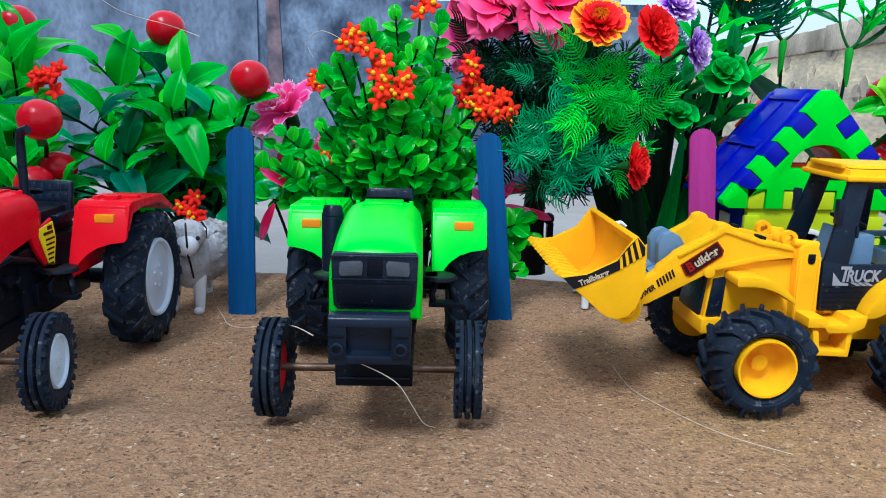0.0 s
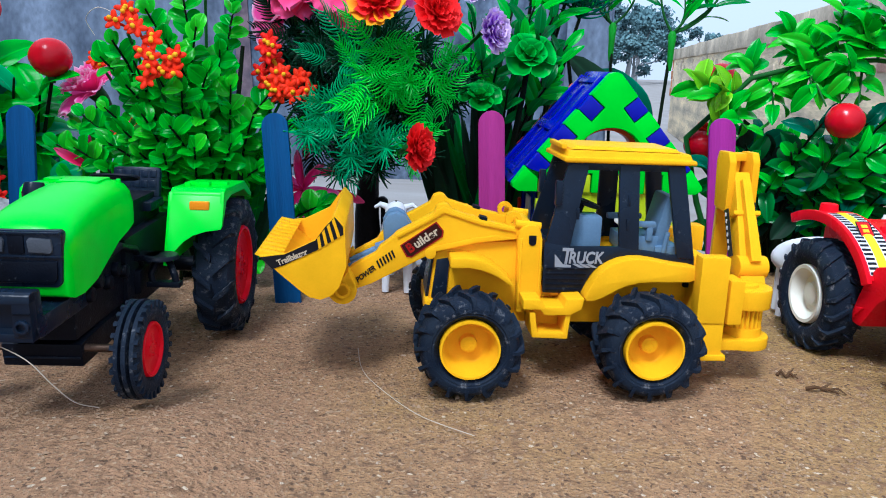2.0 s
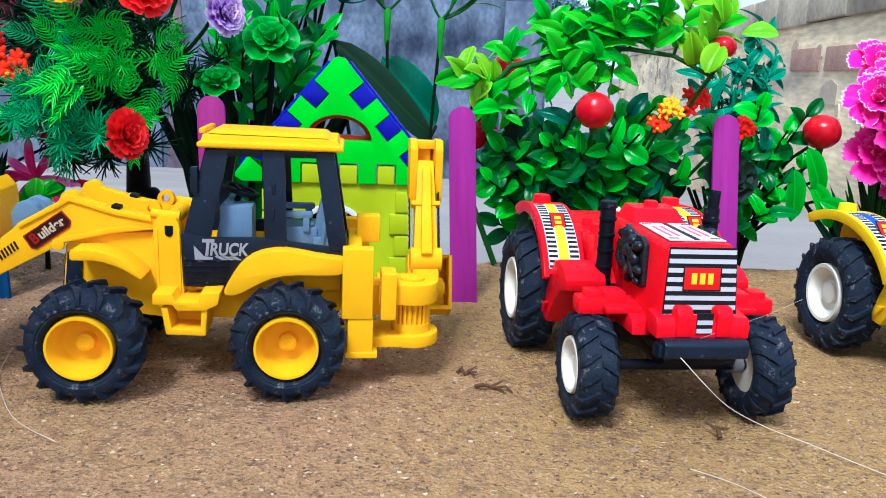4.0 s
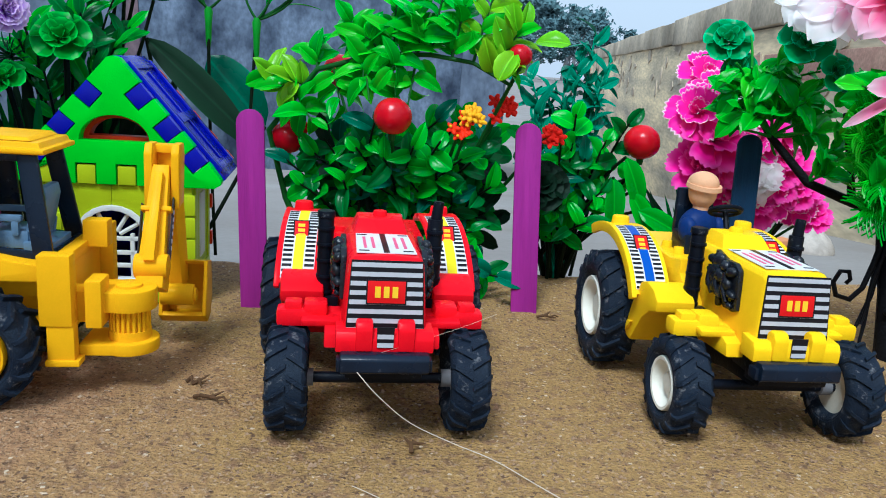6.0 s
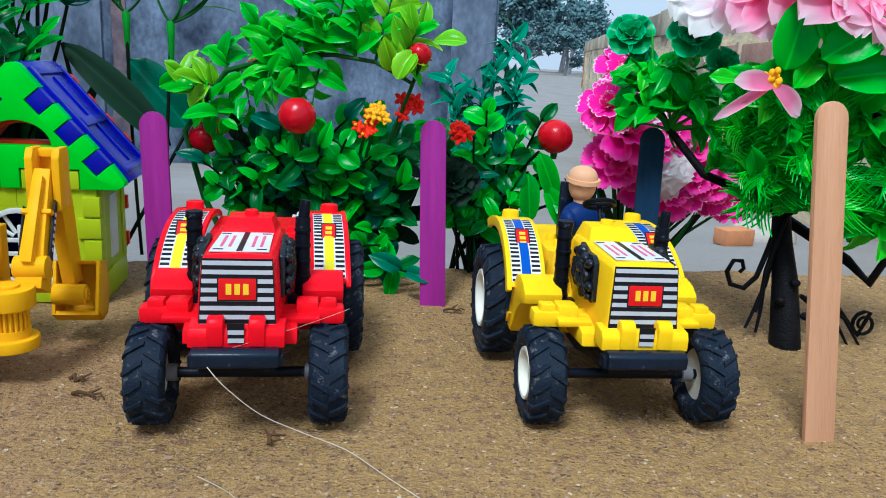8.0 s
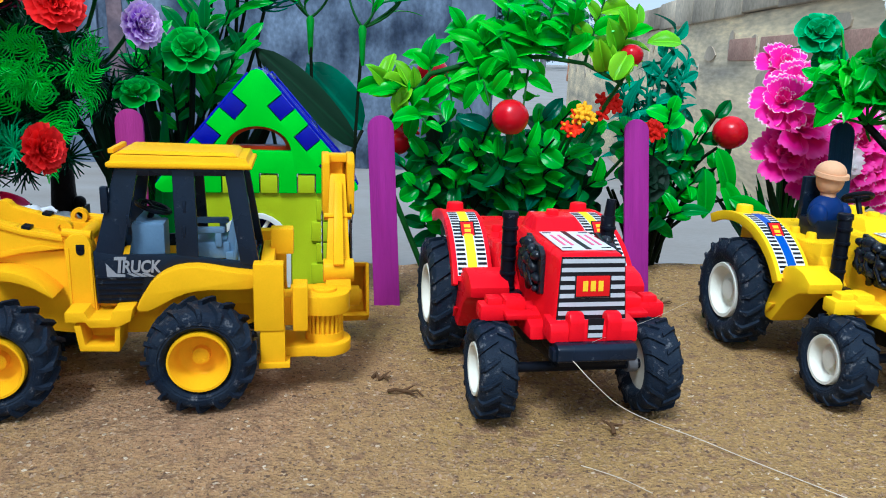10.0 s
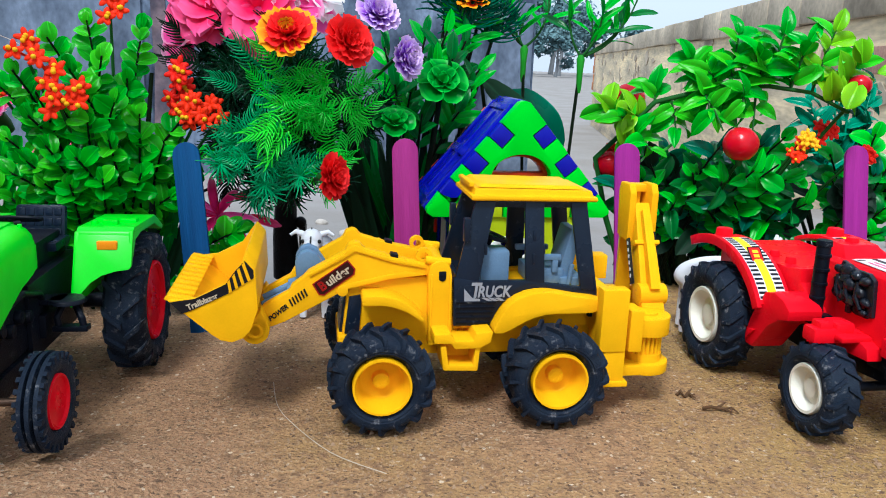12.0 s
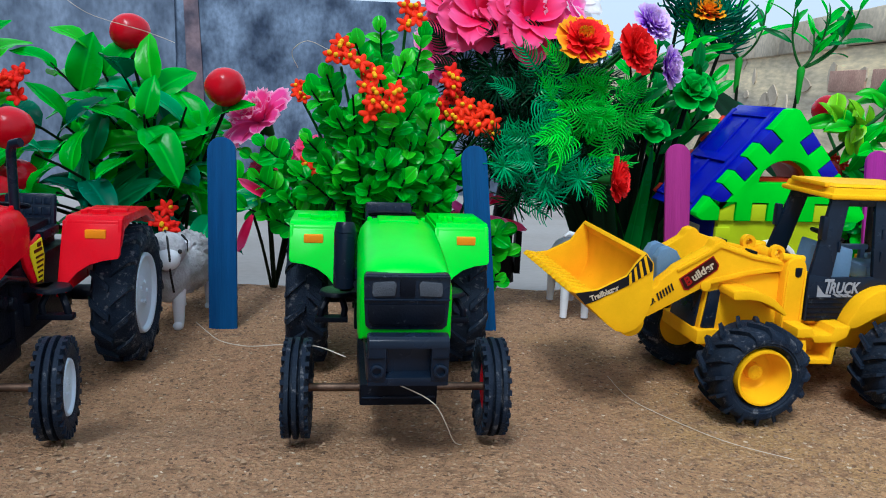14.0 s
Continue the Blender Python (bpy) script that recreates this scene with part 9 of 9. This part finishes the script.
thread("thread", [(-132, 352, 128), (-118, 352, 118), (-96, 352, 112), (-84, 352, 108)], 0.14, "fine thread hanging between the plants")
thread("thread", [(-32, 330, 100), (-34, 328, 106), (-28, 326, 110), (-20, 326, 107)], 0.14, "fine loose thread on the shrub")


def twig(x, y, L, ang, seed):
    rnd = random.Random(seed)
    bm = B()
    pts = [(0, 0, 0)]
    for k in range(5):
        pts.append((L * (k + 1) / 5, rnd.uniform(-1.2, 1.2), rnd.uniform(0, 1.4)))
    tube(bm, pts, 0.7, 0.25, seg=6)
    tube(bm, [pts[2], (pts[2][0] + 3, 3.4, 1.4)], 0.6, 0.2, seg=5)
    tube(bm, [pts[3], (pts[3][0] + 2, -2.6, 0.6)], 0.5, 0.2, seg=5)
    single("twig", bm, TWIG, mm(x, y, 0.2, 0, 0, ang), "small dark dead twig lying on the sand", "twig", group="twigs")


twig(218, 250, 11, -14, 1)
twig(213, 260, 6, -10, 2)
twig(332, 340, 9, 6, 3)
twig(280, 222, 5, 75, 5)


def pebble(x, y, z, r, seed, mat=None, label="small pale stone on the dusty floor"):
    bm = B()
    vs = bmesh.ops.create_icosphere(bm, subdivisions=2, radius=r)["verts"]
    for v in vs:
        v.co *= 1 + 0.3 * noise.noise(v.co / r + Vector((seed * 3.1, 0, 0)))
        v.co.z *= 0.6
    single("stone", bm, mat or STONE, mm(x, y, z), label, "stone", group="stones", smooth=60)


pebble(75, 780, -62, 8, 1)
pebble(40, 900, -76, 7, 2)
pebble(350, 800, -64, 6, 3)
pebble(700, 820, -62, 34, 4, label="rounded pale boulder on the dusty floor")
bm = B()
box(bm, (0, 0, 8), (34, 20, 16))
single("brick", bm, TERRA, mm(640, 760, -60, 0, 0, 18), "loose orange brick on the dusty floor", "brick", bevel=2)


def grains():
    """Coarse grains scattered over the sand: too many to count."""
    rnd = random.Random(3)
    vs, fs = [], []
    for k in range(26000):
        x, y = rnd.uniform(-170, 510), rnd.uniform(95, 370) if k % 3 == 0 else rnd.uniform(110, 250)
        r = min(1.3, 0.34 * math.exp(rnd.gauss(0, 0.42)))
        z = sand_height(x, y) + r * 0.2
        i = len(vs)
        for dx, dy, dz in ((1, 0, 0), (-0.5, 0.87, 0), (-0.5, -0.87, 0), (0, 0, 0.9)):
            a = rnd.uniform(0.7, 1.2)
            vs.append(((x + dx * r * a) * 0.001, (y + dy * r * a) * 0.001, (z + dz * r * a) * 0.001))
        fs += [(i, i + 1, i + 3), (i + 1, i + 2, i + 3), (i + 2, i, i + 3)]
    me = bpy.data.meshes.new("sand_grains")
    me.from_pydata(vs, [], fs)
    me.materials.append(CRUMB)
    tagged(new("sand_grains", me), "coarse loose grains scattered over the brown sand", "sand", kind="stuff")


grains()
